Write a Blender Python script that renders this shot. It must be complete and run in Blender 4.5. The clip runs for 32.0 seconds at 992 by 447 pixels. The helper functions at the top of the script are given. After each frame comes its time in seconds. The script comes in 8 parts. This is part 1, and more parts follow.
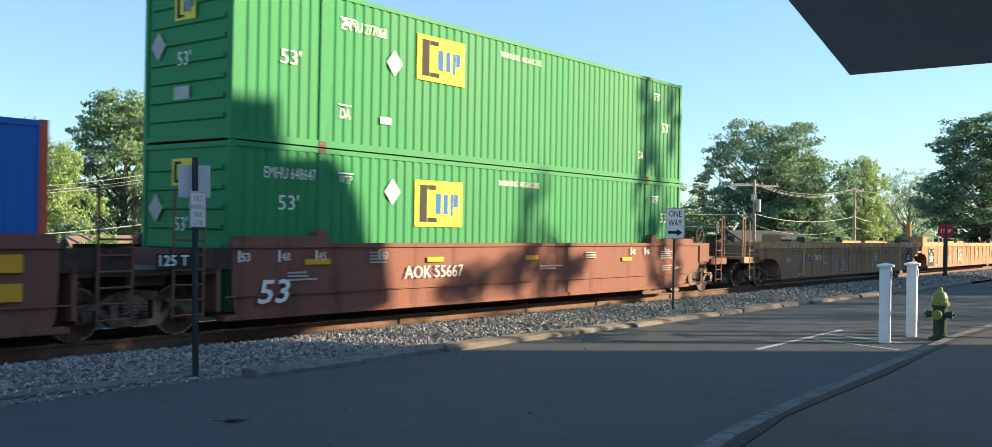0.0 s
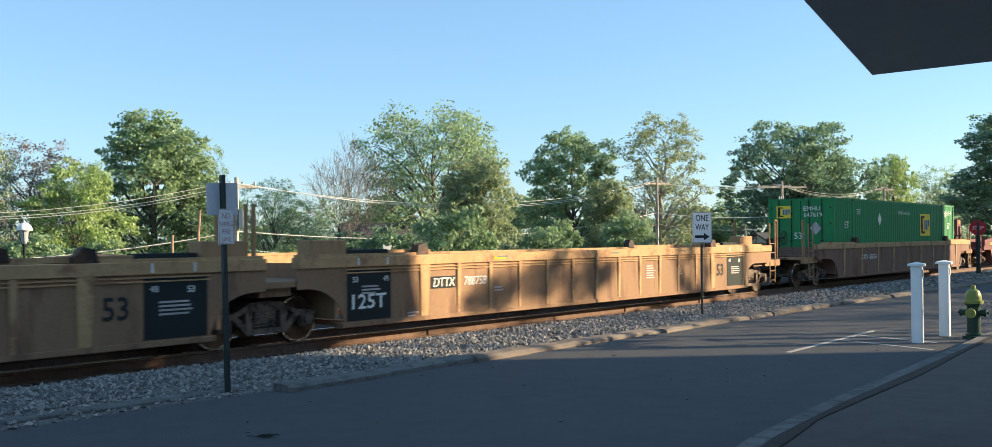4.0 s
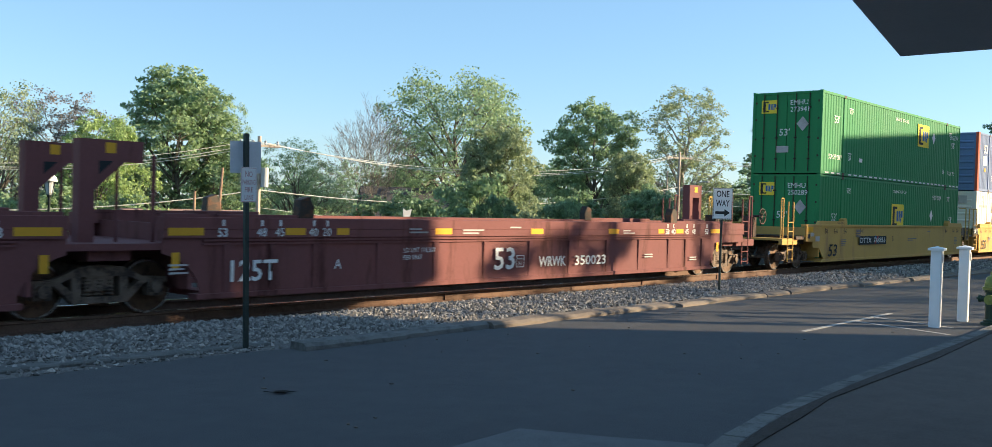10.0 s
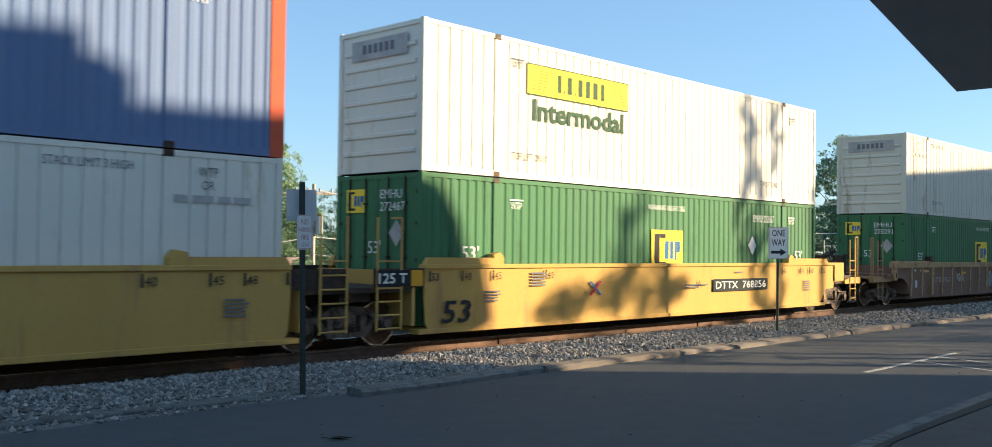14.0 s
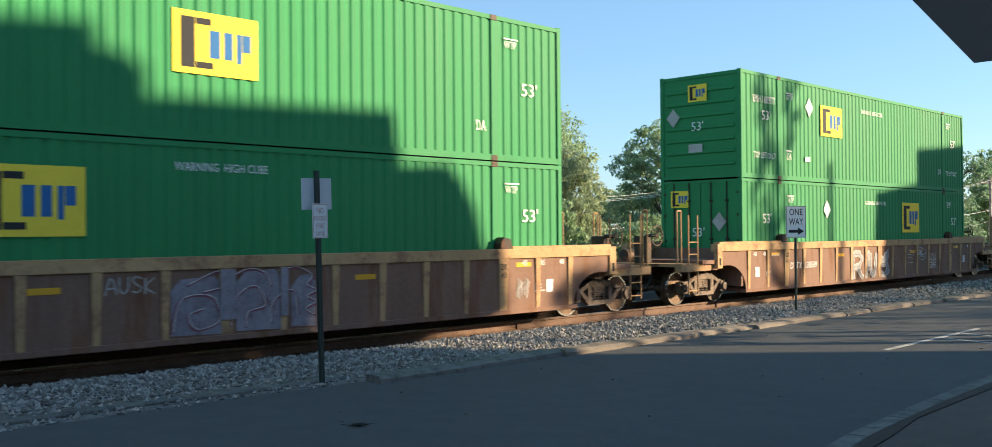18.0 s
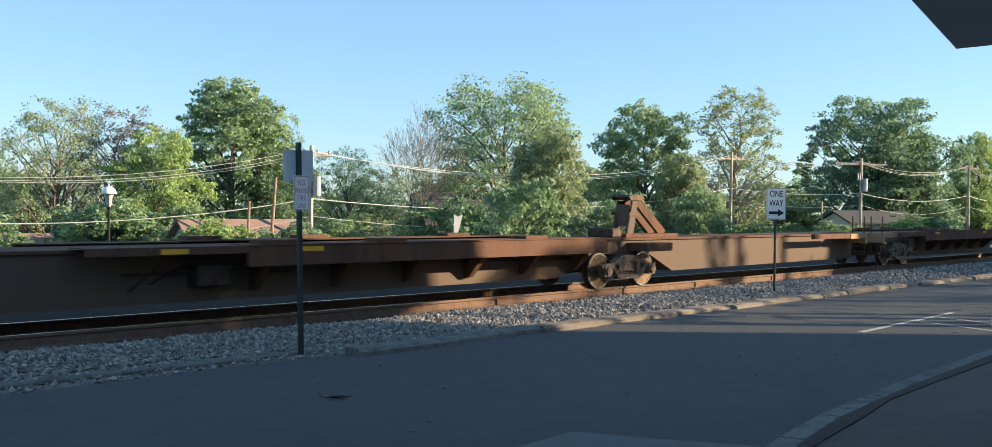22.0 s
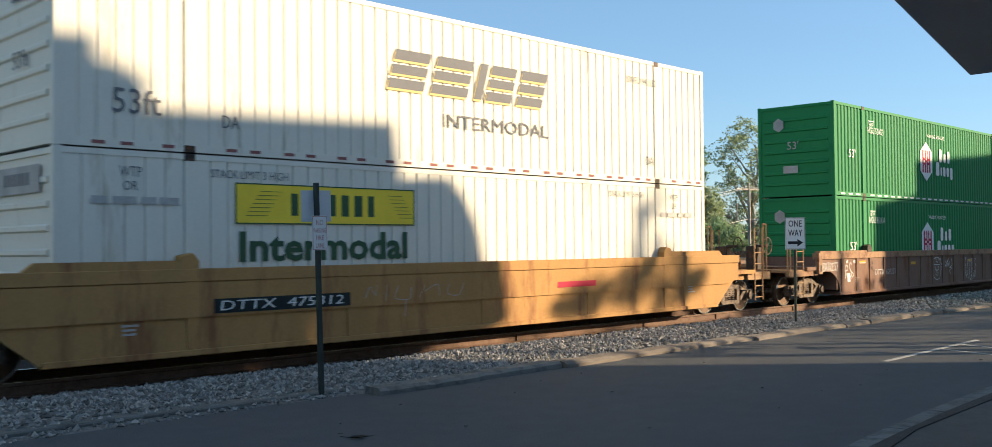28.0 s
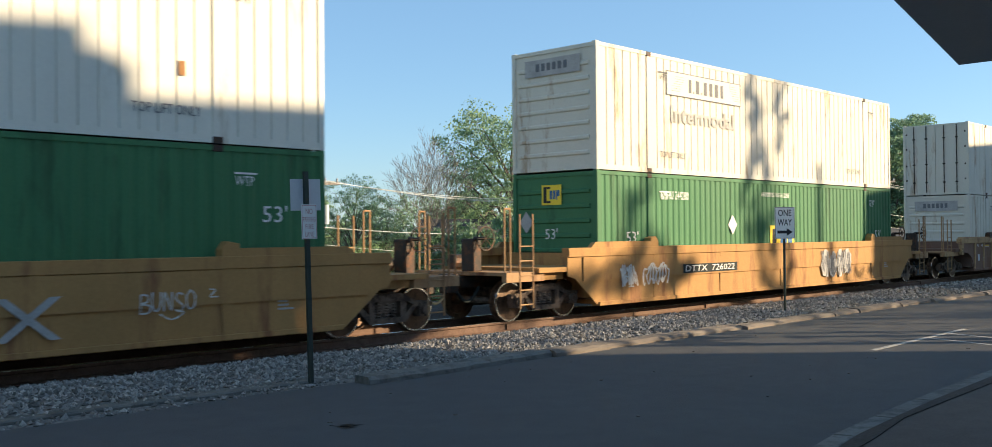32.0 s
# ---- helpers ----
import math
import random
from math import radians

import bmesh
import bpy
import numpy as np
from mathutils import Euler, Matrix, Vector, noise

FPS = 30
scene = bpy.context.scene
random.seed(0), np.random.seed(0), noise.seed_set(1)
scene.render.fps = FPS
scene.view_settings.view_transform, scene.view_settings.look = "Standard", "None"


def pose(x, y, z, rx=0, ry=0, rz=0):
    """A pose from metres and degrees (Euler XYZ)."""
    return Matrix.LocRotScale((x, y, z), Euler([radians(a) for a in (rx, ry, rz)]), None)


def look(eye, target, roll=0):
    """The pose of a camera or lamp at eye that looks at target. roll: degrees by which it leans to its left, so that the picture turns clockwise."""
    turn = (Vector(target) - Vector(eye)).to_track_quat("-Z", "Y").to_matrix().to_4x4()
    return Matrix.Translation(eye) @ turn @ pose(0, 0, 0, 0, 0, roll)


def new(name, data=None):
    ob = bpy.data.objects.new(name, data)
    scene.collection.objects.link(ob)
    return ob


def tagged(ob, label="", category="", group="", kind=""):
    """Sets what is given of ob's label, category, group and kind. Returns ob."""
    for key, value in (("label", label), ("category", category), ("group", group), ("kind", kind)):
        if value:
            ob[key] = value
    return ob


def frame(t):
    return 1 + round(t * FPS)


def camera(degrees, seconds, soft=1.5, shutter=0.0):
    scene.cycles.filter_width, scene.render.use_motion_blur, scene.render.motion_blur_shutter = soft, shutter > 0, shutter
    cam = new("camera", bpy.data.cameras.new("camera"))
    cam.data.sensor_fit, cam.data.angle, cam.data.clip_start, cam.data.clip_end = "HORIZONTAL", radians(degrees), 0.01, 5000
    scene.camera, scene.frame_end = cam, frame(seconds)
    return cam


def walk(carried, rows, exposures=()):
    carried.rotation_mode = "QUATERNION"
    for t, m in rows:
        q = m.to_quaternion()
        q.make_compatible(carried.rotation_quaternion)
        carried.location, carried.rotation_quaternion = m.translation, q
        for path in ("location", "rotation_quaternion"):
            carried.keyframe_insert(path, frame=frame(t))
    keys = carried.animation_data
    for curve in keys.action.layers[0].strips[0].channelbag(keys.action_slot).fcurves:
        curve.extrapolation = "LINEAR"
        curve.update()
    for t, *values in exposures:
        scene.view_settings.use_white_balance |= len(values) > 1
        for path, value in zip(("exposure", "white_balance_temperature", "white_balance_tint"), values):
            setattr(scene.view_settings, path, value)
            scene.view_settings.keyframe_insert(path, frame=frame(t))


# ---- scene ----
cam = camera(53.37, 32.0, soft=0.5, shutter=0.12)
# seconds, x, y, z, pitch, roll, yaw
PATH = [
    (0, 0.042, 0.064, 1.995, 0.35, -0.99, -52.08),
    (0.5, 0.037, 0.057, 1.986, 0.38, -0.88, -52.02),
    (1, 0.031, 0.052, 1.988, 0.63, -0.60, -51.85),
    (1.5, 0.018, 0.045, 2.006, 1.10, -0.24, -51.64),
    (2, 0.013, 0.044, 2.004, 1.29, -0.07, -51.39),
    (2.5, 0.018, 0.036, 2.001, 1.21, 0.02, -51.11),
    (3, 0.023, 0.041, 2.001, 1.00, 0.11, -50.87),
    (3.5, 0.029, 0.036, 2.005, 0.88, 0.35, -50.71),
    (5.5, 0.024, 0.036, 2.001, 0.78, 0.74, -50.10),
    (6, 0.031, 0.038, 1.992, 0.59, 0.76, -50.02),
    (6.5, 0.041, 0.036, 1.997, 0.21, 0.66, -49.96),
    (7, 0.004, 0.025, 2.016, -0.67, 0.39, -50.02),
    (7.5, 0.018, 0.007, 2.015, -0.96, 0.16, -49.93),
    (8, 0.016, 0.007, 2.012, -1.15, 0.03, -49.98),
    (8.5, -0.004, -0.004, 2.009, -1.24, -0.27, -49.85),
    (9, -0.008, 0.003, 2.007, -1.30, -0.45, -49.80),
    (9.5, 0.001, 0.003, 2.000, -1.16, -0.94, -49.73),
    (10, -0.009, 0.005, 2.002, -1.01, -1.66, -49.37),
    (10.5, -0.007, 0.008, 2.008, -1.12, -1.83, -49.09),
    (11, -0.005, -0.001, 2.004, -0.81, -2.06, -48.88),
    (11.5, 0.008, -0.011, 1.989, -0.17, -1.70, -48.67),
    (12, -0.040, -0.016, 2.001, 1.55, -1.01, -47.92),
    (12.5, -0.011, -0.040, 2.003, 1.67, -0.69, -47.28),
    (13, -0.047, 0.012, 2.004, 1.90, -0.30, -46.85),
    (13.5, 0.022, -0.006, 2.002, 1.71, -0.55, -46.35),
    (14, -0.039, -0.010, 2.007, 1.44, -0.73, -46.33),
    (14.5, -0.010, 0.003, 2.009, 1.44, -0.36, -46.24),
    (16.5, 0.020, -0.011, 2.006, 0.99, 0.35, -45.34),
    (17, -0.006, 0.003, 1.988, 0.98, 0.67, -45.41),
    (17.5, -0.002, -0.013, 1.985, 0.73, 0.47, -45.39),
    (18, -0.011, -0.003, 1.991, 0.62, 0.49, -45.37),
    (18.5, -0.012, -0.006, 1.997, 0.62, 0.44, -45.26),
    (19, -0.003, -0.011, 1.992, 0.55, 0.45, -45.20),
    (19.5, 0.013, -0.002, 1.996, 0.45, 0.43, -45.11),
    (20, 0.005, -0.012, 1.992, 0.39, 0.26, -45.03),
    (20.5, 0.018, -0.002, 1.987, -0.06, 0.09, -45.67),
    (21, 0.009, -0.008, 1.987, -0.40, -0.21, -46.13),
    (21.5, 0.015, 0.002, 1.990, -0.70, -0.50, -46.42),
    (22, -0.015, -0.008, 1.988, -0.77, -0.64, -46.43),
    (22.5, -0.019, -0.008, 1.997, -0.57, -0.86, -46.48),
    (23, -0.005, -0.011, 1.979, -1.15, -0.37, -44.36),
    (23.5, 0.015, -0.018, 1.984, -1.37, -0.37, -44.66),
    (24, 0.000, -0.034, 1.994, -1.40, -0.22, -44.94),
    (24.5, -0.030, -0.032, 2.012, 0.74, -0.14, -45.20),
    (26.5, -0.035, -0.026, 1.998, 1.30, 0.28, -45.62),
    (27, -0.030, -0.027, 2.001, 1.30, 0.47, -45.57),
    (27.5, -0.018, -0.028, 2.003, 1.35, 0.56, -45.36),
    (28, -0.023, -0.024, 1.990, 1.31, 0.56, -45.38),
    (28.5, -0.019, -0.022, 1.988, 1.24, 0.51, -45.48),
    (29, -0.031, -0.007, 1.992, 1.04, 0.57, -45.82),
    (29.5, -0.004, -0.027, 1.997, 0.90, 0.51, -46.08),
    (30, 0.025, -0.042, 1.995, 0.82, 0.47, -46.10),
    (30.5, -0.003, -0.024, 2.000, 0.79, 0.48, -46.29),
    (31, -0.020, -0.020, 1.997, 0.70, 0.44, -46.14),
    (31.5, -0.024, -0.023, 1.994, 0.66, 0.43, -46.09),
    (32, -0.008, -0.025, 1.992, 0.66, 0.50, -45.92),]
EXPOSURES = [(0, 1.42), (1, 1.37), (2, 1.27), (3, 1.27), (6, 1.29), (10, 1.25), (12, 1.3), (13, 1.2), (15, 1.2), (17, 1.24), (19, 1.31), (21, 1.29), (24, 1.25), (27, 0.98), (29, 1.22), (30, 1.42), (31, 1.12), (32, 1.08)]
walk(cam, [(t, pose(x, y, z, 90 + p, r, w)) for t, x, y, z, p, r, w in PATH], EXPOSURES)

# ---------------------------------------------------------------- light
SUN_EL = 17.0
RISE = math.tan(radians(SUN_EL)) - math.tan(radians(7.0))
SUN_DIR = Vector((0.70, -0.71, 0.0)).normalized()          # towards the sun, level
world = bpy.data.worlds.new("sky")
scene.world = world
world.use_nodes = True
_nt = world.node_tree
_sky = _nt.nodes.new("ShaderNodeTexSky")
_sky.sky_type = "NISHITA"
_sky.sun_disc = False
_sky.sun_elevation = radians(SUN_EL)
_sky.sun_rotation = math.atan2(SUN_DIR.x, SUN_DIR.y)
_sky.air_density, _sky.dust_density, _sky.ozone_density = 1.0, 0.25, 4.0
_haze = _nt.nodes.new("ShaderNodeMix")                      # thin even haze over the whole sky
_haze.data_type = "RGBA"
_haze.inputs[0].default_value = 0.5
_haze.inputs[7].default_value = (0.95, 1.70, 2.45, 1)
_nt.links.new(_sky.outputs[0], _haze.inputs[6])
_nt.links.new(_haze.outputs[2], _nt.nodes["Background"].inputs[0])
_nt.nodes["Background"].inputs[1].default_value = 0.125
sun = new("sun", bpy.data.lights.new("sun", "SUN"))
sun.data.energy, sun.data.angle, sun.data.color = 5.4, radians(0.55), (1.0, 0.80, 0.53)
_s = SUN_DIR * math.cos(radians(SUN_EL)) + Vector((0, 0, math.sin(radians(SUN_EL))))
sun.matrix_world = look(_s * 60, (0, 0, 0))

# ---------------------------------------------------------------- materials
MATS = {}


def nodes_of(name):
    m = bpy.data.materials.new(name)
    m.use_nodes = True
    nt = m.node_tree
    b = nt.nodes["Principled BSDF"]
    return m, nt, b


def ramp(nt, fac, stops):
    r = nt.nodes.new("ShaderNodeValToRGB")
    el = r.color_ramp.elements
    while len(el) < len(stops):
        el.new(0.5)
    for e, (p, c) in zip(el, stops):
        e.position, e.color = p, (*c, 1)
    nt.links.new(fac, r.inputs[0])
    return r.outputs[0]


def tex(nt, scale, detail=4, rough=0.6, stretch=(1, 1, 1), obj=True):
    c = nt.nodes.new("ShaderNodeTexCoord")
    mp = nt.nodes.new("ShaderNodeMapping")
    mp.inputs["Scale"].default_value = stretch
    nt.links.new(c.outputs["Object" if obj else "Generated"], mp.inputs[0])
    n = nt.nodes.new("ShaderNodeTexNoise")
    n.inputs["Scale"].default_value, n.inputs["Detail"].default_value = scale, detail
    n.inputs["Roughness"].default_value = rough
    nt.links.new(mp.outputs[0], n.inputs["Vector"])
    return n.outputs["Fac"]


def mixc(nt, fac, a, b, blend="MIX"):
    m = nt.nodes.new("ShaderNodeMix")
    m.data_type, m.blend_type = "RGBA", blend
    for sock, v in ((m.inputs[0], fac), (m.inputs[6], a), (m.inputs[7], b)):
        if isinstance(v, (int, float)):
            sock.default_value = v
        elif isinstance(v, tuple):
            sock.default_value = (*v, 1)
        else:
            nt.links.new(v, sock)
    return m.outputs[2]


def bump(nt, b, height, strength, dist=0.02):
    n = nt.nodes.new("ShaderNodeBump")
    n.inputs["Strength"].default_value, n.inputs["Distance"].default_value = strength, dist
    nt.links.new(height, n.inputs["Height"])
    nt.links.new(n.outputs[0], b.inputs["Normal"])


def mat(name, col, rough=0.6, metal=0.0, vary=0.25, scale=2.0, fine=30.0, dirt=None, dirt_amt=0.0, streak=False,
        bumps=0.15, rand=0.0, spec=0.22):
    """Base colour with a coarse and a fine variation, dirt or rust in patches, and a fine relief."""
    if name in MATS:
        return MATS[name]
    m, nt, b = nodes_of(name)
    lo = tuple(c * (1 - vary) for c in col)
    hi = tuple(min(1, c * (1 + vary * 0.7)) for c in col)
    st = (1, 1, 0.18) if streak else (1, 1, 1)
    n1 = tex(nt, scale, 5, 0.65, st)
    n2 = tex(nt, fine, 3, 0.7)
    base = ramp(nt, n1, [(0.3, lo), (0.7, hi)])
    base = mixc(nt, 0.35, base, ramp(nt, n2, [(0.35, lo), (0.65, hi)]))
    if dirt:
        n3 = tex(nt, scale * 1.7 + 0.3, 6, 0.72, st)
        f = ramp(nt, n3, [(0.62 - dirt_amt * 0.4, (0, 0, 0)), (0.72 - dirt_amt * 0.25, (1, 1, 1))])
        base = mixc(nt, f, base, dirt)
    if rand:
        o = nt.nodes.new("ShaderNodeObjectInfo")
        f = ramp(nt, o.outputs["Random"], [(0, (1 - rand,) * 3), (1, (1, 1, 1))])
        base = mixc(nt, 1.0, base, f, "MULTIPLY")
    nt.links.new(base, b.inputs["Base Color"])
    rr = nt.nodes.new("ShaderNodeMapRange")
    rr.inputs[3].default_value, rr.inputs[4].default_value = max(0.05, rough - 0.12), min(1, rough + 0.12)
    nt.links.new(n1, rr.inputs[0])
    nt.links.new(rr.outputs[0], b.inputs["Roughness"])
    b.inputs["Metallic"].default_value = metal
    b.inputs["Specular IOR Level"].default_value = spec
    if bumps:
        bump(nt, b, n2, bumps)
    MATS[name] = m
    return m


RUST = (0.13, 0.055, 0.028)
green_paint = mat("green_paint", (0.026, 0.215, 0.075), 0.62, 0, 0.14, 0.8, 25, (0.024, 0.175, 0.065), 0.12, True, 0.05)
green_hub = mat("green_deep", (0.016, 0.20, 0.065), 0.62, 0, 0.12, 0.8, 25, (0.006, 0.155, 0.05), 0.10, True, 0.05)
green_dull = mat("green_dull", (0.055, 0.17, 0.075), 0.62, 0, 0.18, 0.9, 25, (0.04, 0.11, 0.05), 0.2, True, 0.06)
white_box = mat("white_box_paint", (0.69, 0.655, 0.57), 0.62, 0, 0.07, 0.9, 20, (0.50, 0.45, 0.36), 0.06, True, 0.05)
white_worn = mat("white_box_worn", (0.63, 0.59, 0.50), 0.62, 0, 0.1, 0.9, 20, (0.36, 0.24, 0.14), 0.1, True, 0.06)
blue_paint = mat("blue_paint", (0.13, 0.19, 0.33), 0.62, 0, 0.13, 0.8, 25, (0.15, 0.20, 0.31), 0.15, True, 0.05)
blue_patch = mat("blue_patch", (0.03, 0.14, 0.55), 0.75, 0, 0.1, 1, 25, bumps=0.03)
blue_far = mat("blue_bright", (0.02, 0.12, 0.42), 0.45, 0, 0.12, 0.8, 25, bumps=0.05)
orange_post = mat("orange_paint", (0.55, 0.10, 0.05), 0.75, 0, 0.15, 2, 30, bumps=0.05)
yellow_car = mat("yellow_car_paint", (0.53, 0.32, 0.09), 0.78, 0, 0.12, 0.7, 22, (0.38, 0.215, 0.09), 0.16, True, 0.08)
yellow_dull = mat("yellow_car_worn", (0.36, 0.215, 0.11), 0.78, 0, 0.2, 0.9, 22, RUST, 0.22, True, 0.1)
yellow_chord = mat("yellow_chord_paint", (0.46, 0.285, 0.14), 0.78, 0, 0.25, 1.1, 20, (0.26, 0.14, 0.08), 0.34, False, 0.1)
tan_chord = mat("rusted_tan_paint", (0.34, 0.20, 0.115), 0.8, 0, 0.25, 1.1, 20, (0.19, 0.095, 0.06), 0.38, False, 0.12)
brown_car = mat("brown_car_paint", (0.20, 0.085, 0.062), 0.78, 0, 0.16, 0.8, 20, (0.12, 0.048, 0.036), 0.2, True, 0.08)
brown_red = mat("red_brown_paint", (0.175, 0.066, 0.062), 0.78, 0, 0.16, 0.8, 20, (0.085, 0.03, 0.025), 0.2, True, 0.08)
brown_rib = mat("brown_weathered", (0.21, 0.12, 0.085), 0.78, 0, 0.25, 0.9, 18, (0.16, 0.07, 0.035), 0.28, True, 0.1)
yellow_web = mat("dirty_yellow_sheet", (0.275, 0.165, 0.095), 0.78, 0, 0.22, 0.9, 22, (0.17, 0.095, 0.06), 0.24, True, 0.1)
rust_car = mat("rusty_brown_car", (0.25, 0.135, 0.095), 0.78, 0, 0.25, 0.9, 18, (0.13, 0.06, 0.04), 0.25, True, 0.1)
yellow_worn = mat("yellow_car_stained", (0.40, 0.218, 0.08), 0.78, 0, 0.2, 0.8, 22, (0.24, 0.11, 0.05), 0.22, True, 0.1)
spine_rust = mat("rusty_spine_steel", (0.115, 0.055, 0.032), 0.78, 0, 0.3, 1.2, 20, (0.07, 0.035, 0.025), 0.35, True, 0.12)
steel_dark = mat("dark_grimy_steel", (0.045, 0.036, 0.030), 0.6, 0.3, 0.35, 3, 30, RUST, 0.3, False, 0.2)
truck_steel = mat("truck_steel", (0.19, 0.14, 0.105), 0.7, 0.2, 0.35, 4, 30, (0.05, 0.035, 0.03), 0.4, False, 0.25)
wheel_steel = mat("wheel_steel", (0.16, 0.10, 0.065), 0.5, 0.5, 0.3, 5, 30, (0.06, 0.04, 0.03), 0.35, False, 0.15)
bright_steel = mat("polished_steel", (0.55, 0.53, 0.50), 0.25, 1.0, 0.15, 4, 40, bumps=0.05)
rail_rust = mat("rusty_rail", (0.17, 0.105, 0.075), 0.8, 0.1, 0.3, 3, 30, (0.12, 0.07, 0.05), 0.3, False, 0.2)
tie_wood = mat("creosoted_tie", (0.075, 0.05, 0.035), 0.85, 0, 0.35, 3, 25, (0.12, 0.09, 0.07), 0.3, False, 0.3, rand=0.3)
letter_white = mat("white_lettering", (0.75, 0.75, 0.72), 0.75, 0, 0.1, 3, 30, bumps=0)
letter_faded = mat("faded_lettering", (0.42, 0.40, 0.38), 0.75, 0, 0.3, 3, 30, bumps=0)
letter_dark = mat("dark_lettering", (0.03, 0.03, 0.032), 0.75, 0, 0.2, 3, 30, bumps=0)
letter_green = mat("dark_green_lettering", (0.045, 0.095, 0.05), 0.75, 0, 0.15, 3, 30, bumps=0)
letter_grey = mat("grey_lettering", (0.16, 0.16, 0.17), 0.75, 0, 0.15, 3, 30, bumps=0)
plate_black = mat("black_plate", (0.018, 0.024, 0.024), 0.75, 0, 0.2, 3, 30, bumps=0)
logo_yellow = mat("yellow_decal", (0.85, 0.62, 0.06), 0.75, 0, 0.1, 2, 30, bumps=0)
logo_blue = mat("blue_decal", (0.03, 0.13, 0.32), 0.75, 0, 0.1, 2, 30, bumps=0)
logo_red = mat("red_decal", (0.45, 0.03, 0.06), 0.75, 0, 0.1, 2, 30, bumps=0)
reflector = mat("yellow_reflector", (0.68, 0.34, 0.03), 0.75, 0, 0.1, 2, 30, bumps=0)
spray_white = mat("white_spray_paint", (0.62, 0.60, 0.56), 0.75, 0, 0.2, 4, 30, bumps=0)
spray_blue = mat("pale_blue_spray_paint", (0.32, 0.42, 0.46), 0.75, 0, 0.2, 4, 30, bumps=0)
sign_white = mat("sign_white", (0.80, 0.80, 0.78), 0.35, 0, 0.04, 2, 30, bumps=0)
sign_back = mat("aluminium_sheet", (0.52, 0.53, 0.54), 0.55, 0.15, 0.1, 2, 30, bumps=0.03)
sign_red = mat("sign_red", (0.50, 0.025, 0.03), 0.4, 0, 0.1, 2, 30, bumps=0)
green_post = mat("painted_green_post", (0.045, 0.06, 0.055), 0.5, 0.4, 0.2, 3, 40, RUST, 0.1, False, 0.1)
concrete = mat("kerb_concrete", (0.20, 0.165, 0.135), 0.9, 0, 0.25, 2.2, 45, (0.15, 0.14, 0.12), 0.25, False, 0.5, rand=0.15)
kerb_dark = mat("grey_kerb_concrete", (0.17, 0.165, 0.15), 0.9, 0, 0.25, 2.2, 45, (0.09, 0.088, 0.08), 0.35, False, 0.5, rand=0.15)
white_pvc = mat("white_post_paint", (0.78, 0.78, 0.76), 0.45, 0, 0.05, 3, 40, bumps=0.05)
hydrant_green = mat("dark_green_enamel", (0.018, 0.05, 0.035), 0.4, 0, 0.2, 4, 40, bumps=0.1)
hydrant_lime = mat("yellow_green_enamel", (0.18, 0.22, 0.06), 0.4, 0, 0.15, 4, 40, bumps=0.1)
line_paint = mat("worn_road_paint", (0.36, 0.35, 0.33), 0.8, 0, 0.25, 6, 60, (0.09, 0.09, 0.09), 0.3, False, 0.2)
canopy_paint = mat("canopy_soffit_paint", (0.80, 0.82, 0.82), 0.7, 0, 0.08, 1, 40, bumps=0.05)
pole_wood = mat("weathered_pole_wood", (0.48, 0.41, 0.34), 0.85, 0, 0.3, 2, 20, (0.15, 0.12, 0.09), 0.3, True, 0.3)
insulator = mat("grey_fitting", (0.40, 0.42, 0.43), 0.5, 0.2, 0.1, 4, 30, bumps=0)
cable = mat("pale_cable", (0.75, 0.72, 0.64), 0.5, 0.5, 0.1, 2, 20, bumps=0)
bark = mat("tree_bark", (0.19, 0.165, 0.14), 0.9, 0, 0.35, 2, 14, (0.07, 0.055, 0.045), 0.35, True, 0.5)
bark_brown = mat("brown_bark", (0.30, 0.20, 0.14), 0.9, 0, 0.3, 2, 14, bumps=0.5)
bark_pale = mat("pale_bark", (0.34, 0.31, 0.28), 0.9, 0, 0.3, 2, 14, bumps=0.5)
siding = mat("white_siding", (0.62, 0.62, 0.60), 0.7, 0, 0.06, 1, 20, bumps=0.05)
roof_shingle = mat("brown_shingles", (0.23, 0.155, 0.13), 0.9, 0, 0.2, 1.5, 8, bumps=0.3)
roof_grey = mat("grey_shingles", (0.085, 0.086, 0.09), 0.9, 0, 0.2, 1.5, 8, bumps=0.3)
brick_wall = mat("brick_masonry", (0.24, 0.10, 0.07), 0.85, 0, 0.25, 2, 12, bumps=0.3)
window_dark = mat("dark_window_glass", (0.02, 0.025, 0.03), 0.08, 0, 0.1, 1, 10, bumps=0)


def leaf_mat(name, col, spread=0.35):
    m, nt, b = nodes_of(name)
    g = nt.nodes.new("ShaderNodeNewGeometry")
    lo, hi = tuple(c * (1 - spread) for c in col), tuple(c * (1 + spread) for c in col)
    c = ramp(nt, g.outputs["Random Per Island"], [(0.0, lo), (0.6, col), (1.0, (hi[0] * 1.1, hi[1], hi[2]))])
    n = tex(nt, 0.35, 3)
    c = mixc(nt, 1.0, c, ramp(nt, n, [(0.3, (0.7, 0.75, 0.7)), (0.7, (1, 1, 1))]), "MULTIPLY")
    nt.links.new(c, b.inputs["Base Color"])
    b.inputs["Roughness"].default_value = 0.6
    t = nt.nodes.new("ShaderNodeBsdfTranslucent")
    nt.links.new(c, t.inputs[0])
    mx = nt.nodes.new("ShaderNodeMixShader")
    mx.inputs[0].default_value = 0.5
    nt.links.new(b.outputs[0], mx.inputs[1])
    nt.links.new(t.outputs[0], mx.inputs[2])
    nt.links.new(mx.outputs[0], nt.nodes["Material Output"].inputs[0])
    return m


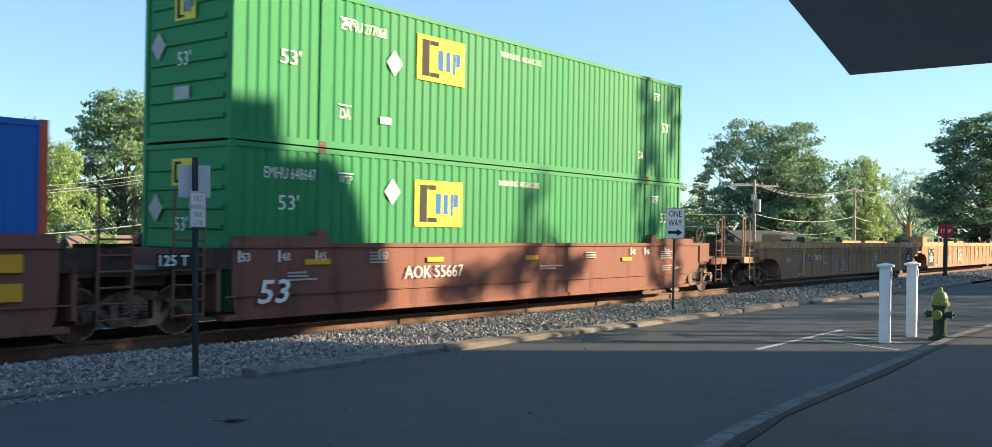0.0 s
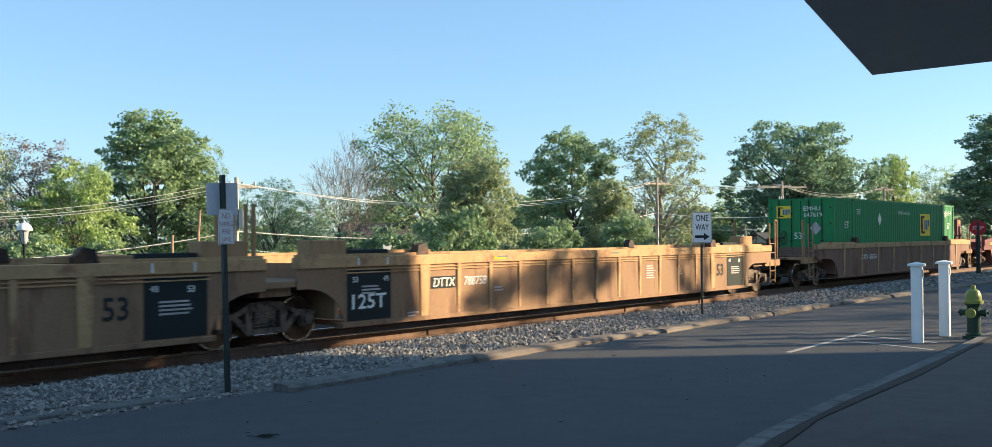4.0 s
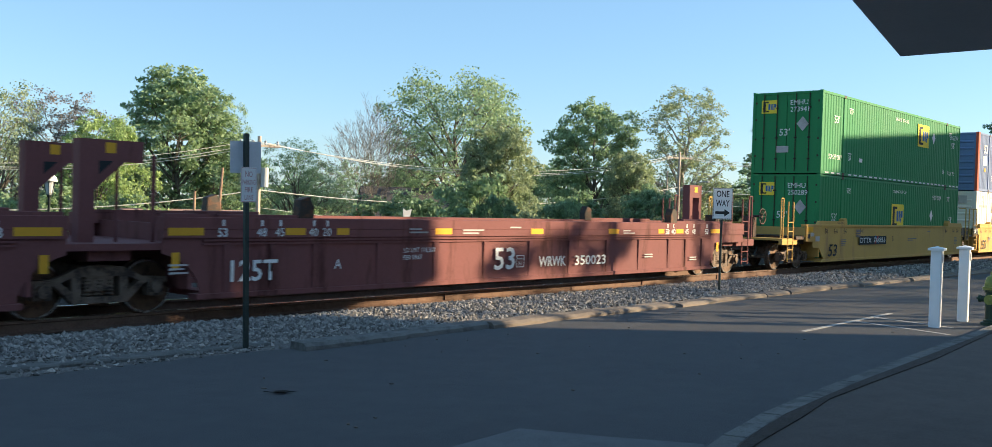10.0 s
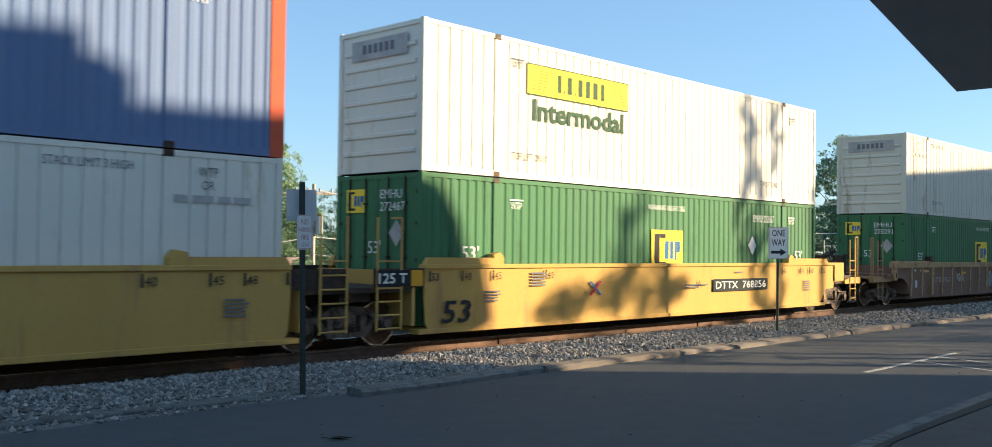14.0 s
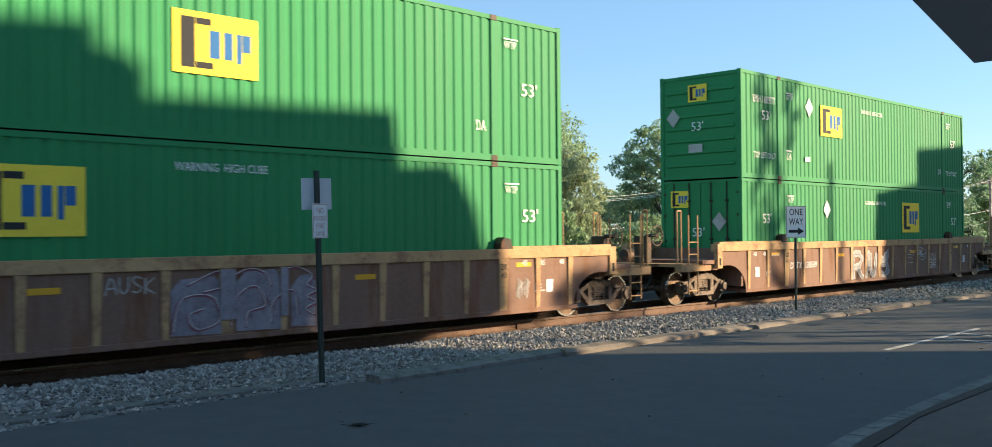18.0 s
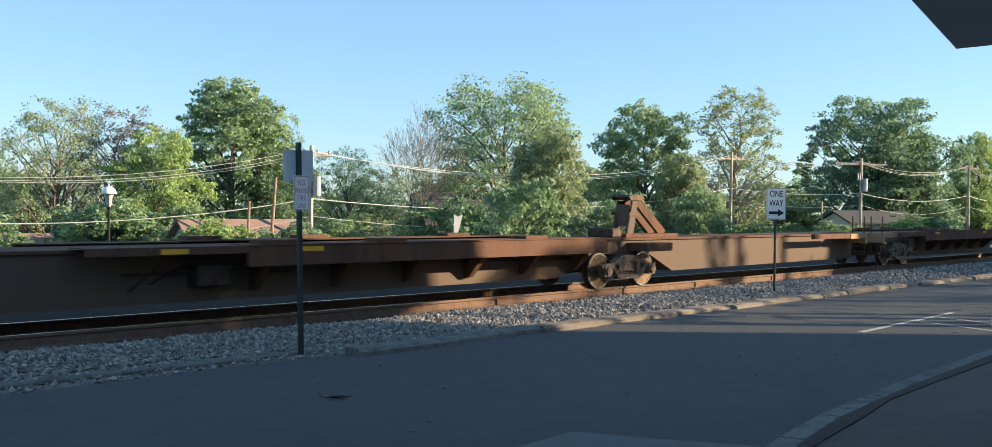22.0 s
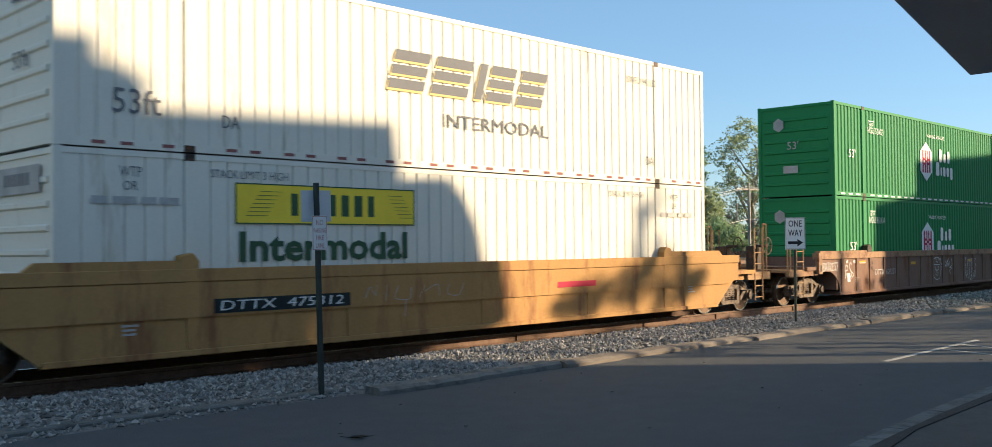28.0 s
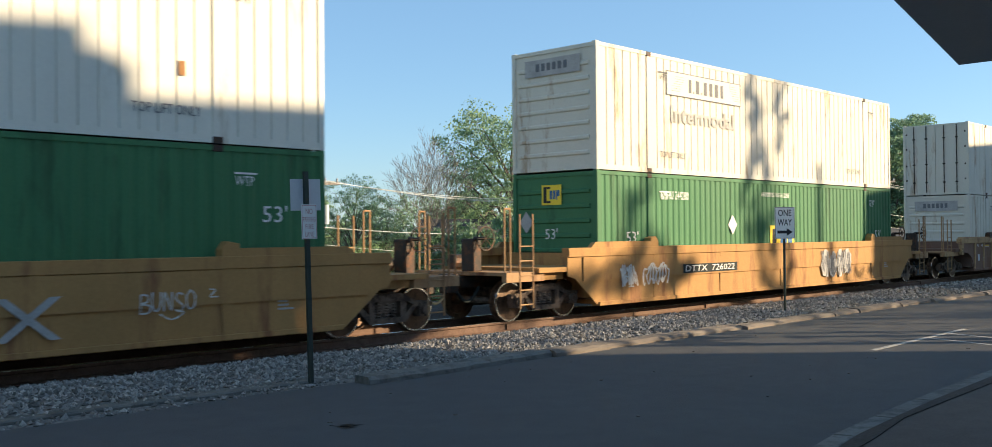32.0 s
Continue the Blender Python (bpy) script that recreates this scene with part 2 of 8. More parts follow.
leaf_mid = leaf_mat("spring_leaves", (0.32, 0.45, 0.25))
leaf_dark = leaf_mat("dark_leaves", (0.235, 0.365, 0.23))
leaf_light = leaf_mat("fresh_leaves", (0.39, 0.52, 0.21))
leaf_olive = leaf_mat("olive_young_leaves", (0.345, 0.42, 0.245))
leaf_bronze = leaf_mat("bronze_young_leaves", (0.26, 0.24, 0.225))


def surface(name, cols, scales, rough, bstr, bdist, island=False):
    m, nt, b = nodes_of(name)
    n1, n2, n3 = tex(nt, scales[0], 5, 0.6), tex(nt, scales[1], 4, 0.7), tex(nt, scales[2], 2, 0.7)
    c = ramp(nt, n1, [(0.3, cols[0]), (0.7, cols[1])])
    c = mixc(nt, 0.45, c, ramp(nt, n2, [(0.35, cols[2]), (0.65, cols[1])]))
    c = mixc(nt, 0.30, c, ramp(nt, n3, [(0.4, cols[0]), (0.6, cols[3])]))
    if island:
        g = nt.nodes.new("ShaderNodeNewGeometry")
        c = mixc(nt, 1.0, c, ramp(nt, g.outputs["Random Per Island"], [(0, (0.35, 0.34, 0.33)), (0.6, (0.8, 0.8, 0.8)), (1, (1.25, 1.2, 1.15))]), "MULTIPLY")
    nt.links.new(c, b.inputs["Base Color"])
    b.inputs["Roughness"].default_value = rough
    b.inputs["Diffuse Roughness"].default_value = 1.0
    b.inputs["Specular IOR Level"].default_value = 0.25
    if bstr:
        bump(nt, b, n3, bstr, bdist)
    return m


asphalt = surface("asphalt", [(0.076, 0.077, 0.081), (0.104, 0.102, 0.102), (0.061, 0.062, 0.066), (0.165, 0.158, 0.146)], (0.25, 2.5, 90), 0.9, 0.9, 0.012)
walk_paving = surface("paving", [(0.068, 0.052, 0.044), (0.105, 0.080, 0.066), (0.045, 0.038, 0.033), (0.15, 0.12, 0.105)], (0.5, 3.0, 70), 0.85, 0.4, 0.006)
ballast_bed = surface("ballast_bed", [(0.10, 0.09, 0.08), (0.22, 0.20, 0.18), (0.06, 0.055, 0.05), (0.36, 0.34, 0.31)], (0.5, 6.0, 26), 0.95, 1.0, 0.03)
stone_mat = surface("ballast_stone", [(0.30, 0.285, 0.265), (0.44, 0.415, 0.38), (0.22, 0.21, 0.20), (0.56, 0.53, 0.48)], (1.0, 7.0, 50), 0.9, 0.3, 0.004, True)
grass = surface("grass_ground", [(0.05, 0.075, 0.02), (0.085, 0.11, 0.03), (0.04, 0.055, 0.018), (0.12, 0.12, 0.05)], (0.15, 1.2, 20), 0.95, 0.8, 0.05)
track_bed = surface("dark_track_bed", [(0.045, 0.036, 0.03), (0.075, 0.06, 0.05), (0.03, 0.026, 0.022), (0.11, 0.09, 0.075)], (0.5, 5.0, 30), 0.95, 0.8, 0.03)
concrete_patch = surface("concrete_patch", [(0.11, 0.11, 0.11), (0.16, 0.16, 0.155), (0.08, 0.08, 0.08), (0.22, 0.22, 0.21)], (0.6, 4.0, 80), 0.9, 0.5, 0.006)


# ---------------------------------------------------------------- mesh helpers
def bx(bm, x0, x1, y0, y1, z0, z1):
    vs = [bm.verts.new((x, y, z)) for z in (z0, z1) for x, y in ((x0, y0), (x1, y0), (x1, y1), (x0, y1))]
    for f in ((3, 2, 1, 0), (4, 5, 6, 7), (0, 1, 5, 4), (1, 2, 6, 5), (2, 3, 7, 6), (3, 0, 4, 7)):
        bm.faces.new([vs[i] for i in f])


def prism(bm, pts, axis, a, b):
    """A polygon of two coordinates drawn out along axis from a to b."""
    def at(p, c):
        return {"x": (c, p[0], p[1]), "y": (p[0], c, p[1]), "z": (p[0], p[1], c)}[axis]
    lo = [bm.verts.new(at(p, a)) for p in pts]
    hi = [bm.verts.new(at(p, b)) for p in pts]
    bm.faces.new(lo[::-1]); bm.faces.new(hi)
    n = len(pts)
    for i in range(n):
        bm.faces.new((lo[i], lo[(i + 1) % n], hi[(i + 1) % n], hi[i]))


def rod(bm, p, q, r, n=8, r2=None):
    p, q = Vector(p), Vector(q)
    d = (q - p).normalized()
    u = d.orthogonal().normalized()
    w = d.cross(u)
    r2 = r if r2 is None else r2
    ra = [bm.verts.new(p + (u * math.cos(2 * math.pi * i / n) + w * math.sin(2 * math.pi * i / n)) * r) for i in range(n)]
    rb = [bm.verts.new(q + (u * math.cos(2 * math.pi * i / n) + w * math.sin(2 * math.pi * i / n)) * r2) for i in range(n)]
    bm.faces.new(ra[::-1]); bm.faces.new(rb)
    for i in range(n):
        bm.faces.new((ra[i], ra[(i + 1) % n], rb[(i + 1) % n], rb[i]))


def lathe(bm, prof, c=(0, 0, 0), n=16, axis="z"):
    """A profile of (radius, height) turned about an axis through c."""
    rings = []
    for r, h in prof:
        ring = []
        for i in range(n):
            a = 2 * math.pi * i / n
            p = (r * math.cos(a), r * math.sin(a), h) if axis == "z" else (r * math.cos(a), h, r * math.sin(a))
            ring.append(bm.verts.new((c[0] + p[0], c[1] + p[1], c[2] + p[2])))
        rings.append(ring)
    for a, b in zip(rings, rings[1:]):
        for i in range(n):
            bm.faces.new((a[i], a[(i + 1) % n], b[(i + 1) % n], b[i]))
    bm.faces.new(rings[0][::-1]); bm.faces.new(rings[-1])


def hoop(bm, r0, r1, y0, y1, c, n=28):
    """A flat ring about an axis along y."""
    rings = []
    for r, y in ((r0, y0), (r1, y0), (r1, y1), (r0, y1)):
        rings.append([bm.verts.new((c[0] + r * math.cos(2 * math.pi * i / n), c[1] + y, c[2] + r * math.sin(2 * math.pi * i / n))) for i in range(n)])
    for a, b in zip(rings, rings[1:] + rings[:1]):
        for i in range(n):
            bm.faces.new((a[i], a[(i + 1) % n], b[(i + 1) % n], b[i]))


def finish(bm, name, material, smooth=False, bevel=0.0):
    if bevel:
        bmesh.ops.bevel(bm, geom=bm.edges[:], offset=bevel, segments=1, affect="EDGES")
    bmesh.ops.recalc_face_normals(bm, faces=bm.faces[:])
    me = bpy.data.meshes.new(name)
    bm.to_mesh(me)
    bm.free()
    me.materials.append(material)
    if smooth:
        for p in me.polygons:
            p.use_smooth = True
    return me


def part(name, bm, material, parent, label="", smooth=False, bevel=0.0):
    ob = new(name, finish(bm, name, material, smooth, bevel))
    ob.parent = parent
    if label:
        ob["label"] = label
    return ob


def thing(name, label, category, group="", at=None, kind=""):
    ob = new(name)
    ob.empty_display_size = 0.2
    tagged(ob, label, category, group, kind)
    if at is not None:
        ob.matrix_basis = at
    return ob


def solid(name, bm, material, label, category="", kind="", group="", smooth=False, bevel=0.0):
    return tagged(new(name, finish(bm, name, material, smooth, bevel)), label, category, group, kind)


def boxpart(name, dims, material, parent, label="", bevel=0.0):
    bm = bmesh.new()
    bx(bm, *dims)
    return part(name, bm, material, parent, label, bevel=bevel)


_TEXT = {}


def text_mesh(s, bold=False):
    """The outline of a line of text, one unit high, as flat mesh data."""
    if s not in _TEXT:
        cu = bpy.data.curves.new("lettering", "FONT")
        cu.body, cu.size, cu.resolution_u = s, 1.0, 2
        cu.offset = 0.028 if s == "Intermodal" else 0.016 if s in ("53", "125T", "125 T", "WRWK", "350023") else 0.012 if bold else 0.0
        cu.align_x, cu.align_y = "LEFT", "BOTTOM_BASELINE"
        ob = bpy.data.objects.new("lettering", cu)
        scene.collection.objects.link(ob)
        dg = bpy.context.evaluated_depsgraph_get()
        me = bpy.data.meshes.new_from_object(ob.evaluated_get(dg))
        bpy.data.objects.remove(ob)
        co = np.empty(len(me.vertices) * 3)
        me.vertices.foreach_get("co", co)
        co = co.reshape(-1, 3)
        x0, x1 = co[:, 0].min(), co[:, 0].max()
        h = co[:, 1].max()
        _TEXT[s] = (me, x0, x1 - x0, h)
    return _TEXT[s]


def letters(s, x, y, z, h, material, parent, width=None, name="lettering", turn=0, slant=0.0, bold=False):
    """Text on a face that looks towards -y: left end x, baseline z, cap height h. turn=-90: on a face towards -x."""
    me, x0, w, hh = text_mesh(s, bold)
    me = me.copy()
    k = h / hh
    kx = (width / w) if width else k
    me.transform(Matrix(((kx, slant * k, 0, -x0 * kx), (0, k, 0, 0), (0, 0, 1, 0), (0, 0, 0, 1))))
    me.materials.clear()
    me.materials.append(material)
    ob = new(name, me)
    ob.parent = parent
    ob.matrix_basis = pose(x, y, z, 90, 0, turn)
    return ob


def plate(name, pts, y, material, parent, label="", thick=0.003):
    """A thin shape (polygon in x, z) on a face that looks towards -y."""
    bm = bmesh.new()
    prism(bm, pts, "y", y - thick, y)
    return part(name, bm, material, parent, label)


def rect(x0, x1, z0, z1):
    return [(x0, z0), (x1, z0), (x1, z1), (x0, z1)]


def endplate(name, pts, x, material, parent, label="", thick=0.003):
    """A thin shape (polygon in y, z) on a face that looks towards -x."""
    bm = bmesh.new()
    prism(bm, pts, "x", x - thick, x)
    return part(name, bm, material, parent, label)

# ---------------------------------------------------------------- ground, road, track
TRACK_Y, RAIL_Z = 15.06, 0.17


def ground_z(x, y):
    if y < 17.5:
        return -0.12
    k = min(1.0, (y - 17.5) / 16.0)
    k = k * k * (3 - 2 * k)
    fall = 1.0 if x < 60 else max(0.35, 1 - (x - 60) / 160)
    return -0.12 - 4.2 * k * fall


def build_ground():
    xs = [-1800, -600, -250, -120, -60, -30, -10, 0, 10, 20, 30, 45, 60, 80, 100, 130, 170, 220, 300, 600, 1800]
    ys = [-1800, -600, -200, -80, -30, -10, 0, 11, 16, 17.5, 19, 21, 23, 25, 27, 29, 31, 34, 40, 60, 90, 150, 300, 700, 1800]
    verts = [(x, y, ground_z(x, y) + (0.25 * noise.noise((x * 0.1, y * 0.1, 0)) if y > 19 else 0)) for y in ys for x in xs]
    n = len(xs)
    faces = [(j * n + i, j * n + i + 1, (j + 1) * n + i + 1, (j + 1) * n + i) for j in range(len(ys) - 1) for i in range(n - 1)]
    me = bpy.data.meshes.new("ground")
    me.from_pydata(verts, [], faces)
    me.materials.append(grass)
    tagged(new("ground", me), "rough grassy ground falling away behind the railway", "ground", kind="structure")


build_ground()

bm = bmesh.new()
prism(bm, [(-60, 2.0), (3.0, 2.0), (4.6, 3.0), (6.2, 3.5), (7.0, 3.82), (7.63, 3.96), (8.76, 4.14), (9.9, 4.24), (11.2, 4.34), (13.9, 4.47), (17.5, 4.66), (20.2, 4.82), (24, 4.8),
           (60, 4.6), (160, 4.0), (160, 10.4), (60, 9.9), (40, 10.0), (30, 10.35), (22, 10.7), (12, 10.75), (8.3, 10.75), (4, 11.05), (-60, 11.3)], "z", -0.3, 0.0)
solid("road", bm, asphalt, "dark patched asphalt road beside the railway", "road", "structure")

bm = bmesh.new()
prism(bm, [(5.2, 5.35), (5.9, 5.52), (6.9, 5.58), (7.2, 4.9), (7.62, 4.12), (7.1, 3.7), (6.6, 3.2), (5.0, 3.0)], "z", -0.05, 0.005)
solid("road_patch", bm, concrete_patch, "pale rough concrete patch set in the road", "road patch", "structure")

# pavement on the near side
INNER = [(4.70, 2.80), (6.26, 3.30), (7.06, 3.58), (7.69, 3.74), (8.80, 3.93), (9.93, 4.03), (11.23, 4.13), (13.9, 4.26), (17.5, 4.45), (20.3, 4.61), (24, 4.6), (60, 4.38)]
OUTER = [(4.6, 3.0), (6.2, 3.5), (7.0, 3.82), (7.63, 3.96), (8.76, 4.14), (9.9, 4.24), (11.2, 4.34), (13.9, 4.47), (17.5, 4.66), (20.3, 4.82), (24, 4.8), (60, 4.6)]
bm = bmesh.new()
prism(bm, INNER + [(60, -30), (6.0, -30), (5.0, -1.2), (4.3, 2.2)], "z", -0.3, 0.12)
solid("pavement", bm, walk_paving, "dark gritty brown footway beside the road", "pavement", "structure")
bm = bmesh.new()
prism(bm, [(-40, -30), (5.98, -30), (4.98, -1.2), (4.28, 1.98), (-40, 1.98)], "z", -0.3, 0.0)
solid("pavement_apron", bm, concrete_patch, "plain concrete apron under the canopy", "pavement", "structure")

_in = [(x, y - 0.015) for x, y in INNER]
bm = bmesh.new()
prism(bm, _in + [(x, y - 0.14 - 0.05 * math.sin(i * 2.1)) for i, (x, y) in list(enumerate(INNER))[::-1]], "z", 0.0, 0.132)
solid("gutter_dirt", bm, track_bed, "strip of dark dirt and moss along the kerb", "dirt", "structure")

kerb_near = thing("kerb_near", "worn pale concrete kerb curving along the footway", "kerb", kind="structure")
for (a, b), (c, d) in zip(zip(OUTER, OUTER[1:]), zip(INNER, INNER[1:])):
    n = max(1, int((Vector(b) - Vector(a)).length / 3.6))
    for i in range(min(n, 8)):
        f0, f1 = i / n, (i + 1) / n - 0.008 / max(0.5, (Vector(b) - Vector(a)).length)
        q = [Vector(p).lerp(Vector(r), f) for p, r, f in ((a, b, f0), (a, b, f1), (c, d, f1), (c, d, f0))]
        bm = bmesh.new()
        prism(bm, [tuple(v) for v in q], "z", -0.2, 0.115 + 0.006 * ((i * 7) % 3))
        part("kerb_stone", bm, kerb_dark, kerb_near, bevel=0.018)

kerb_far = thing("kerb_far", "broken weathered concrete kerb along the railway ballast", "kerb", kind="structure")
_rng = random.Random(5)
_x = 8.30
while _x < 46:
    ln = 1.94 if _x < 12 else _rng.uniform(1.4, 2.6)
    y0 = 10.42 + 0.05 * math.sin(_x * 1.3) + (0.10 if 12.2 < _x < 16 else 0) + (-0.02 * max(0, _x - 24))
    skew = _rng.uniform(-0.05, 0.05)
    bm = bmesh.new()
    x1 = _x + ln - _rng.uniform(0.004, 0.02)
    h = (0.085 if _x < 12 else 0.088) + _rng.uniform(-0.012, 0.012)
    prism(bm, [(y0, -0.2), (y0 + 0.03, h - 0.04), (y0 + 0.09, h), (y0 + 0.34, h + 0.01), (y0 + 0.36, -0.2)], "x", _x, x1)
    for v in bm.verts:
        v.co.y += skew * (v.co.x - _x) / ln + 0.02 * noise.noise(v.co * 3)
        v.co.z += 0.02 * noise.noise(v.co * 2.3 + Vector((7, 3, 1)))
    bmesh.ops.subdivide_edges(bm, edges=[e for e in bm.edges if abs(e.verts[0].co.x - e.verts[1].co.x) > 0.5], cuts=9)
    for v in bm.verts:
        if v.co.z > 0:
            v.co += Vector((0, noise.noise(v.co * 4.0) * 0.022, noise.noise(v.co * 5.0 + Vector((3, 1, 9))) * 0.020))
    # shade put into the colour: darker concrete below x 11.5, tan where sunlit
    part("kerb_stone", bm, concrete if _x > 11.5 else kerb_dark, kerb_far, bevel=0.0)
    _x += ln
_x = -12.0
while _x < 8.2:
    ln = _rng.uniform(2.2, 3.2)
    y0 = 10.98 + 0.05 * math.sin(_x)
    bm = bmesh.new()
    bx(bm, _x, min(_x + ln - 0.03, 8.2), y0, y0 + 0.3, -0.2, 0.085 + _rng.uniform(-0.03, 0.02))
    part("kerb_stone", bm, kerb_dark, kerb_far, bevel=0.02)
    _x += ln


def bed_z(x, y):
    """Height of the ballast across the line."""
    z = -0.12
    for y0, z0, y1, z1 in ((10.6, -0.02, 11.3, 0.07), (11.3, 0.07, 12.6, 0.12), (12.6, 0.12, 13.35, 0.06), (13.35, 0.06, 14.0, -0.06),
                           (14.0, -0.06, 16.4, -0.06), (16.4, -0.06, 17.6, -0.12)):
        if y <= y1:
            z = z0 + (z1 - z0) * (y - y0) / (y1 - y0)
            break
    return z + 0.03 * noise.noise((x * 0.7, y * 0.9, 2))


def build_bed(name, y0, y1, material, label, step):
    xs = np.concatenate([np.arange(-20, 60, 0.5), np.arange(60, 400, 10)])
    ys = np.arange(y0, y1 + 0.01, step)
    v = [(x, y, bed_z(x, y) if x < 60 else bed_z(60, y)) for y in ys for x in xs]
    n = len(xs)
    f = [(j * n + i, j * n + i + 1, (j + 1) * n + i + 1, (j + 1) * n + i) for j in range(len(ys) - 1) for i in range(n - 1)]
    me = bpy.data.meshes.new(name)
    me.from_pydata(v, [], f)
    me.materials.append(material)
    return tagged(new(name, me), label, "ballast", kind="structure")


build_bed("ballast_shoulder", 10.6, 13.4, ballast_bed, "grey crushed-stone ballast between kerb and rail", 0.2)
build_bed("track_bed", 13.4, 17.8, track_bed, "dark dirty ballast under the track", 0.4)


def build_stones():
    rng = np.random.default_rng(4)
    octa = np.array([(1, 0, 0), (-1, 0, 0), (0, 1, 0), (0, -1, 0), (0, 0, 1), (0, 0, -1)], float)
    tri = [(0, 2, 4), (2, 1, 4), (1, 3, 4), (3, 0, 4), (2, 0, 5), (1, 2, 5), (3, 1, 5), (0, 3, 5)]
    V, F = [], []
    for lo, hi, count, r in ((3.0, 14.0, 9000, 0.036), (14.0, 30.0, 9000, 0.040), (30.0, 60.0, 3500, 0.055)):
        for _ in range(count):
            x = rng.uniform(lo, hi)
            y = rng.uniform(10.78, 13.65)
            if y < 10.95 and x > 8.2 and x < 46:
                continue
            if y < 11.3 and x < 8.2 and rng.random() < 0.4:
                continue
            if y > 13.2 and rng.random() < 0.6:
                continue
            s = r * rng.uniform(0.55, 1.5)
            p = octa * rng.uniform(0.6, 1.15, (6, 1)) + rng.normal(0, 0.18, (6, 3))
            p = p * (s, s * rng.uniform(0.7, 1.1), s * rng.uniform(0.6, 0.95))
            a = rng.uniform(0, 6.28)
            c, si = math.cos(a), math.sin(a)
            p = np.stack([p[:, 0] * c - p[:, 1] * si, p[:, 0] * si + p[:, 1] * c, p[:, 2]], 1)
            b = len(V)
            z = bed_z(x, y) + s * 0.25
            V.extend((p + (x, y, z)).tolist())
            F.extend([(b + i, b + j, b + k) for i, j, k in tri])
    me = bpy.data.meshes.new("ballast_stones")
    me.from_pydata(V, [], F)
    me.materials.append(stone_mat)
    tagged(new("ballast_stones", me), "loose pale grey crushed stones on the ballast", "gravel", kind="stuff")


build_stones()


def build_track():
    tr = thing("railway_track", "rusty steel rails on dark wooden ties", "railway track", kind="structure")
    prof = [(-0.07, -0.02), (0.07, -0.02), (0.07, 0.0), (0.012, 0.02), (0.012, 0.13), (0.037, 0.145), (0.037, 0.185), (-0.037, 0.185), (-0.037, 0.145), (-0.012, 0.13), (-0.012, 0.02), (-0.07, 0.0)]
    for y in (TRACK_Y - 0.755, TRACK_Y + 0.755):
        bm = bmesh.new()
        prism(bm, [(y + a, b - 0.018) for a, b in prof], "x", -60, 420)
        part("rail", bm, rail_rust, tr)
        bm = bmesh.new()
        bx(bm, -60, 420, y - 0.03, y + 0.03, 0.1675, 0.1705)
        part("rail_head", bm, bright_steel, tr, "polished running surface")
    bm = bmesh.new()
    bx(bm, -0.11, 0.11, TRACK_Y - 1.3, TRACK_Y + 1.3, -0.2, -0.022)
    me = finish(bm, "tie", tie_wood, bevel=0.01)
    for i in range(110):
        ob = new("tie", me)
        ob.parent = tr
        ob.matrix_basis = pose(-4 + i * 0.52, 0.03 * math.sin(i * 12.9), 0.004 * math.sin(i * 7.1), 0, 0, 0.4 * math.sin(i * 3.3))
    # angle bars at rail joints
    for x in (15.5, 23.2, 27.4, 38.0):
        bm = bmesh.new()
        bx(bm, x - 0.45, x + 0.45, TRACK_Y - 0.80, TRACK_Y - 0.77, 0.0, 0.12)
        part("joint_bar", bm, rail_rust, tr)


build_track()

# parking-bay lines
bm = bmesh.new()
for (x0, y0), (x1, y1) in (((16.3, 6.98), (21.0, 7.10)), ((18.8, 7.0), (18.1, 5.12)), ((19.9, 7.06), (19.3, 5.4))):
    a, b = Vector((x0, y0)), Vector((x1, y1))
    nrm = (b - a).normalized().orthogonal() * 0.05
    prism(bm, [tuple(a - nrm), tuple(b - nrm), tuple(b + nrm), tuple(a + nrm)], "z", -0.02, 0.005)
solid("road_marking", bm, line_paint, "worn white parking-bay lines on asphalt", "road marking", "structure")

bm = bmesh.new()
prism(bm, [(17.3, -0.4), (17.3, -0.10), (18.2, 0.12), (20.4, 0.16), (21.6, -0.2), (21.6, -1.6)], "x", -20, 120)
solid("track_bank", bm, track_bed, "low dark bank of dirt behind the track", "bank", "structure")

# ---------------------------------------------------------------- the train
def travel(t):
    """Metres that the train has run towards -x since the start."""
    u = t / 10
    return 151.304 * u - 1.4464 * u * u + 0.12813 * u ** 3


ROLLING = []           # (thing, place along the train, height)


LURCH = 5.4          # metres gained in the short lurch of the train at 22.7 s


def rolls(ob, s, z):
    s += LURCH if s > 360 else 0.0
    ROLLING.append((ob, s, z))
    ob.matrix_basis = pose(s, TRACK_Y, z)


HL, HW, CH = 8.077, 1.295, 2.905
WELL_FLOOR = 0.36


def corrugated(x0, x1, z0, z1, yo, sign, pitch, depth, flat, bm):
    """A folded steel sheet. yo: the outer face; sign: -1 for the side towards -y."""
    xs = []
    n = max(1, round((x1 - x0) / pitch))
    p = (x1 - x0) / n
    for i in range(n):
        a = x0 + i * p
        for f, d in ((0.0, 0), (flat, 0), (flat + (1 - flat) * 0.3, 1), (flat + (1 - flat) * 0.7, 1)):
            xs.append((a + f * p, d))
    xs.append((x1, 0))
    lo = [bm.verts.new((x, yo - sign * depth * d, z0)) for x, d in xs]
    hi = [bm.verts.new((x, yo - sign * depth * d, z1)) for x, d in xs]
    for i in range(len(xs) - 1):
        bm.faces.new((lo[i], lo[i + 1], hi[i + 1], hi[i]))


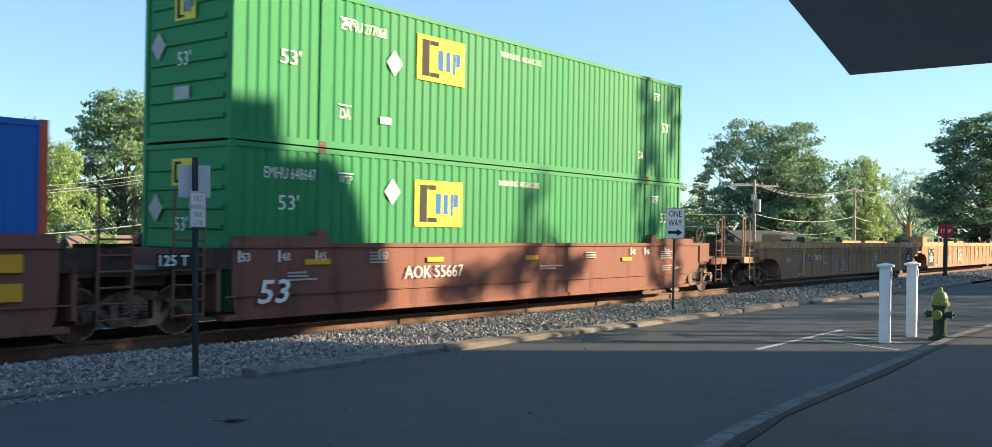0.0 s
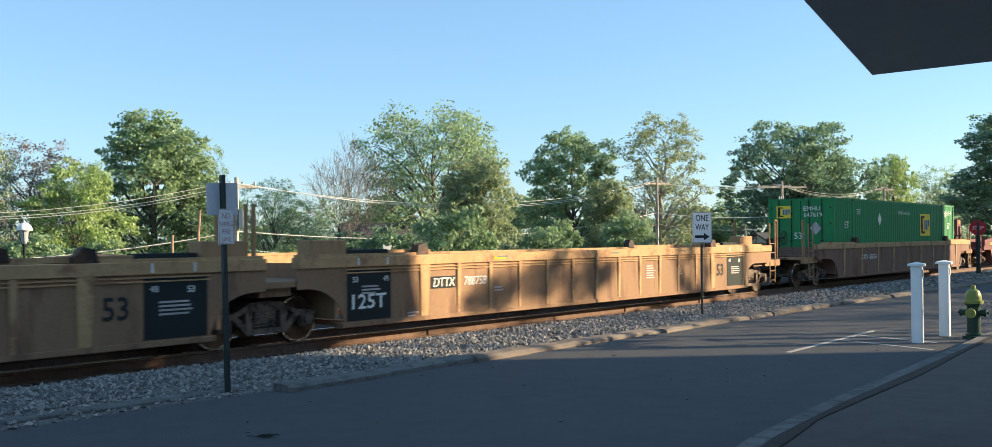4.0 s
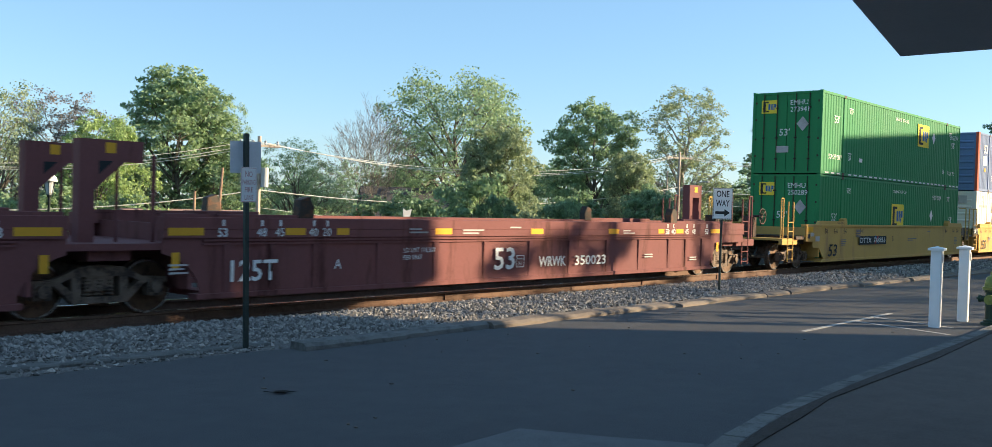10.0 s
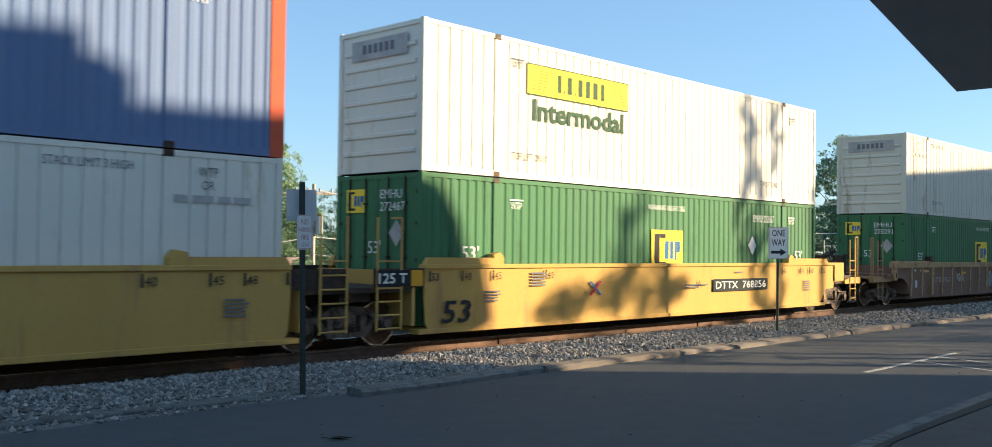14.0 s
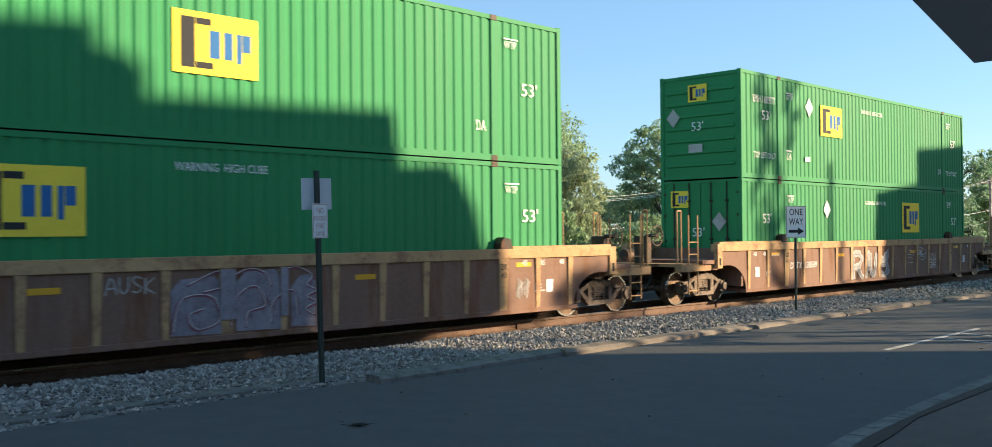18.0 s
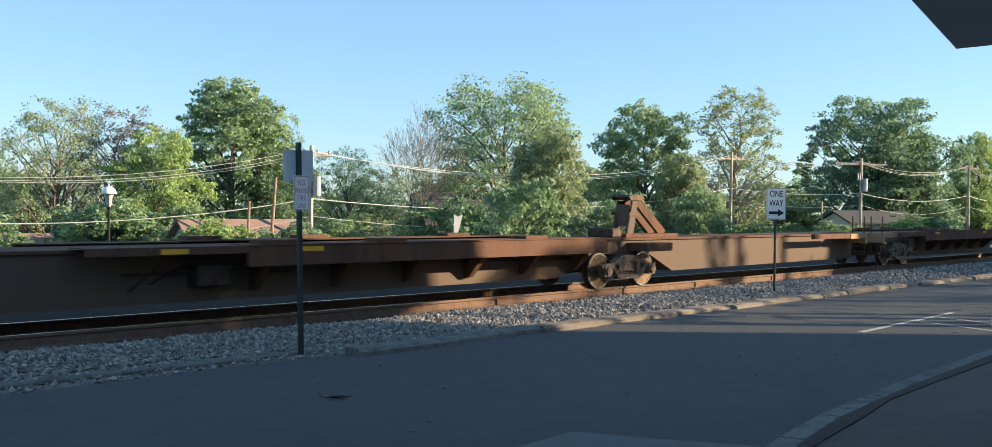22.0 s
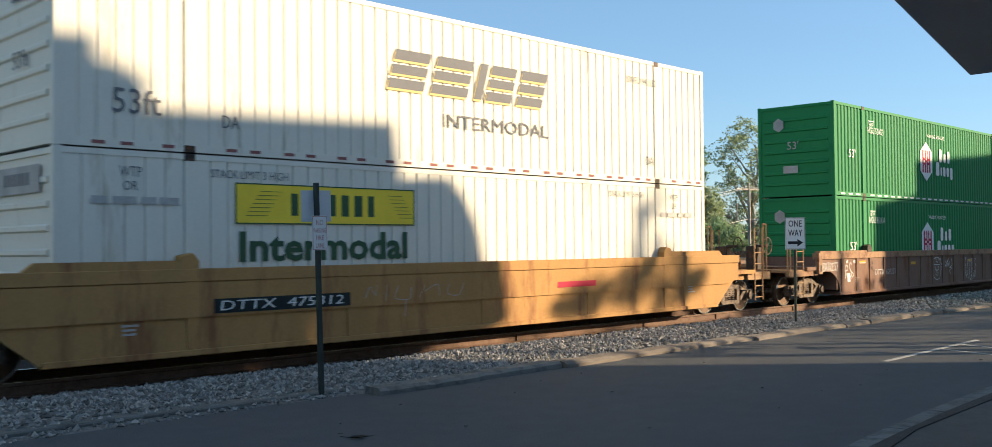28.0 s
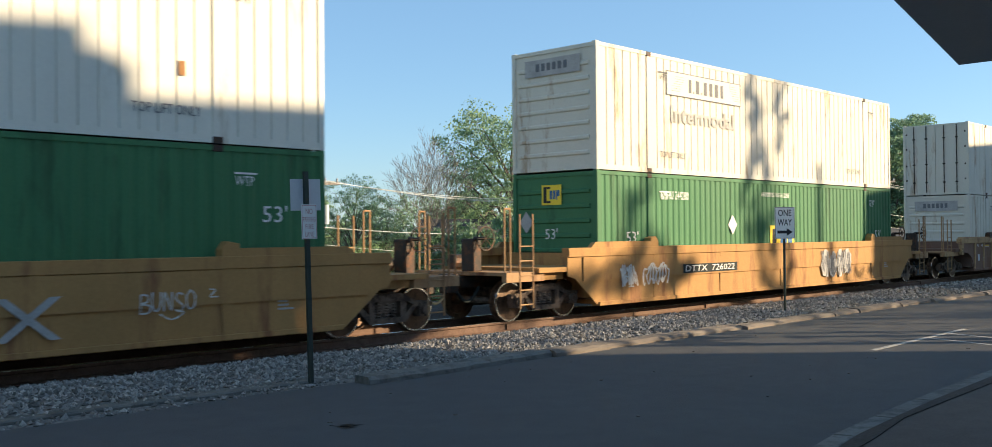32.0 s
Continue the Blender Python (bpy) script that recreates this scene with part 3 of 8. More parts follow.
def container(paint, label, group, pitch=0.245, depth=0.021, flat=0.42, post=None, doors=False, ribs=True, rail_tall=0.13, rail_paint=None):
    """A 53-foot box: folded side sheets between posts and rails, an end wall of pressed bars or two doors."""
    c = thing("shipping_container", label, "container", group)
    rail_paint = rail_paint or paint
    post = post or paint
    core = bmesh.new()
    bx(core, -HL + 0.08, HL - 0.08, -HW + 0.06, HW - 0.06, 0.1, CH - 0.06)
    part("body", core, paint, c)
    roof = bmesh.new()
    bx(roof, -HL + 0.02, HL - 0.02, -HW + 0.02, HW - 0.02, CH - 0.06, CH - 0.025)
    part("roof", roof, paint, c)
    for s in (-1, 1):
        yo = s * (HW - 0.012)
        for x0, x1 in ((-HL + 0.10, -6.12), (-5.98, 5.98), (6.12, HL - 0.10)):
            bm = bmesh.new()
            corrugated(x0, x1, rail_tall, CH - 0.09, yo, s, pitch, depth, flat, bm)
            part("side_panel", bm, paint, c)
        boxpart("bottom_rail", (-HL, HL, min(s * HW, s * (HW - 0.06)), max(s * HW, s * (HW - 0.06)), 0.008, rail_tall), rail_paint, c)
        boxpart("top_rail", (-HL, HL, min(s * HW, s * (HW - 0.05)), max(s * HW, s * (HW - 0.05)), CH - 0.09, CH - 0.004), rail_paint, c)
        for x in (-6.05, 6.05):
            y0, y1 = sorted((s * (HW + 0.004), s * (HW - 0.10)))
            boxpart("lift_post", (x - 0.075, x + 0.075, y0, y1, 0.0, CH), post, c, bevel=0.006)
            for z in (0, CH - 0.11):
                y0, y1 = sorted((s * (HW + 0.012), s * (HW - 0.12)))
                boxpart("corner_casting", (x - 0.09, x + 0.09, y0, y1, z, z + 0.11), steel_dark if post is paint else post, c, bevel=0.008)
        for x in (-1, 1):
            y0, y1 = sorted((s * (HW + 0.003), s * (HW - 0.11)))
            x0, x1 = sorted((x * (HL + 0.003), x * (HL - 0.12)))
            boxpart("corner_post", (x0, x1, y0, y1, 0.0, CH + 0.012), post, c, bevel=0.008)
    for e in (-1, 1):
        xo = e * (HL - 0.03)
        if doors and e < 0:
            for y0, y1 in ((-HW + 0.11, -0.01), (0.01, HW - 0.11)):
                bm = bmesh.new()
                bx(bm, xo - 0.01, xo + 0.04, y0, y1, 0.12, CH - 0.08)
                d = part("door", bm, paint, c, bevel=0.006)
                for yy in (y0 + (y1 - y0) * 0.3, y0 + (y1 - y0) * 0.72):
                    bm = bmesh.new()
                    rod(bm, (xo - 0.035, yy, 0.1), (xo - 0.035, yy, CH - 0.06), 0.018, 8)
                    for z in (0.5, 1.25, 2.3):
                        bx(bm, xo - 0.05, xo - 0.008, yy - 0.05, yy + 0.05, z, z + 0.05)
                    part("lock_rod", bm, steel_dark if paint is not white_box else insulator, d)
                for z in (0.6, 1.2, 1.9, 2.5):
                    bm = bmesh.new()
                    ye = y0 if y0 < -1 else y1
                    bx(bm, xo - 0.03, xo, ye - 0.05, ye + 0.05, z, z + 0.07)
                    part("hinge", bm, steel_dark, d)
        else:
            bm = bmesh.new()
            x0, x1 = sorted((xo, xo - e * 0.05))
            bx(bm, x0, x1, -HW + 0.10, HW - 0.10, 0.08, CH - 0.05)
            wall = part("end_wall", bm, paint, c)
            if ribs and e < 0:
                for i in range(7):
                    z = 0.35 + i * 0.34
                    bm = bmesh.new()
                    prism(bm, [(xo + 0.002, z), (xo - 0.035, z + 0.03), (xo - 0.035, z + 0.09), (xo + 0.002, z + 0.12)], "y", -HW + 0.22, HW - 0.22)
                    part("pressed_rib", bm, paint, wall)
        x0, x1 = sorted((e * HL, e * (HL - 0.1)))
        boxpart("end_sill", (x0, x1, -HW + 0.05, HW - 0.05, 0.022, 0.13), rail_paint, c)
        boxpart("end_header", (x0, x1, -HW + 0.05, HW - 0.05, CH - 0.1, CH - 0.012), rail_paint, c)
    return c


FACE = -HW - 0.004


def diamond(c, x, z, r=0.26, end=False, tint=None):
    pts = [(x - r * 0.85, z), (x, z - r), (x + r * 0.85, z), (x, z + r)]
    (endplate if end else plate)("placard", pts, -HL - 0.012 if end else FACE - 0.002, tint or letter_white, c, "white diamond placard")


def square_logo(c, x0, x1, z0, z1, pale=False, end=False):
    """A yellow square decal with a tall black form and a blue one; drawn as plain shapes."""
    put, o = (endplate, -HL - 0.012) if end else (plate, FACE - 0.001)
    base = put("decal", rect(x0, x1, z0, z1), o, letter_white if pale else logo_yellow, c, "square company decal in yellow, black and blue")
    w, h = x1 - x0, z1 - z0
    fl = (lambda a: x1 - w * a) if end else (lambda a: x0 + w * a)
    shapes = (("black_shape", letter_dark, rect(.09, .25, .10, .90)), ("black_shape", letter_dark, rect(.26, .46, .10, .20)), ("black_shape", letter_dark, rect(.26, .44, .80, .90)),
              ("blue_shape", logo_blue, rect(.42, .54, .28, .72)), ("blue_shape", logo_blue, rect(.59, .69, .28, .72)), ("blue_shape", logo_blue, rect(.74, .80, .24, .72)), ("blue_shape", logo_blue, rect(.81, .91, .44, .72)))
    for name, m, pts in shapes:
        bm = bmesh.new()
        prism(bm, [(fl(a), z0 + h * b) for a, b in pts], "x" if end else "y", o - 0.007, o - 0.003)
        part(name, bm, m, base)


def stencil(c, s, x, z, h, material=None, width=None):
    letters(s, x, FACE - 0.003, z, h, material or letter_white, c, width)


def side_marks(c, dark=False, lift_only=False):
    """Small stencils that all boxes carry near their posts."""
    m = letter_grey if dark else letter_white
    stencil(c, "WTP", -5.62, 2.28, 0.15, m, 0.34)
    stencil(c, "WTP", 6.35, 2.28, 0.15, m, 0.34)
    for x in (-5.65, 6.34):
        plate("mark_bar", rect(x, x + 0.4, 2.46, 2.49), FACE - 0.002, m, c)


def dash_row(c, material):
    for i in range(30):
        x = -7.7 + i * 0.53
        if min(abs(x + 6.05), abs(x - 6.05)) > 0.3:
            plate("reflective_dash", rect(x, x + 0.3, 0.045, 0.095), FACE - 0.001, material, c)


def emp_box(paint, label, logo, ident, iz=2.30, ix=-5.62, dia=None, b53=(-7.05, 1.42), r53=(6.75, 1.42), warn=(-0.75, 2.46), top=False, dashes=False, doors=False, two=False):
    c = container(paint, label, "green containers on the train", doors=doors)
    square_logo(c, *logo)
    if ident:
        stencil(c, ident, ix, iz, 0.20, width=1.18)
    if dia:
        diamond(c, *dia)
    stencil(c, "53'", b53[0], b53[1], 0.27, width=0.46)
    stencil(c, "53'", r53[0], r53[1], 0.27, width=0.46)
    stencil(c, "WARNING  HIGH CUBE", warn[0], warn[1], 0.13, width=1.6)
    side_marks(c)
    if top:
        stencil(c, "TOP LIFT ONLY", -7.45, 0.56, 0.17, width=1.2)
        stencil(c, "TOP LIFT ONLY", 6.25, 0.56, 0.17, width=1.1)
    if two:
        stencil(c, "DA", -5.62, 0.58, 0.2, width=0.26)
        stencil(c, "DA", 5.55, 0.58, 0.2, width=0.26)
        plate("mark_bar", rect(-5.66, -5.34, 0.82, 0.85), FACE - 0.002, letter_white, c)
        plate("small_plate", rect(-4.55, -4.25, 0.58, 0.72), FACE - 0.002, letter_white, c)
    if dashes:
        dash_row(c, letter_white)
    # end wall marks
    square_logo(c, -0.25 if not doors else 0.35, 0.35 if not doors else 0.95, 2.15, 2.62, False, True)
    letters("53'", -HL - 0.013, 0.25, 1.35, 0.25, letter_white, c, turn=-90)
    diamond(c, 0.85 if not doors else -0.6, 1.75, 0.26, True, letter_faded)
    endplate("data_plate", rect(-0.1, 0.35, 0.75, 0.98), -HL - 0.012, letter_faded, c)
    if doors and ident:
        letters(ident.split()[0], -HL - 0.05, -0.15, 2.42, 0.17, letter_white, c, turn=-90)
        letters(ident.split()[1], -HL - 0.05, -0.15, 2.18, 0.17, letter_white, c, turn=-90)
    return c


def band_logo(c, x0, x1, z0, z1, ground_mat, edge):
    """A framed band with dark blocks the size of its letters; drawn as plain shapes."""
    base = plate("decal", rect(x0, x1, z0, z1), FACE - 0.001, ground_mat, c, "framed company band drawn in plain blocks")
    w, h = x1 - x0, z1 - z0
    for r in (rect(x0 + 0.02, x1 - 0.02, z0, z0 + 0.02), rect(x0 + 0.02, x1 - 0.02, z1 - 0.02, z1), rect(x0, x0 + 0.02, z0, z1), rect(x1 - 0.02, x1, z0, z1)):
        plate("frame_line", r, FACE - 0.004, edge, base, "", 0.004)
    for i in range(7):
        z = z0 + h * (0.2 + 0.1 * i)
        plate("frame_line", rect(x0 + w * (0.05 + 0.012 * i), x0 + w * (0.16 + 0.012 * i), z, z + 0.008), FACE - 0.004, edge, base, "", 0.004)
        plate("frame_line", rect(x0 + w * (0.83 + 0.012 * (6 - i)), x0 + w * (0.92 + 0.012 * (6 - i)), z, z + 0.008), FACE - 0.004, edge, base, "", 0.004)
    zb, zt = z0 + h * 0.22, z0 + h * 0.78
    for a, wd, tall in ((0.28, 0.036, 1), (0.338, 0.012, 0.16), (0.375, 0.042, 1), (0.443, 0.012, 0.16), (0.48, 0.042, 1), (0.555, 0.042, 1), (0.63, 0.046, 1), (0.71, 0.036, 1)):
        plate("block", rect(x0 + w * a, x0 + w * (a + wd), zb, zb + (zt - zb) * tall), FACE - 0.005, edge, base, "", 0.004)


def white_container(label, paint, band, word, ground_mat=None, edge=None, top=(-5.6, 4.65), ident=None, word_mat=None, limit=False):
    c = container(paint, label, "white containers on the train", pitch=0.30, depth=0.022, flat=0.86)
    if band:
        band_logo(c, *band, ground_mat or logo_yellow, edge or letter_green)
    if word:
        stencil(c, "Intermodal", word[0], word[1], word[2], word_mat or letter_green, word[3])
    for x in top:
        stencil(c, "TOP LIFT ONLY", x, 0.40, 0.15, letter_grey, 1.12)
    if limit:
        stencil(c, "STACK LIMIT 3 HIGH", -5.7, 2.56, 0.13, letter_grey, 1.4)
        stencil(c, "STACK LIMIT 3 HIGH", 4.2, 2.56, 0.13, letter_grey, 1.3)
        for x in (-7.15, 6.55):
            stencil(c, "WTP", x, 2.52, 0.15, letter_grey, 0.34)
            stencil(c, "OR", x + 0.06, 2.32, 0.14, letter_grey, 0.22)
            for dx, w in ((-0.40, 0.22), (-0.10, 0.36), (0.34, 0.22), (0.62, 0.30)):
                plate("small_print", rect(x + dx, x + dx + w, 2.12, 2.23), FACE - 0.002, letter_faded, c)
    if not limit:
        side_marks(c, dark=True)
    endplate("decal", rect(-0.85, 0.85, 2.28, 2.68), -HL - 0.014, letter_faded, c, "pale framed company band")
    bm = bmesh.new()
    for i in range(6):
        prism(bm, rect(0.5 - i * 0.17 - 0.11, 0.5 - i * 0.17, 2.40, 2.58), "x", -HL - 0.022, -HL - 0.018)
    part("block_lettering", bm, letter_grey, c)
    return c


# trucks under the cars
def add_truck(car, x, simple=False):
    """A two-axle freight truck at x under a car."""
    bm = bmesh.new()
    bx(bm, x - 0.22, x + 0.22, -1.05, 1.05, 0.42, 0.78)
    lathe(bm, [(0.3, 0.78), (0.3, 0.86)], (x, 0, 0), 12)
    tk = part("truck", bm, truck_steel, car, "cast steel freight truck")
    for ax in (-0.88, 0.88):
        bm = bmesh.new()
        rod(bm, (x + ax, -1.12, 0.42), (x + ax, 1.12, 0.42), 0.075, 10)
        part("axle", bm, truck_steel, tk)
        for s in (-1, 1):
            bm = bmesh.new()
            prof = [(0.10, -0.07), (0.40, -0.07), (0.42, -0.05), (0.42, 0.045), (0.45, 0.05), (0.45, 0.075), (0.34, 0.07), (0.32, 0.02), (0.14, 0.0), (0.12, 0.07), (0.10, 0.07)]
            lathe(bm, [(r, -h if s > 0 else h) for r, h in prof], (x + ax, s * 0.755, 0.42), 28, "y")
            w = part("wheel", bm, wheel_steel, tk, smooth=False)
            if s < 0:
                bm = bmesh.new()
                hoop(bm, 0.388, 0.421, -0.004, 0.02, (x + ax, -0.832, 0.42))
                part("tread", bm, bright_steel, w, "bright worn tread")
            bm = bmesh.new()
            bx(bm, x + ax - 0.13, x + ax + 0.13, min(s * 0.92, s * 1.12), max(s * 0.92, s * 1.12), 0.30, 0.56)
            lathe(bm, [(0.10, s * 1.12), (0.10, s * 1.17), (0.05, s * 1.18)], (x + ax, 0, 0.43), 12, "y")
            part("axle_box", bm, truck_steel, tk)
    for s in (-1, 1):
        bm = bmesh.new()
        y0, y1 = sorted((s * 0.95, s * 1.09))
        top = [(-1.08, 0.58), (-0.68, 0.60), (-0.34, 0.76), (0.34, 0.76), (0.68, 0.60), (1.08, 0.58), (1.08, 0.50), (0.70, 0.50), (0.42, 0.62), (-0.42, 0.62), (-0.70, 0.50), (-1.08, 0.50)]
        prism(bm, [(x + a, b) for a, b in top], "y", y0, y1)
        low = [(-0.72, 0.52), (-0.42, 0.22), (0.42, 0.22), (0.72, 0.52), (0.60, 0.54), (0.36, 0.32), (-0.36, 0.32), (-0.60, 0.54)]
        prism(bm, [(x + a, b) for a, b in low], "y", y0, y1)
        bx(bm, x - 0.44, x - 0.30, y0, y1, 0.24, 0.70)
        bx(bm, x + 0.30, x + 0.44, y0, y1, 0.24, 0.70)
        part("side_frame", bm, truck_steel, tk)
        for dx in (-0.17, 0.0, 0.17):
            bm = bmesh.new()
            for i in range(5):
                lathe(bm, [(0.055, 0.0), (0.075, 0.02), (0.055, 0.04)], (x + dx, s * 1.0, 0.33 + i * 0.052), 10)
            part("spring", bm, truck_steel, tk)
    return tk


def coupler(car, e):
    bm = bmesh.new()
    x0, x1 = sorted((e * 9.9, e * 11.55))
    bx(bm, x0, x1, -0.12, 0.12, 0.70, 0.95)
    x0, x1 = sorted((e * 11.35, e * 11.62))
    bx(bm, x0, x1, -0.2, 0.14, 0.62, 1.02)
    part("coupler", bm, steel_dark, car, bevel=0.02)
    bm = bmesh.new()
    last = None
    for i in range(9):
        f = i / 8
        p = Vector((e * (11.0 + 0.65 * f), -0.45, 0.75 - 0.30 * math.sin(f * math.pi * 0.9)))
        if last is not None:
            rod(bm, last, p, 0.03, 6)
        last = p
    part("air_hose", bm, plate_black, car)


def end_gear(car, e, paint, tall=True):
    """Ladders, grab rails, brake wheel and platform at a coupled end."""
    xs = lambda a, b: sorted((e * a, e * b))
    bm = bmesh.new()
    x0, x1 = xs(10.0, 11.15)
    bx(bm, x0, x1, -1.35, 1.35, 0.98, 1.05)
    for s in (-1, 1):
        y0, y1 = sorted((s * 1.25, s * 1.38))
        bx(bm, x0, x1, y0, y1, 0.85, 1.05)
    part("end_platform", bm, paint, car)
    for s in (-1, 1):
        bm = bmesh.new()
        for xx in (10.35, 10.75):
            rod(bm, (e * xx, s * 1.38, 0.30), (e * xx, s * 1.38, 2.25 if tall else 1.5), 0.022, 6)
        for i in range(5):
            rod(bm, (e * 10.35, s * 1.38, 0.38 + i * 0.3), (e * 10.75, s * 1.38, 0.38 + i * 0.3), 0.016, 6)
        part("ladder", bm, paint, car)
        bm = bmesh.new()
        for xx in (10.95, 11.12):
            rod(bm, (e * xx, s * 1.30, 1.0), (e * xx, s * 1.30, 2.35 if tall else 1.7), 0.022, 6)
        rod(bm, (e * 10.95, s * 1.30, 2.35 if tall else 1.7), (e * 11.12, s * 1.30, 2.35 if tall else 1.7), 0.022, 6)
        part("grab_rail", bm, paint, car)
    bm = bmesh.new()
    hoop(bm, 0.238, 0.262, -0.012, 0.012, (e * 10.9, -0.55, 1.75), 18)
    for i in range(4):
        a = i * math.pi / 4
        rod(bm, (e * 10.9 - 0.25 * math.cos(a), -0.55, 1.75 - 0.25 * math.sin(a)), (e * 10.9 + 0.25 * math.cos(a), -0.55, 1.75 + 0.25 * math.sin(a)), 0.010, 6)
    rod(bm, (e * 10.9, -0.55, 1.75), (e * 10.9, -0.2, 1.75), 0.04, 8)
    part("brake_wheel", bm, steel_dark, car)
    boxpart("brake_housing", (*xs(10.75, 11.0), -0.28, 0.1, 1.05, 1.75), steel_dark, car, bevel=0.02)
    bm = bmesh.new()
    rod(bm, (e * 10.2, 0.45, 1.25), (e * 10.95, 0.45, 1.25), 0.16, 10)
    part("air_tank", bm, steel_dark, car)


def side_plate(bm, pts, s, y_out, thick):
    y0, y1 = sorted((s * y_out, s * (y_out - thick)))
    prism(bm, pts, "y", y0, y1)


def well_unit(label, style, ends, marks=None):
    """A well-car unit. ends: 'c' coupled, 'a' joined to its neighbour (shared truck), for -x and +x."""
    car = thing("well_car", label, "well car", "well cars of the train")
    smooth = style in ("yellow", "aok")
    web = {"yellow": yellow_car, "aok": brown_car, "wrwk": brown_red, "rib_brown": brown_rib, "rib_dark": brown_rib, "rib_yellow": yellow_web, "rib_red": rust_car, "rib_wide": brown_rib, "worn": yellow_worn}[style]
    chord = {"yellow": yellow_car, "aok": brown_car, "wrwk": brown_red, "rib_brown": yellow_chord, "rib_dark": tan_chord, "rib_yellow": yellow_chord, "rib_red": tan_chord, "rib_wide": yellow_chord, "worn": yellow_worn}[style]
    Y, TOP, BOT = 1.52, 1.50, 0.27
    arch = style in ("rib_brown", "rib_dark", "rib_yellow", "rib_red", "rib_wide", "wrwk")
    tail = {"wrwk": (10.2, 8.9), "rib_yellow": (10.2, 9.3), "rib_brown": (9.65, 9.65), "rib_dark": (9.65, 9.65), "rib_red": (9.6, 9.6)}.get(style, (10.2, 10.2))
    EL, ER = [tail[k != "c"] if arch else (9.6 if k == "c" else 8.14) if smooth else 9.35 for k in ends]
    for s in (-1, 1):
        low = []
        if arch:
            for e in (1, -1):
                far = ER if e > 0 else EL
                arc = [(8.22, BOT)] + [p for p in [(9.07 - 0.85 * math.cos(a), BOT + 0.70 * math.sin(a)) for a in [math.pi / 2 * i / 8 for i in range(1, 9)]] if p[0] < far - 0.02] + [(far, BOT + 0.70)]
                low += [(e * x, z) for x, z in (arc[::-1] if e > 0 else arc)] if e > 0 else [(e * x, z) for x, z in arc]
        else:
            feet = []
            for far in (EL, ER):
                feet.append([(8.0, BOT), (8.10, 0.42), (far, 0.9)] if far < 9 else [(7.95, BOT), (8.45, 0.72), (8.95, 0.74), (8.98, 0.92), (far, 0.94)] if smooth else [(8.35, BOT), (9.10, 0.86), (far, 0.92)])
            low = feet[1][::-1] + [(-x, z) for x, z in feet[0]]
        bm = bmesh.new()
        side_plate(bm, [(-EL, TOP), (ER, TOP)] + low, s, Y - 0.04, 0.03)
        part("side_sheet", bm, web, car)
        # top chord
        h = 0.17 if not smooth else 0.06
        y0, y1 = sorted((s * Y, s * (Y - 0.20)))
        boxpart("top_chord", (-EL, ER, y0, y1, TOP - h, TOP + 0.025), chord, car, bevel=0.008)
        if style in ("yellow", "worn", "aok"):
            for e in (-1, 1):
                bm = bmesh.new()
                y0b, y1b = sorted((s * (Y - 0.02), s * (Y - 0.14)))
                prism(bm, [(e * 6.1, TOP), (e * 6.35, TOP + 0.15), (e * (min(8.5, ER if e > 0 else EL) - 0.1), TOP + 0.15), (e * min(8.6, ER if e > 0 else EL), TOP)], "y", y0b, y1b)
                part("raised_sill", bm, web, car)
        elif arch:
            for e in (-1, 1):
                x0, x1 = sorted((e * 6.35, e * min(9.5, (ER if e > 0 else EL) - 0.05)))
                y0b, y1b = sorted((s * (Y - 0.03), s * (Y - 0.2)))
                boxpart("raised_sill", (x0, x1, y0b, y1b, TOP + 0.025, TOP + 0.075), chord, car)
        # bottom chord
        y0, y1 = sorted((s * (Y + 0.0), s * (Y - 0.25)))
        boxpart("bottom_chord", (-8.3, 8.3, y0, y1, BOT - 0.04, BOT + 0.05), web, car, bevel=0.008)
        # corner guides that stand above the sill
        for e in (-1, 1):
            bm = bmesh.new()
            y0, y1 = sorted((s * (Y - 0.02), s * (Y - 0.22)))
            g = 1.55 if style == "wrwk" else 1.0
            prism(bm, [(e * 6.0, TOP), (e * 6.0, TOP + 0.14 * g), (e * 6.1, TOP + 0.26 * g), (e * 6.3, TOP + 0.22 * g), (e * 6.34, TOP)], "y", y0, y1)
            part("guide", bm, steel_dark if arch else web, car, bevel=0.01)
        if style == "worn":
            y0, y1 = sorted((s * (Y - 0.004), s * (Y - 0.045)))
            boxpart("upper_sheet", (-8.85, 8.85, y0, y1, 0.80, TOP - 0.18), web, car)
        # ribs
        if style in ("rib_brown", "rib_dark", "rib_yellow", "rib_red", "rib_wide"):
            xs = [1.012 * k for k in range(-8, 9)] if style in ("rib_brown", "rib_dark") else [1.02 * k for k in range(-6, 7)] if style == "rib_yellow" else [-7.6 + 1.9 * k for k in range(9)] if style == "rib_wide" else [-8.0, -5.9, -3.85, -1.9, 0, 1.9, 3.85, 5.9, 8.0]
        elif style == "wrwk":
            xs = [-7.75, -6.85, -5.95, -4.45, -2.95, -1.45, 0.05, 1.52, 3.05, 4.5, 5.95, 6.85, 7.75]
        elif style == "worn":
            xs = [-6.1, -3.2, 0, 3.2, 6.1]
        else:
            xs = []
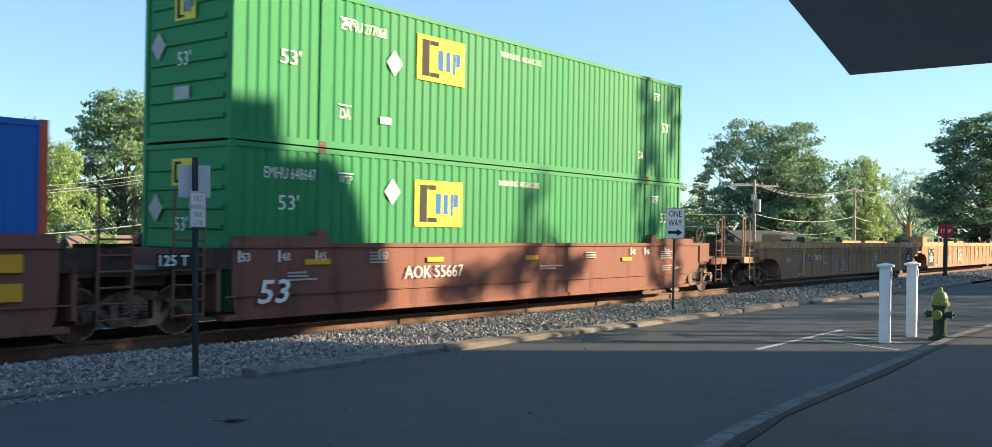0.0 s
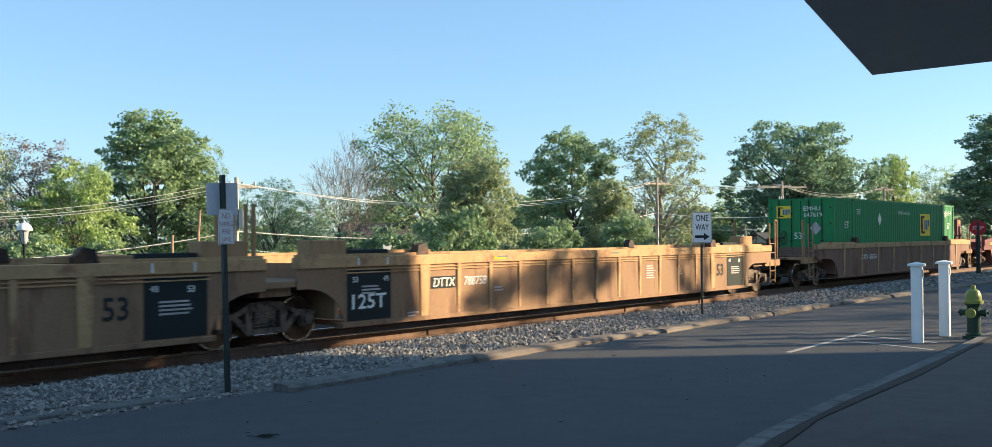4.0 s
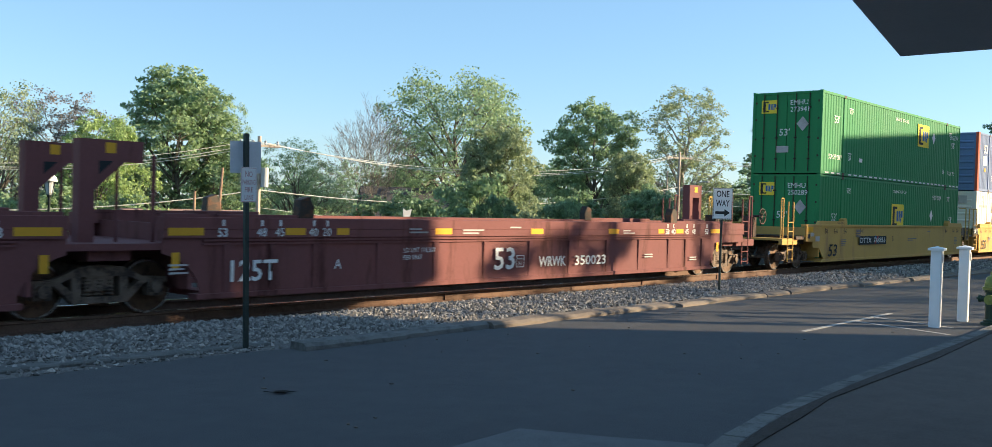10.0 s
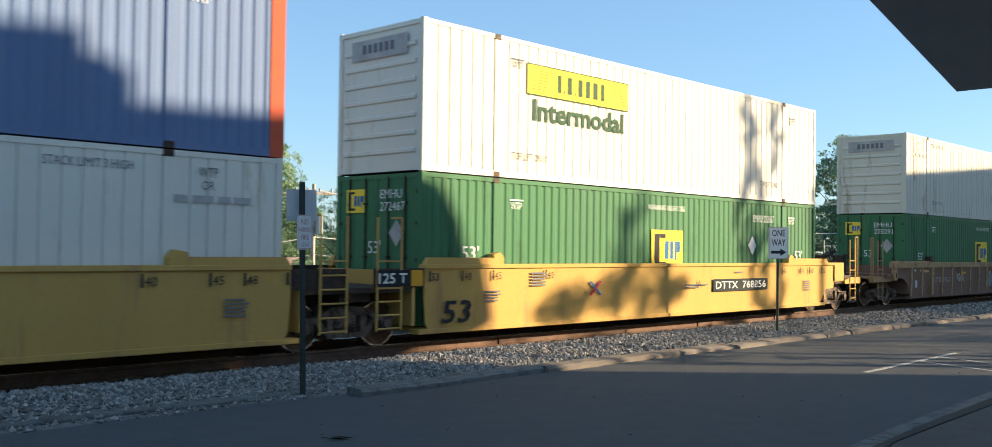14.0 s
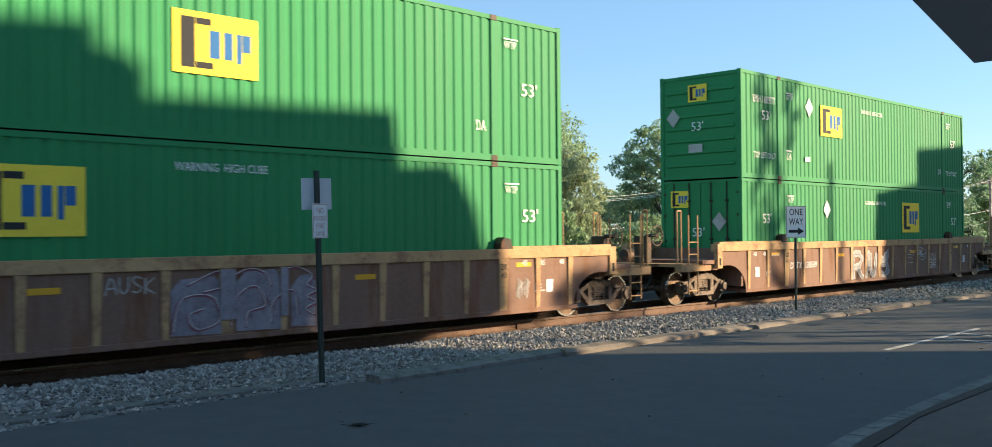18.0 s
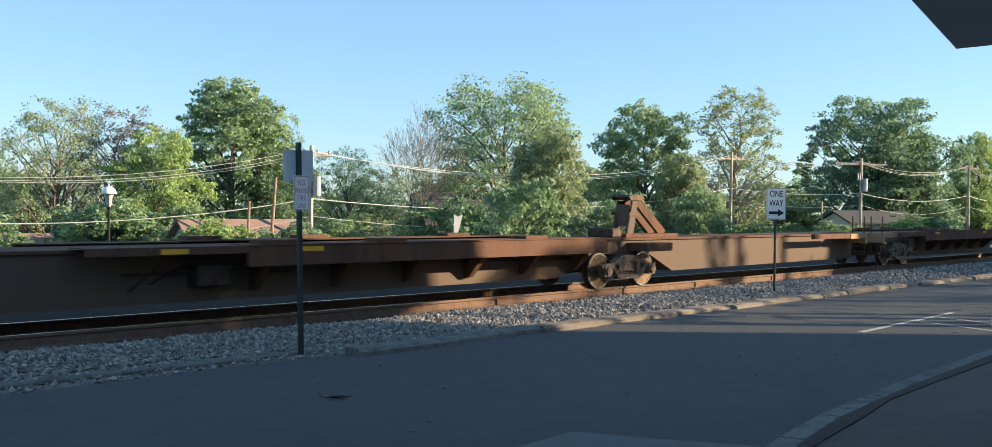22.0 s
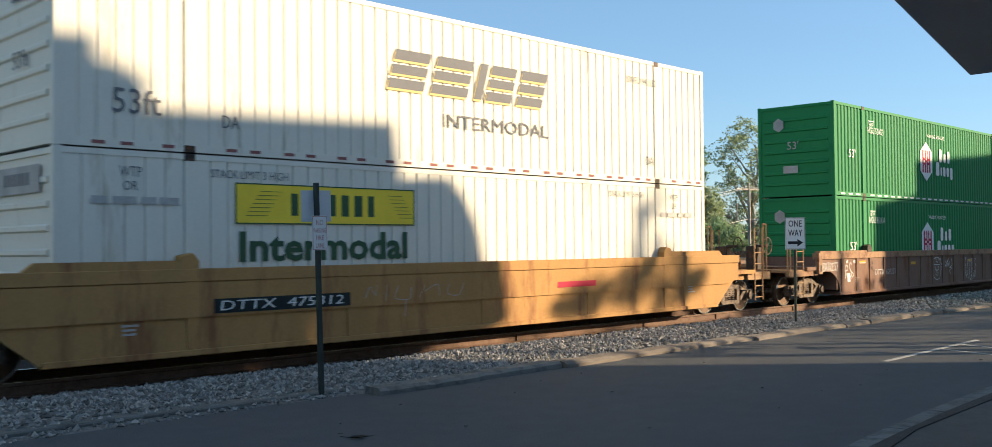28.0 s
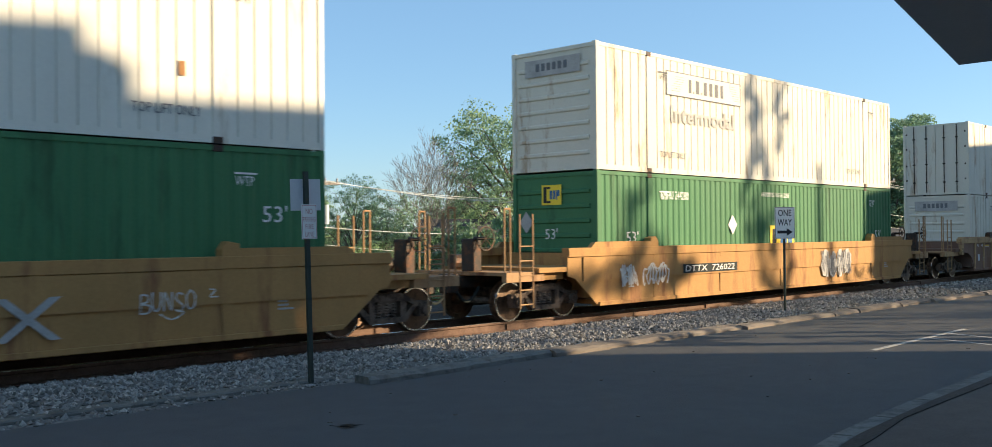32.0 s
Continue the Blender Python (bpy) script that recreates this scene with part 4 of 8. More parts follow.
        for x in xs:
            w = 0.14 if abs(abs(x) - 6.07) < 0.1 and style != "wrwk" or (x == 0 and style in ("rib_brown", "rib_dark")) else 0.055 if style == "rib_yellow" else 0.075
            bm = bmesh.new()
            yo, yi = s * Y, s * (Y - 0.045)
            zt, zb = (TOP - h if style != "wrwk" else 1.085), BOT + 0.05
            v = [bm.verts.new(p) for p in ((x - w, yi, zt), (x + w, yi, zt), (x + w, yo, zt), (x - w, yo, zt),
                                           (x - w * 0.7, yi, zb), (x + w * 0.7, yi, zb), (x + w * 0.7, yi - (yi - yo) * 0.35, zb), (x - w * 0.7, yi - (yi - yo) * 0.35, zb))]
            for f in ((0, 1, 2, 3), (7, 6, 5, 4), (0, 4, 5, 1), (1, 5, 6, 2), (2, 6, 7, 3), (3, 7, 4, 0)):
                bm.faces.new([v[i] for i in f])
            part("rib", bm, web if style in ("wrwk", "rib_dark") else chord, car)
        if style == "wrwk":
            y0, y1 = sorted((s * Y, s * (Y - 0.06)))
            boxpart("upper_panel", (-EL, ER, y0, y1, TOP - 0.30, TOP - 0.171), web, car)
            for z in (1.145, 1.09):
                boxpart("flange", (-8.2, 8.2, y0, y1, z, z + 0.028), web, car)
        if style == "rib_yellow":
            y0, y1 = sorted((s * (Y - 0.01), s * (Y - 0.05)))
            for z in (1.275, 1.215):
                boxpart("flange", (-8.2, 8.2, y0, y1, z, z + 0.022), chord, car)
        if style in ("rib_brown", "rib_dark", "rib_red"):
            for e in (-1, 1):
                boxpart("end_post", (*sorted((e * 9.42, e * 9.66)), *sorted((s * (Y + 0.004), s * (Y - 0.12))), 0.90, TOP - 0.16), chord, car, "yellow end post", bevel=0.01)
                # black box on the solid post, drawn as the shade inside a slot
                boxpart("end_slot", (*sorted((e * 9.50, e * 9.58)), *sorted((s * (Y + 0.008), s * (Y - 0.01))), 0.98, 1.16), plate_black, car)
                boxpart("end_beam", (*sorted((e * 9.67, e * 11.1)), *sorted((s * 1.40, s * 1.30)), 0.86, 1.02), chord, car)
        if style == "aok":
            y0, y1 = sorted((s * Y, s * (Y - 0.05)))
            boxpart("rub_rail", (-8.3, 8.3, y0, y1, 0.62, 0.64), web, car)
    # floor members and bulkheads of the well
    for x in (-7.9, -6.1, -3, 0, 3, 6.1, 7.9):
        boxpart("cross_bearer", (x - 0.16, x + 0.16, -1.45, 1.45, 0.24, 0.34), web, car)
    for e in (-1, 1):
        x0, x1 = sorted((e * 8.35, e * 8.43))
        boxpart("bulkhead", (x0, x1, -1.46, 1.46, 0.4, TOP - 0.1), web, car)
        x0, x1 = sorted((e * 8.43, e * 10.25))
        boxpart("end_deck", (x0, x1, -1.46, 1.46, 1.02, 1.12), steel_dark if smooth else web, car)
        boxpart("bolster", (*sorted((e * 9.3, e * 9.95)), -1.3, 1.3, 0.86, 1.02), steel_dark if smooth else web, car)
    if smooth:
        for e in (-1, 1):
            for s in (-1, 1):
                y0, y1 = sorted((s * 1.48, s * 1.44))
                boxpart("end_panel", (*sorted((e * ((ER if e > 0 else EL) + 0.01), e * ((ER if e > 0 else EL) + 1.18))), y0, y1, 1.10, 1.45), steel_dark, car) if (ER if e > 0 else EL) < 9 else boxpart("end_box", (*sorted((e * 8.95, e * 9.6)), *sorted((s * 1.522, s * 1.49)), 0.95, 1.48), web, car, bevel=0.01)
                if s < 0 and (ER if e > 0 else EL) < 9:
                    bm = bmesh.new()
                    for xx in (8.72, 9.28):
                        rod(bm, (e * xx, s * 1.50, 0.34), (e * xx, s * 1.50, 2.36), 0.024, 6)
                    rod(bm, (e * 8.72, s * 1.50, 2.36), (e * 8.72, s * 1.2, 2.36), 0.02, 6)
                    for i in range(6):
                        rod(bm, (e * 8.72, s * 1.50, 0.38 + i * 0.24), (e * 9.28, s * 1.50, 0.38 + i * 0.24), 0.017, 6)
                    part("side_ladder", bm, web, car)
    for e, kind in ((-1, ends[0]), (1, ends[1])):
        if kind == "c":
            add_truck(car, e * 9.62)
            coupler(car, e)
            end_gear(car, e, {"yellow": yellow_car, "aok": brown_car, "wrwk": brown_red}.get(style, yellow_dull))
        elif kind == "t":
            add_truck(car, e * 9.62)
    return car


def car_text(car, s, x, z, h, m=None, width=None, slant=0.0):
    letters(s, x, -1.53, z, h, m or letter_white, car, width, slant=slant)


def car_plate(car, x0, x1, z0, z1, m, label="", y=-1.522):
    return plate("marking", rect(x0, x1, z0, z1), y, m, car, label)


def length_marks(car, m, x0=-8.0, step=(0, 0.85, 1.7, 3.3), names=("53", "48", "45", "40"), z=1.22, above=False):
    for d, n in zip(step, names):
        x = x0 + d
        if above:
            car_plate(car, x + 0.09, x + 0.13, z + 0.17, z + 0.27, m)
        else:
            car_plate(car, x - 0.06, x - 0.02, z - 0.02, z + 0.18, m)
        car_text(car, n, x, z, 0.14, m)


def text_bars(car, x, z, n, w, m, y=-1.525):
    """Rows of small writing that cannot be read, as bars."""
    bm = bmesh.new()
    rng = random.Random(int(abs(x * 100)) + n)
    for i in range(n):
        prism(bm, rect(x, x + w * rng.uniform(0.6, 1), z - i * 0.062 - 0.032, z - i * 0.062), "y", y - 0.003, y)
    part("small_print", bm, m, car)


def ribbon(car, pts, m, width, y, label="sprayed graffiti line", name="graffiti"):
    """One sprayed line: a flat strip along a run of points (x, z), lifted a little along its way where it crosses itself."""
    n = len(pts)
    bm = bmesh.new()
    rows = []
    for i, (x, z) in enumerate(pts):
        a, b = pts[max(0, i - 1)], pts[min(n - 1, i + 1)]
        d = Vector((b[0] - a[0], 0, b[1] - a[1]))
        d = d.normalized() if d.length > 1e-6 else Vector((1, 0, 0))
        k = width * (0.82 + 0.22 * math.sin(i * 1.7 + x * 9))
        yy = y - 0.00012 * i
        rows.append((bm.verts.new((x + d.z * k, yy, z - d.x * k)), bm.verts.new((x - d.z * k, yy, z + d.x * k))))
    for (p, q), (r, t) in zip(rows, rows[1:]):
        bm.faces.new((p, r, t, q))
    return part(name, bm, m, car, label)


def curve(line, steps=5):
    """Points of a smooth line through the given ones."""
    if len(line) < 3:
        return list(line)
    p = [line[0], *line, line[-1]]
    out = []
    for i in range(1, len(p) - 2):
        a, b, c, d = p[i - 1:i + 3]
        for j in range(steps):
            t = j / steps
            out.append(tuple(0.5 * (2 * b[k] + (c[k] - a[k]) * t + (2 * a[k] - 5 * b[k] + 4 * c[k] - d[k]) * t * t + (3 * b[k] - a[k] - 3 * c[k] + d[k]) * t ** 3) for k in (0, 1)))
    return out + [line[-1]]


def tag(car, x0, x1, z0, z1, lines, m, width=0.016, y=-1.53, smooth=True):
    """Sprayed lines drawn in a box on the side of a car."""
    for line in lines:
        q = curve(line) if smooth else line
        ribbon(car, [(x0 + (x1 - x0) * a, z0 + (z1 - z0) * b) for a, b in q], m, width, y)


def scrawl(car, x0, x1, z0, z1, m, seed, width=0.028, y=-1.53, loops=5):
    """A looping sprayed line that cannot be read."""
    rng = random.Random(seed)
    n = loops * 14
    ph = [rng.uniform(0, 6.28) for _ in range(4)]
    pts = []
    for i in range(n + 1):
        f = i / n
        a = f * loops * 2 * math.pi
        pts.append((x0 + (x1 - x0) * (f * 0.8 + 0.1 + 0.10 * math.sin(a + ph[0])),
                    (z0 + z1) / 2 + (z1 - z0) * (0.34 * math.cos(a + ph[1]) + 0.14 * math.sin(a * 2.3 + ph[2]))))
    ribbon(car, pts, m, width, y, "sprayed graffiti scrawl")


# strokes of sprayed letters, each in a box one wide and one high
STROKES = {"A": [[(0, 0), (.32, .9), (.5, 1), (.68, .85), (1, .05)], [(.12, .38), (.9, .45)]],
           "B": [[(.05, 0), (.1, 1)], [(.1, 1), (.75, .95), (.8, .65), (.15, .52), (.95, .42), (.9, .08), (.02, .02)]],
           "E": [[(.9, .95), (.15, .9), (.1, .5), (.05, .05), (.95, .1)], [(.1, .5), (.75, .55)]],
           "K": [[(.08, 0), (.1, 1)], [(.95, 1), (.12, .45), (1, .0)]],
           "L": [[(.2, 1), (.12, .1), (.3, 0), (.9, .12)]],
           "N": [[(.05, 0), (.15, 1), (.8, .05), (.9, 1)]],
           "O": [[(.5, 1), (.08, .7), (.1, .2), (.5, 0), (.92, .25), (.9, .75), (.45, 1)]],
           "R": [[(.1, 0), (.12, 1)], [(.12, .98), (.8, .9), (.8, .62), (.15, .5), (.95, .0)]],
           "S": [[(.9, .9), (.4, 1), (.12, .75), (.45, .52), (.88, .3), (.55, .02), (.05, .12)]],
           "T": [[(.02, .92), (.98, 1)], [(.5, .95), (.42, 0)]],
           "U": [[(.08, 1), (.1, .25), (.5, .0), (.85, .3), (.92, 1)]]}


def sprayed(car, text, x0, x1, z0, z1, m, width=0.016, y=-1.53):
    """A row of sprayed letters."""
    w = (x1 - x0) / len(text)
    for i, ch in enumerate(text):
        lift = (z1 - z0) * 0.07 * math.sin(i * 2.3 + x0)
        tag(car, x0 + i * w, x0 + (i + 0.86) * w, z0 + lift, z1 + lift, STROKES[ch], m, width, y - 0.001 * i)


def block_letter(car, x, w, z, h, lines, fill, y):
    """One sprayed block letter: a pale edge, a silver body and dark inner lines, laid along broad strokes."""
    for name, m, width, lift in (("edge", spray_white, 0.118, 0.002), ("body", fill, 0.096, 0.006)):
        for i, line in enumerate(lines):
            q = [(x + a * w, z + b * h) for a, b in line]
            dense = [(p[0] + (r[0] - p[0]) * f, p[1] + (r[1] - p[1]) * f) for p, r in zip(q, q[1:]) for f in (0, 0.25, 0.5, 0.75)] + [q[-1]]
            ribbon(car, dense, m, width, y - lift - 0.0015 * i, "sprayed silver graffiti letter " + name)
    for i, line in enumerate(lines):
        tag(car, x + 0.02, x + w - 0.02, z + 0.03, z + h - 0.03, [line], letter_grey, 0.013, y - 0.012 - 0.001 * i, False)


def graffiti_piece(car, x0, x1, z0, z1, m, seed, n=4, y=-1.526, line=None):
    """A sprayed piece: rounded overlapping fills with looping outlines, none of it legible."""
    rng = random.Random(seed)
    w = (x1 - x0) / n
    for i in range(n):
        cx, cz = x0 + (i + 0.5) * w, (z0 + z1) / 2 + rng.uniform(-0.05, 0.05) * (z1 - z0)
        k = 14
        pts = []
        for j in range(k):
            a = 2 * math.pi * j / k
            r = rng.uniform(0.75, 1.12)
            pts.append((cx + math.cos(a) * r * w * 0.56, min(z1, max(z0, cz + math.sin(a) * r * (z1 - z0) * 0.52))))
        bm = bmesh.new()
        prism(bm, pts, "y", y - 0.0010 * (i % 3) - 0.001, y)
        part("graffiti", bm, m, car, "sprayed graffiti fill")
        scrawl(car, cx - w * 0.6, cx + w * 0.6, z0, z1, line or letter_grey, seed * 7 + i, 0.017, y - 0.005 - 0.001 * (i % 3), 4)


C_Z = RAIL_Z + WELL_FLOOR


def stack(s, lower, upper=None):
    rolls(lower, s, C_Z)
    if upper:
        rolls(upper, s, C_Z + CH + 0.015)


# --- first: brown articulated wells with green boxes
GREEN = "green corrugated steel container with yellow square decal"
aok = well_unit("smooth red-brown steel well car, loaded two high", "aok", "ac")
car_text(aok, "53", -7.65, 0.50, 0.40, letter_white, 0.66, 0.2)
car_text(aok, "AOK 55667", -4.02, 0.82, 0.25, letter_white, 1.80)
car_plate(aok, -3.35, -2.85, 1.14, 1.24, reflector, "yellow reflector")
car_plate(aok, 0.05, 0.55, 1.14, 1.24, reflector)
car_plate(aok, -6.6, -6.0, 1.14, 1.24, reflector)
length_marks(aok, letter_white)
length_marks(aok, letter_white, 4.9, (0, 0.75, 1.9), ("45", "48", "53"))
car_text(aok, "L 204-9", 7.3, 0.78, 0.09, letter_white, 0.4)
car_plate(aok, 4.4, 4.9, 1.05, 1.15, reflector)
car_plate(aok, -9.6, -8.9, 1.12, 1.36, plate_black)
car_text(aok, "125 T", -9.55, 1.17, 0.17)
for x, z, n, w in ((-5.0, 1.36, 4, 0.5), (-7.0, 1.02, 3, 0.7), (0.6, 1.0, 2, 1.0), (2.6, 1.3, 3, 0.5), (6.5, 1.3, 4, 0.8), (6.6, 0.9, 3, 0.6)):
    text_bars(aok, x, z, n, w, letter_faded)
aok_first = well_unit("smooth red-brown steel well car, loaded", "aok", "at")
car_text(aok_first, "53", 6.4, 1.15, 0.18, letter_white)
for z in (0.72, 1.12):
    car_plate(aok_first, 7.2, 7.6, z, z + 0.25, reflector, "yellow reflector")
rolls(aok_first, 18.43 - 19.27, RAIL_Z)
rolls(aok, 18.43, RAIL_Z)
blue0 = container(blue_far, "bright blue steel shipping container with red corner posts", "", post=orange_post)
rolls(blue0, 18.43 - 19.3, C_Z)
stack(18.43, emp_box(green_paint, GREEN + " and number", (-3.52, -2.02, 1.50, 2.46), "EMHU 648647", 2.30, -7.37, (-4.18, 2.18), (-7.05, 1.75), (6.85, 1.75)),
      emp_box(green_paint, GREEN + " near its middle", (-3.52, -2.02, 1.60, 2.54), "EMHU 277068", 2.26, -5.61, (-4.18, 1.82), (-7.05, 1.42), (6.85, 1.42), two=True))

# --- empty yellow ribbed wells
for i, (ends, num) in enumerate((("ct", "788758"), ("at", "788758"), ("ac", "788758"))):
    c = well_unit("empty weathered yellow ribbed well car", "rib_yellow", ends)
    rolls(c, 42.1 + 19.27 * i, RAIL_Z)
    if i != 1:
        car_plate(c, -5.94, -5.20, 0.84, 1.08, plate_black, y=-1.488)
        letters("DTTX", -5.86, -1.494, 0.87, 0.18, letter_white, c, 0.62, slant=0.15)
        letters("788758", -4.94, -1.494, 0.87, 0.18, letter_white, c, 0.70, slant=0.15)
    for e in (-1, 1):
        boxpart("end_locker", (*sorted((e * 8.1, e * 8.96)), -1.42, -1.05, 1.526, 1.83), yellow_dull, c, bevel=0.015)
        boxpart("winch_box", (*sorted((e * 7.01, e * 8.06)), -1.38, -1.05, 1.526, 1.65), plate_black, c, "low black box", bevel=0.012)
        boxpart("end_locker", (*sorted((e * 5.74, e * 7.0)), -1.30, -1.02, 1.526, 1.63), yellow_dull, c, bevel=0.012)
        for x in (7.15, 7.89):
            boxpart("marker", (*sorted((e * x, e * (x + 0.035))), -1.535, -1.522, 1.36, 1.5), letter_white, c, "white marker")
    for x in (-3.9, 0.6, 4.1):
        text_bars(c, x, 1.46, 1, 0.5, letter_grey, y=-1.523)
    car_plate(c, 7.05, 8.16, 0.34, 1.27, plate_black, "black data panel", y=-1.486)
    for s, x, z, h in (("48", 7.15, 1.06, 0.10), ("53", 7.8, 1.04, 0.10)):
        letters(s, x, -1.492, z, h, letter_white, c)
    if i:
        car_plate(c, -8.16, -7.05, 0.34, 1.27, plate_black, "black data panel", y=-1.486)
        letters("125T", -8.04, -1.492, 0.56, 0.27, letter_white, c, 0.86)
        letters("53", -8.02, -1.492, 1.05, 0.10, letter_white, c)
        letters("48", -7.25, -1.492, 1.05, 0.10, letter_white, c)
    letters("53", 6.38, -1.492, 0.68, 0.34, letter_dark, c, 0.42)
    for x, z, n, w in ((-7.8, 0.98, 3, 0.5), (7.3, 0.92, 4, 0.6), (2.36, 1.08, 6, 0.45), (-3.95, 0.80, 2, 0.4), (-6.6, 0.42, 2, 0.35), (4.0, 0.95, 3, 0.3)):
        text_bars(c, x, z, n, w, letter_faded, y=-1.49)
    car_plate(c, -4.0, -3.6, 1.38, 1.46, reflector, "yellow reflector")
    if i == 0:
        tag(c, -2.97, -2.33, 0.36, 1.08, [[(.42, 1), (.40, .55), (.50, .25), (.78, .05), (.30, .0), (.02, -.06), (.10, .22), (.06, .42)], [(.98, .62), (.72, .52), (.68, .28), (.98, .18)]], spray_blue, 0.018, -1.494)
        sprayed(c, "BS", -1.89, -1.40, 0.42, 0.82, spray_blue, 0.016, -1.494)
        tag(c, -1.55, -1.15, 0.40, 0.66, [[(.1, 1), (.2, .1), (1, .12)], [(.5, .9), (.55, .2)]], spray_blue, 0.014, -1.496)
    elif i == 1:
        sprayed(c, "LOBE", -1.95, -0.95, 0.62, 1.18, spray_white, 0.018, -1.494)
        tag(c, -1.95, -0.95, 0.45, 0.62, [[(.02, .2), (.2, .8), (.9, .7), (.95, .1), (.4, .3)]], spray_white, 0.014, -1.5)
    if i < 2:
        for dx in (8.61, 8.91, 9.18, 9.34):
            bm = bmesh.new()
            rod(bm, (dx, -1.1, 1.1), (dx, -1.1, 2.45), 0.045, 6)
            part("stanchion", bm, yellow_dull, c)

# --- single box in a ribbed well
c = well_unit("weathered brown ribbed well car with yellow top chord, loaded one high", "rib_wide", "cc")
rolls(c, 105.0, RAIL_Z)
car_text(c, "DTTX  680766", -5.85, 0.88, 0.19, letter_white, 1.75, 0.15)
stack(105.0, emp_box(green_paint, GREEN + ", stacked alone", (2.53, 4.03, 1.42, 2.42), "EMHU 647619", 2.40, 6.35, dia=(-2.99, 2.12, 0.27), b53=(-7.0, 1.75), r53=(6.85, 1.75), warn=(-0.6, 2.36), doors=True))

# --- empty red-brown wells with tall end brackets
EMPTY_END = (10.2, 8.9, 8.9)
for i, ends in enumerate(("ct", "at", "ac")):
    c = well_unit("empty red-brown well car with tall end brackets", "wrwk", ends)
    rolls(c, 128.4 + 19.27 * i, RAIL_Z)
    for x in (-1.2,):
        car_text(c, "53", x, 0.50, 0.46, letter_white, 0.68)
        if i != 1:
            car_text(c, "WRWK", x + 1.52, 0.52, 0.22, letter_white, 1.0)
            car_text(c, "350023", x + 2.88, 0.52, 0.22, letter_white, 1.26)
        car_text(c, "LD LMT 116,300", -3.85, 0.90, 0.09, letter_white, 0.85)
        car_text(c, "PER UNIT", -3.85, 0.76, 0.09, letter_white, 0.5)
        for r in (rect(x + 0.74, x + 1.00, 0.52, 0.535), rect(x + 0.74, x + 1.00, 0.765, 0.78), rect(x + 0.74, x + 0.755, 0.535, 0.765), rect(x + 0.985, x + 1.00, 0.535, 0.765)):
            plate("mark_frame", r, -1.521, letter_white, c)
        car_text(c, "H", x + 0.82, 0.56, 0.10)
        plate("mark_frame", rect(x + 0.78, x + 0.96, 0.69, 0.72), -1.521, letter_faded, c)
    if i:
        car_text(c, "125T", -7.7, 0.50, 0.34, width=0.92)
    car_text(c, "BCA"[i], -5.55, 0.64, 0.17)
    length_marks(c, letter_white, -7.95, (0, 0.74, 1.11, 1.82, 2.12), ("53", "48", "45", "40", "20"), 1.22, True)
    length_marks(c, letter_white, 5.7, (0, 0.30, 1.01, 1.38, 2.12), ("20", "40", "45", "48", "53"), 1.22, True)
    for x, w in ((-9.1, 0.75) if i == 0 else (-8.82, 0.62), (-6.62, 0.42), (-5.5, 0.28), (-3.0, 0.48), (0.02, 0.44), (3.05, 0.44), (5.35, 0.28), (6.25, 0.38), (8.15, 0.66)):
        if max(-x, x + w) < 8.85 or EMPTY_END[i] > 9 or x > 0 and i == 2:
            car_plate(c, x, x + w, 1.24, 1.36, reflector, "yellow reflector")
    for x in (-8.75, 8.5):
        car_plate(c, x, x + 0.13, 0.72, 0.98, reflector, "yellow placard")
    for x, z, n, w in ((-3.7, 1.36, 2, 0.5), (-2.2, 1.34, 2, 0.7), (-0.7, 1.40, 1, 0.5), (3.7, 1.33, 2, 0.5), (4.7, 0.72, 2, 0.4), (7.0, 0.6, 2, 0.4), (-8.8, 0.8, 3, 0.4)):
        text_bars(c, x, z, n, w, letter_faded)
    for e, xb, yb in ((-1, -9.75 if i == 0 else -9.95, 0.0 if i == 0 else -0.85), (1, 9.75 if i == 2 else 9.30, 0.0 if i == 2 else 0.90)):
        bm = bmesh.new()
        if abs(yb) > 0.1:
            prism(bm, [(xb, 1.1), (xb + 0.24, 1.1), (xb + 0.24, 1.90), (xb + 0.72, 2.34), (xb + 1.02, 2.34), (xb + 1.02, 2.66), (xb, 2.66)], "y", yb - 0.11, yb + 0.11)
            hole = [(xb + 0.30, 2.34), (xb + 0.52, 2.34), (xb + 0.30, 2.13)]
            br = part("end_bracket", bm, brown_red, c, "tall gusseted end bracket")
            # no opening is cut; a black plate gives the hole's dark
            plate("lightening_hole", hole, yb - 0.111, plate_black, br, "", 0.002)
            plate("bracket_mark", rect(xb + 0.40, xb + 0.56, 2.46, 2.62), yb - 0.112, reflector, br, "yellow mark")
            bm = bmesh.new()
            rod(bm, (xb + 0.62, yb - 0.05, 1.1), (xb + 0.62, yb - 0.05, 2.34), 0.028, 6)
            part("brace_post", bm, brown_red, br)
        else:
            prism(bm, [(xb - 0.36, 1.1), (xb - 0.18, 1.1), (xb - 0.18, 2.26), (xb + 0.20, 2.26), (xb + 0.20, 1.1), (xb + 0.36, 1.1), (xb + 0.36, 2.64), (xb - 0.36, 2.64)], "y", -0.12, 0.12)
            br = part("end_bracket", bm, brown_red, c, "tall end bracket frame")
            boxpart("cross_bar", (xb - 0.18, xb + 0.20, -0.10, 0.10, 1.40, 1.52), brown_red, br)
            plate("bracket_mark", rect(xb - 0.08, xb + 0.10, 2.42, 2.58), -0.121, reflector, br, "yellow mark")
        bm = bmesh.new()
        rod(bm, (xb + 0.55 + (0.6 if abs(yb) > 0.1 else 0), -1.05, 1.1), (xb + 0.55 + (0.6 if abs(yb) > 0.1 else 0), -1.05, 2.45), 0.026, 6)
        part("grab_post", bm, brown_red, c)
